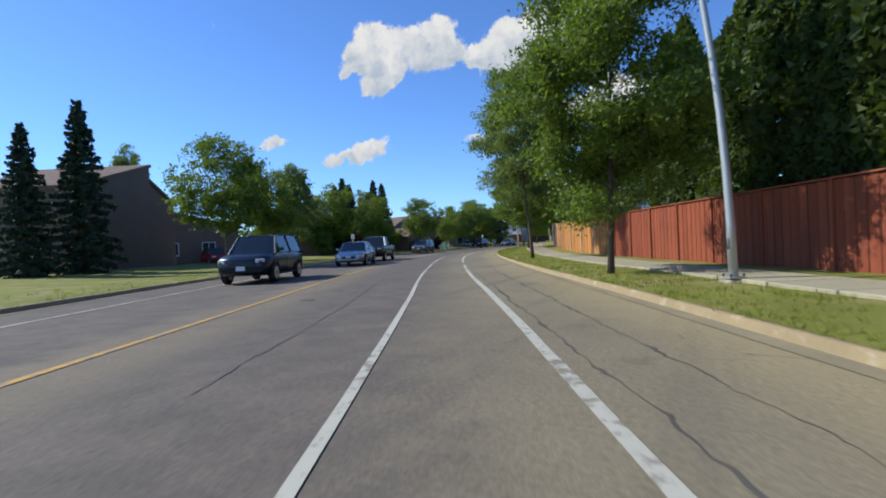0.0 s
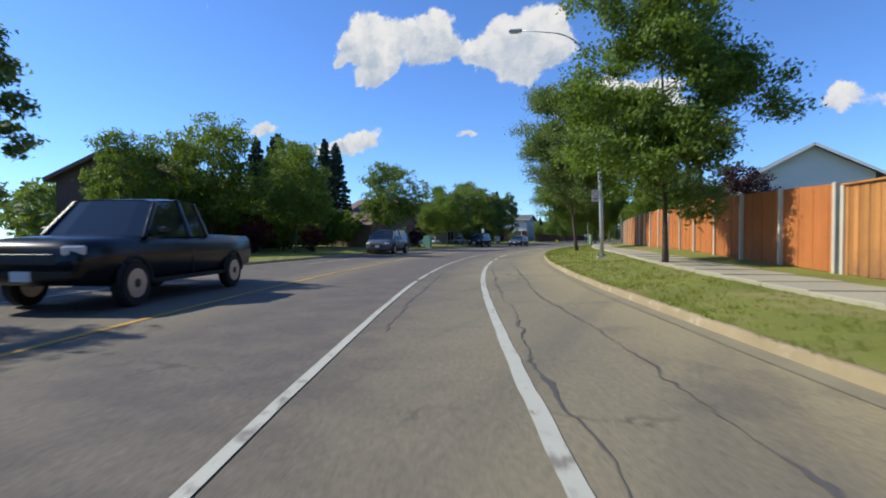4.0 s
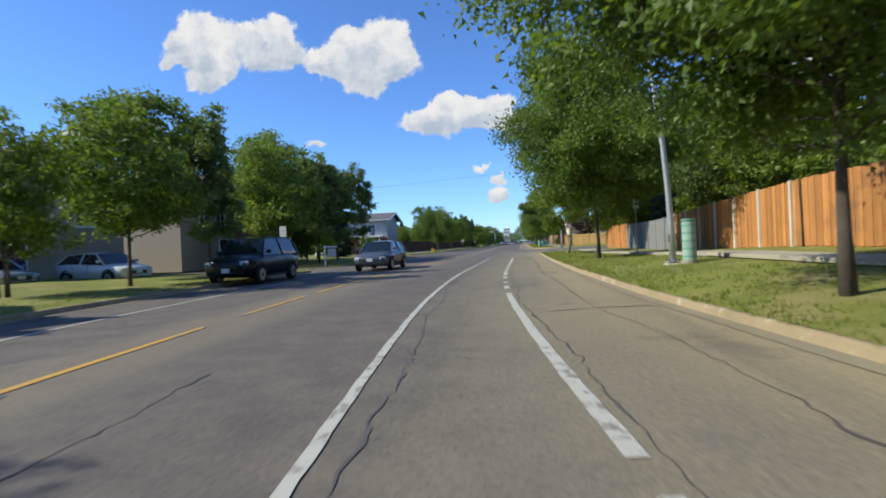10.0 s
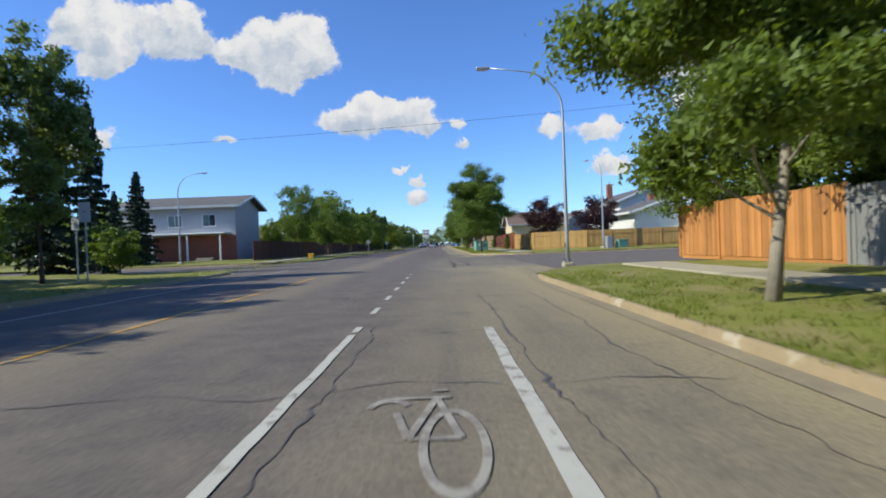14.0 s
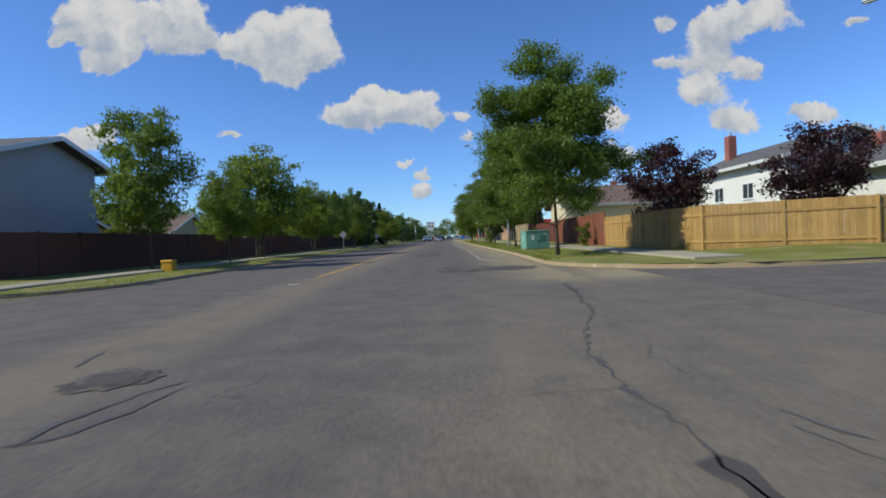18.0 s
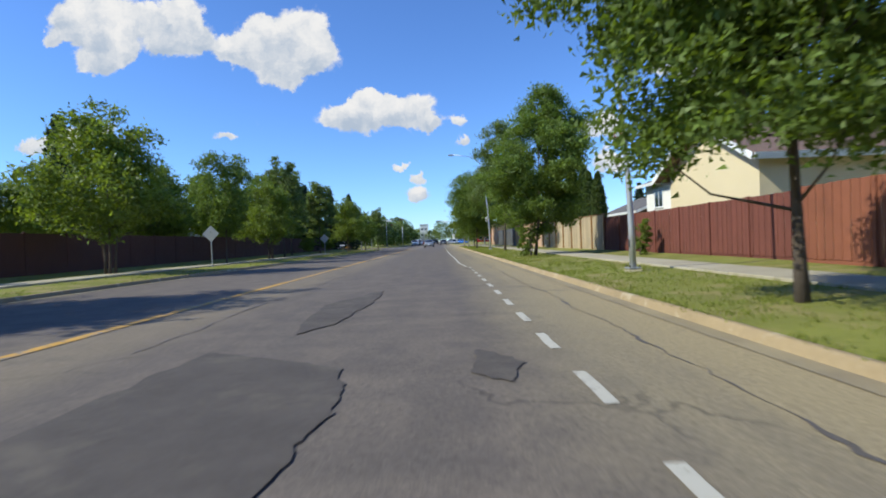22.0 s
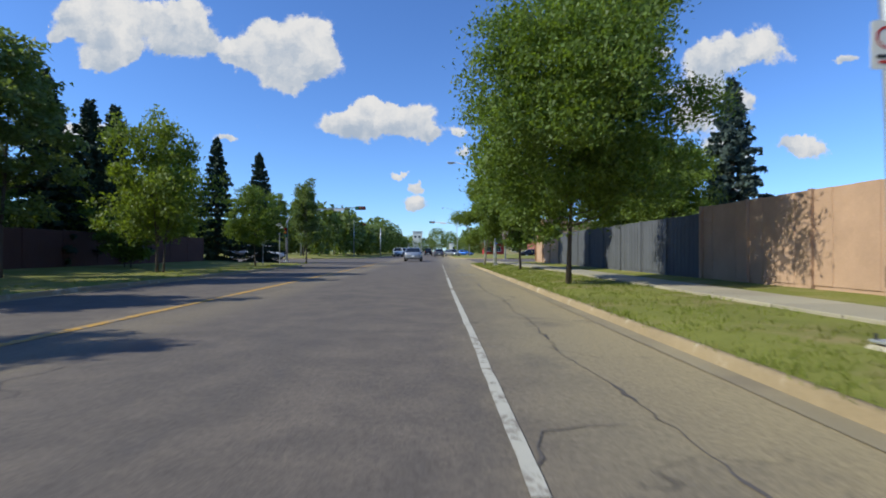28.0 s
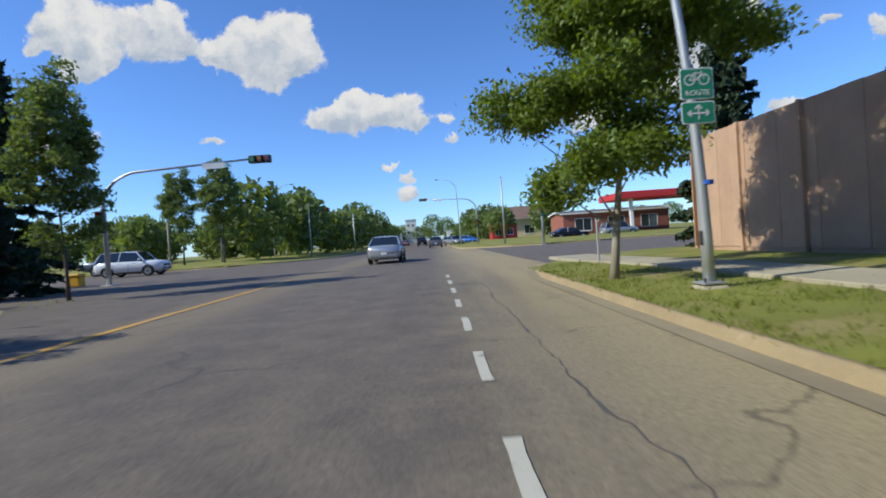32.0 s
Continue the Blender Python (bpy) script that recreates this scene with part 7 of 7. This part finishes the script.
def vehicle(kind, mat, at, turn, label, lights=False):
    """A car with its nose towards -y before its turn."""
    length, height, low, high, wheel_r = SHAPES[kind]
    car = thing("pickup_truck" if kind == "pickup" else "car", (*at, 0.004), turn, label, "pickup truck" if kind == "pickup" else "car", "cars")
    rows = []
    for t, w, z0, z1 in low:
        y = (t - 0.5) * length
        m = z0 + (z1 - z0) * 0.55
        half = [(w * 0.80, z0), (w * 0.95, z0 + 0.07), (w, m), (w * 0.985, m + (z1 - m) * 0.6), (w * 0.90, z1), (w * 0.45, z1 + 0.035)]
        rows.append([(x, y, z) for x, z in half] + [(-x, y, z) for x, z in reversed(half)])
    n = len(rows[0])
    verts = [v for r in rows for v in r]
    faces = [(k * n + j, k * n + (j + 1) % n, (k + 1) * n + (j + 1) % n, (k + 1) * n + j) for k in range(len(rows) - 1) for j in range(n)]
    faces += [tuple(range(n))[::-1], tuple(range((len(rows) - 1) * n, len(rows) * n))]
    put("body", mesh_of("body", verts, faces, mat, True), car)
    # glasshouse and the roof over it
    wide = low[4][1]
    rows = []
    for t, z in high:
        y = (t - 0.5) * length
        base = float(np.interp(t, [s[0] for s in low], [s[3] for s in low])) - 0.02
        lean = (z - base) / (height - base)
        w0, w1 = wide * 0.93, wide * (0.93 - 0.20 * lean)
        rows.append([(w0, y, base), (w1, y, max(z, base + 0.01) - 0.03), (w1 * 0.6, y, max(z, base + 0.01)), (-w1 * 0.6, y, max(z, base + 0.01)), (-w1, y, max(z, base + 0.01) - 0.03), (-w0, y, base)])
    verts = [v for r in rows for v in r]
    faces = [(k * 6 + j, k * 6 + j + 1, k * 6 + 7 + j, k * 6 + 6 + j) for k in range(len(rows) - 1) for j in range(5)]
    put("glasshouse", mesh_of("glasshouse", verts, faces, CAR_GLASS), car, label="dark tinted windows")
    cover, pillar = [], []
    for k in range(1, len(rows) - 1):
        cover.append([Vector(p) + Vector((0, 0, 0.018)) for p in rows[k][1:5]])
    verts = [v for r in cover for v in r] + [v - Vector((0, 0, 0.05)) for r in cover for v in r]
    m = 4 * len(cover)
    faces = [(k * 4 + j, k * 4 + j + 1, k * 4 + 5 + j, k * 4 + 4 + j) for k in range(len(cover) - 1) for j in range(3)]
    faces += [(k * 4 + s, k * 4 + 4 + s, m + k * 4 + 4 + s, m + k * 4 + s) for k in range(len(cover) - 1) for s in (0, 3)]
    put("roof", mesh_of("roof", verts, faces, mat), car)
    for s in (0, 1):
        for k, (a, b) in enumerate(((0, 1), (1, 1), (2, 2), (3, 4))):
            lo_, hi_ = Vector(rows[a][0 if not s else 5]), Vector(rows[b][1 if not s else 4])
            if a == b:
                lo_ = Vector((rows[a][0 if not s else 5][0], rows[a][0][1] + (0.1 if a == 2 else 0.45), rows[a][0][2]))
            if a == 3:
                lo_, hi_ = Vector(rows[4][0 if not s else 5]), Vector(rows[3][1 if not s else 4])
            if a == b == 1:
                continue
            put("pillar", mesh_of("pillar", *tube([lo_, hi_], [0.045, 0.04], 6), mat), car)
    for sx in (-1, 1):
        for t in (0.19, 0.80):
            wheel = new("wheel")
            wheel.parent = car
            wheel.matrix_basis = pose(sx * (wide - 0.09), (t - 0.5) * length, wheel_r)
            part("tyre", disc(wheel_r, 0.21, (0, 0, 0), "X", 24, bevel=0.03), RUBBER, wheel)
            part("rim", disc(wheel_r * 0.66, 0.225, (0, 0, 0), "X", 20, bevel=0.012), CHROME, wheel)
            part("hub", disc(wheel_r * 0.2, 0.24, (0, 0, 0), "X", 10), DARK_STEEL, wheel)
            arch = []
            for k in range(13):
                a = math.pi * k / 12
                arch.append((sx * (wide - 0.012), (t - 0.5) * length + (wheel_r + 0.045) * math.cos(a), wheel_r + (wheel_r + 0.045) * math.sin(a)))
            put("wheel_arch", mesh_of("wheel_arch", *tube(arch, [0.035] * 13, 6), RUBBER), car, label="black wheel arch")
        nose, tail = low[1], low[-2]
        front, back = (low[0][0] - 0.5) * length, 0.5 * length
        part("headlight", box(0.30, 0.16, 0.15, bevel=0.03), LAMP_LENS, car, at=(sx * (nose[1] - 0.20), front + 0.09, nose[3] - 0.20), turn=sx * 24)
        part("tail_light", box(0.20, 0.10, 0.24 if kind != "sedan" else 0.15, bevel=0.02), TAIL_LENS, car, at=(sx * (tail[1] - 0.16), back - 0.09, tail[3] - 0.30))
        part("mirror", box(0.18, 0.10, 0.13, bevel=0.03), mat, car, at=(sx * (wide + 0.06), (0.30 - 0.5) * length, float(low[4][3]) + 0.03))
        for t in (0.40, 0.62) if kind != "pickup" else (0.42,):
            part("door_handle", box(0.02, 0.16, 0.025, bevel=0.005), mat, car, at=(sx * (wide - 0.01), (t - 0.5) * length, low[4][3] - 0.14))
            part("door_seam", box(0.008, 0.012, 0.55), BLACK_INK, car, at=(sx * (wide - 0.004), (t - 0.42) * length - 0.0, 0.36))
        part("sill", box(0.03, length * 0.45, 0.08, bevel=0.01), RUBBER, car, at=(sx * (wide - 0.02), 0, low[4][2]))
    part("grille", box(low[0][1] * 1.2, 0.05, 0.17, bevel=0.02), DARK_STEEL, car, at=(0, -0.5 * length + 0.005, low[0][3] - 0.20), label="dark grille")
    part("front_bumper", box(low[0][1] * 1.9, 0.12, 0.16, bevel=0.04), mat if kind != "suv" else RUBBER, car, at=(0, -0.5 * length + 0.05, low[0][2] - 0.02))
    part("rear_bumper", box(low[-1][1] * 1.9, 0.12, 0.18, bevel=0.04), mat, car, at=(0, 0.5 * length - 0.05, low[-1][2]))
    for yy in (-0.5 * length - 0.015, 0.5 * length + 0.015):
        part("number_plate", box(0.30, 0.012, 0.15), SIGN_WHITE, car, at=(0, yy, 0.48), label="blank number plate")
    if kind in ("suv", "van"):
        for sx in (-1, 1):
            put("roof_rail", mesh_of("roof_rail", *tube([(sx * 0.6, (0.42 - 0.5) * length, height + 0.02), (sx * 0.6, (0.85 - 0.5) * length, height + 0.0)], [0.02, 0.02], 6), DARK_STEEL), car)
    return car


NAVY = paint("dark_navy_paint", (0.012, 0.022, 0.038))
SILVER = paint("silver_paint", (0.42, 0.44, 0.46), 0.6)
WHITE_CAR = paint("white_paint", (0.72, 0.73, 0.74), 0.05)
BLACK_CAR = paint("black_paint", (0.010, 0.010, 0.012))
GREY_CAR = paint("grey_paint", (0.13, 0.14, 0.16), 0.5)
BLUE_CAR = paint("blue_paint", (0.03, 0.16, 0.55), 0.3)
RED_CAR = paint("red_car_paint", (0.35, 0.02, 0.02), 0.2)


def facing(y):
    """The turn of an oncoming car on the road at y."""
    return heading(y)


vehicle("suv", NAVY, on(-76.3, -6.0)[:2], facing(-76), "dark navy sport utility car driving towards the bicycle lane")
vehicle("sedan", SILVER, on(-64.8, -5.0)[:2], facing(-65), "silver saloon car in the oncoming lane")
vehicle("pickup", BLACK_CAR, on(-58.5, -5.0)[:2], facing(-58), "black pickup truck in the oncoming lane")
vehicle("van", GREY_CAR, on(-34.0, -6.95)[:2], facing(-34), "dark grey people carrier parked at the kerb in shade")
vehicle("suv", BLACK_CAR, on(-6.0, -7.9)[:2], facing(-10), "black sport utility car parked at the kerb in shade")
vehicle("hatch", GREY_CAR, on(1.2, -4.9)[:2], facing(1), "dark blue-grey hatchback in the oncoming lane")
vehicle("sedan", SILVER, (2.6, 162.6), 180, "silver saloon car waiting ahead at the crossing")
vehicle("hatch", GREY_CAR, (5.6, 205.0), 180, "grey hatchback across the crossing")
vehicle("suv", WHITE_CAR, (-15.6, 169.6), 92, "white crossover car on the crossing street")
vehicle("pickup", GREY_CAR, (-20.5, 176.5), 92, "dark grey pickup truck on the crossing street")
for kind, mat, x, y, turn, label in (("suv", WHITE_CAR, -2.2, 205.0, 0, "white car queueing beyond the crossing"), ("van", GREY_CAR, -2.0, 214.0, 0, "grey van queueing beyond the crossing"), ("pickup", WHITE_CAR, -1.8, 224.0, 0, "white truck queueing beyond the crossing"), ("suv", BLACK_CAR, 3.2, 232.0, 180, "dark car far along the road"), ("hatch", SILVER, 8.5, 214.0, 30, "silver hatchback turning beyond the crossing"), ("sedan", BLUE_CAR, 11.5, 226.0, 60, "blue car in the forecourt"), ("sedan", BLACK_CAR, 22.0, 196.0, 95, "dark car on the crossing street"), ("suv", SILVER, 28.5, 197.0, 95, "silver car on the crossing street"), ("sedan", WHITE_CAR, -14.0, 12.6, 95, "white car parked by the townhouses"), ("hatch", WHITE_CAR, -13.4, -3.4, 80, "white car parked in front of the townhouses"), ("sedan", SILVER, -16.8, -6.0, 80, "pale car parked in front of the townhouses"), ("suv", RED_CAR, -13.5, -56.5, 70, "dark red car parked between the townhouses"), ("sedan", WHITE_CAR, -24.0, 52.5, 98, "white car parked on the corner driveway"), ("suv", WHITE_CAR, 2.5, 300.0, 180, "white car far along the road"), ("sedan", RED_CAR, -1.6, 262.0, 0, "red car far along the road")):
    vehicle(kind, mat, (x, y), turn, label)
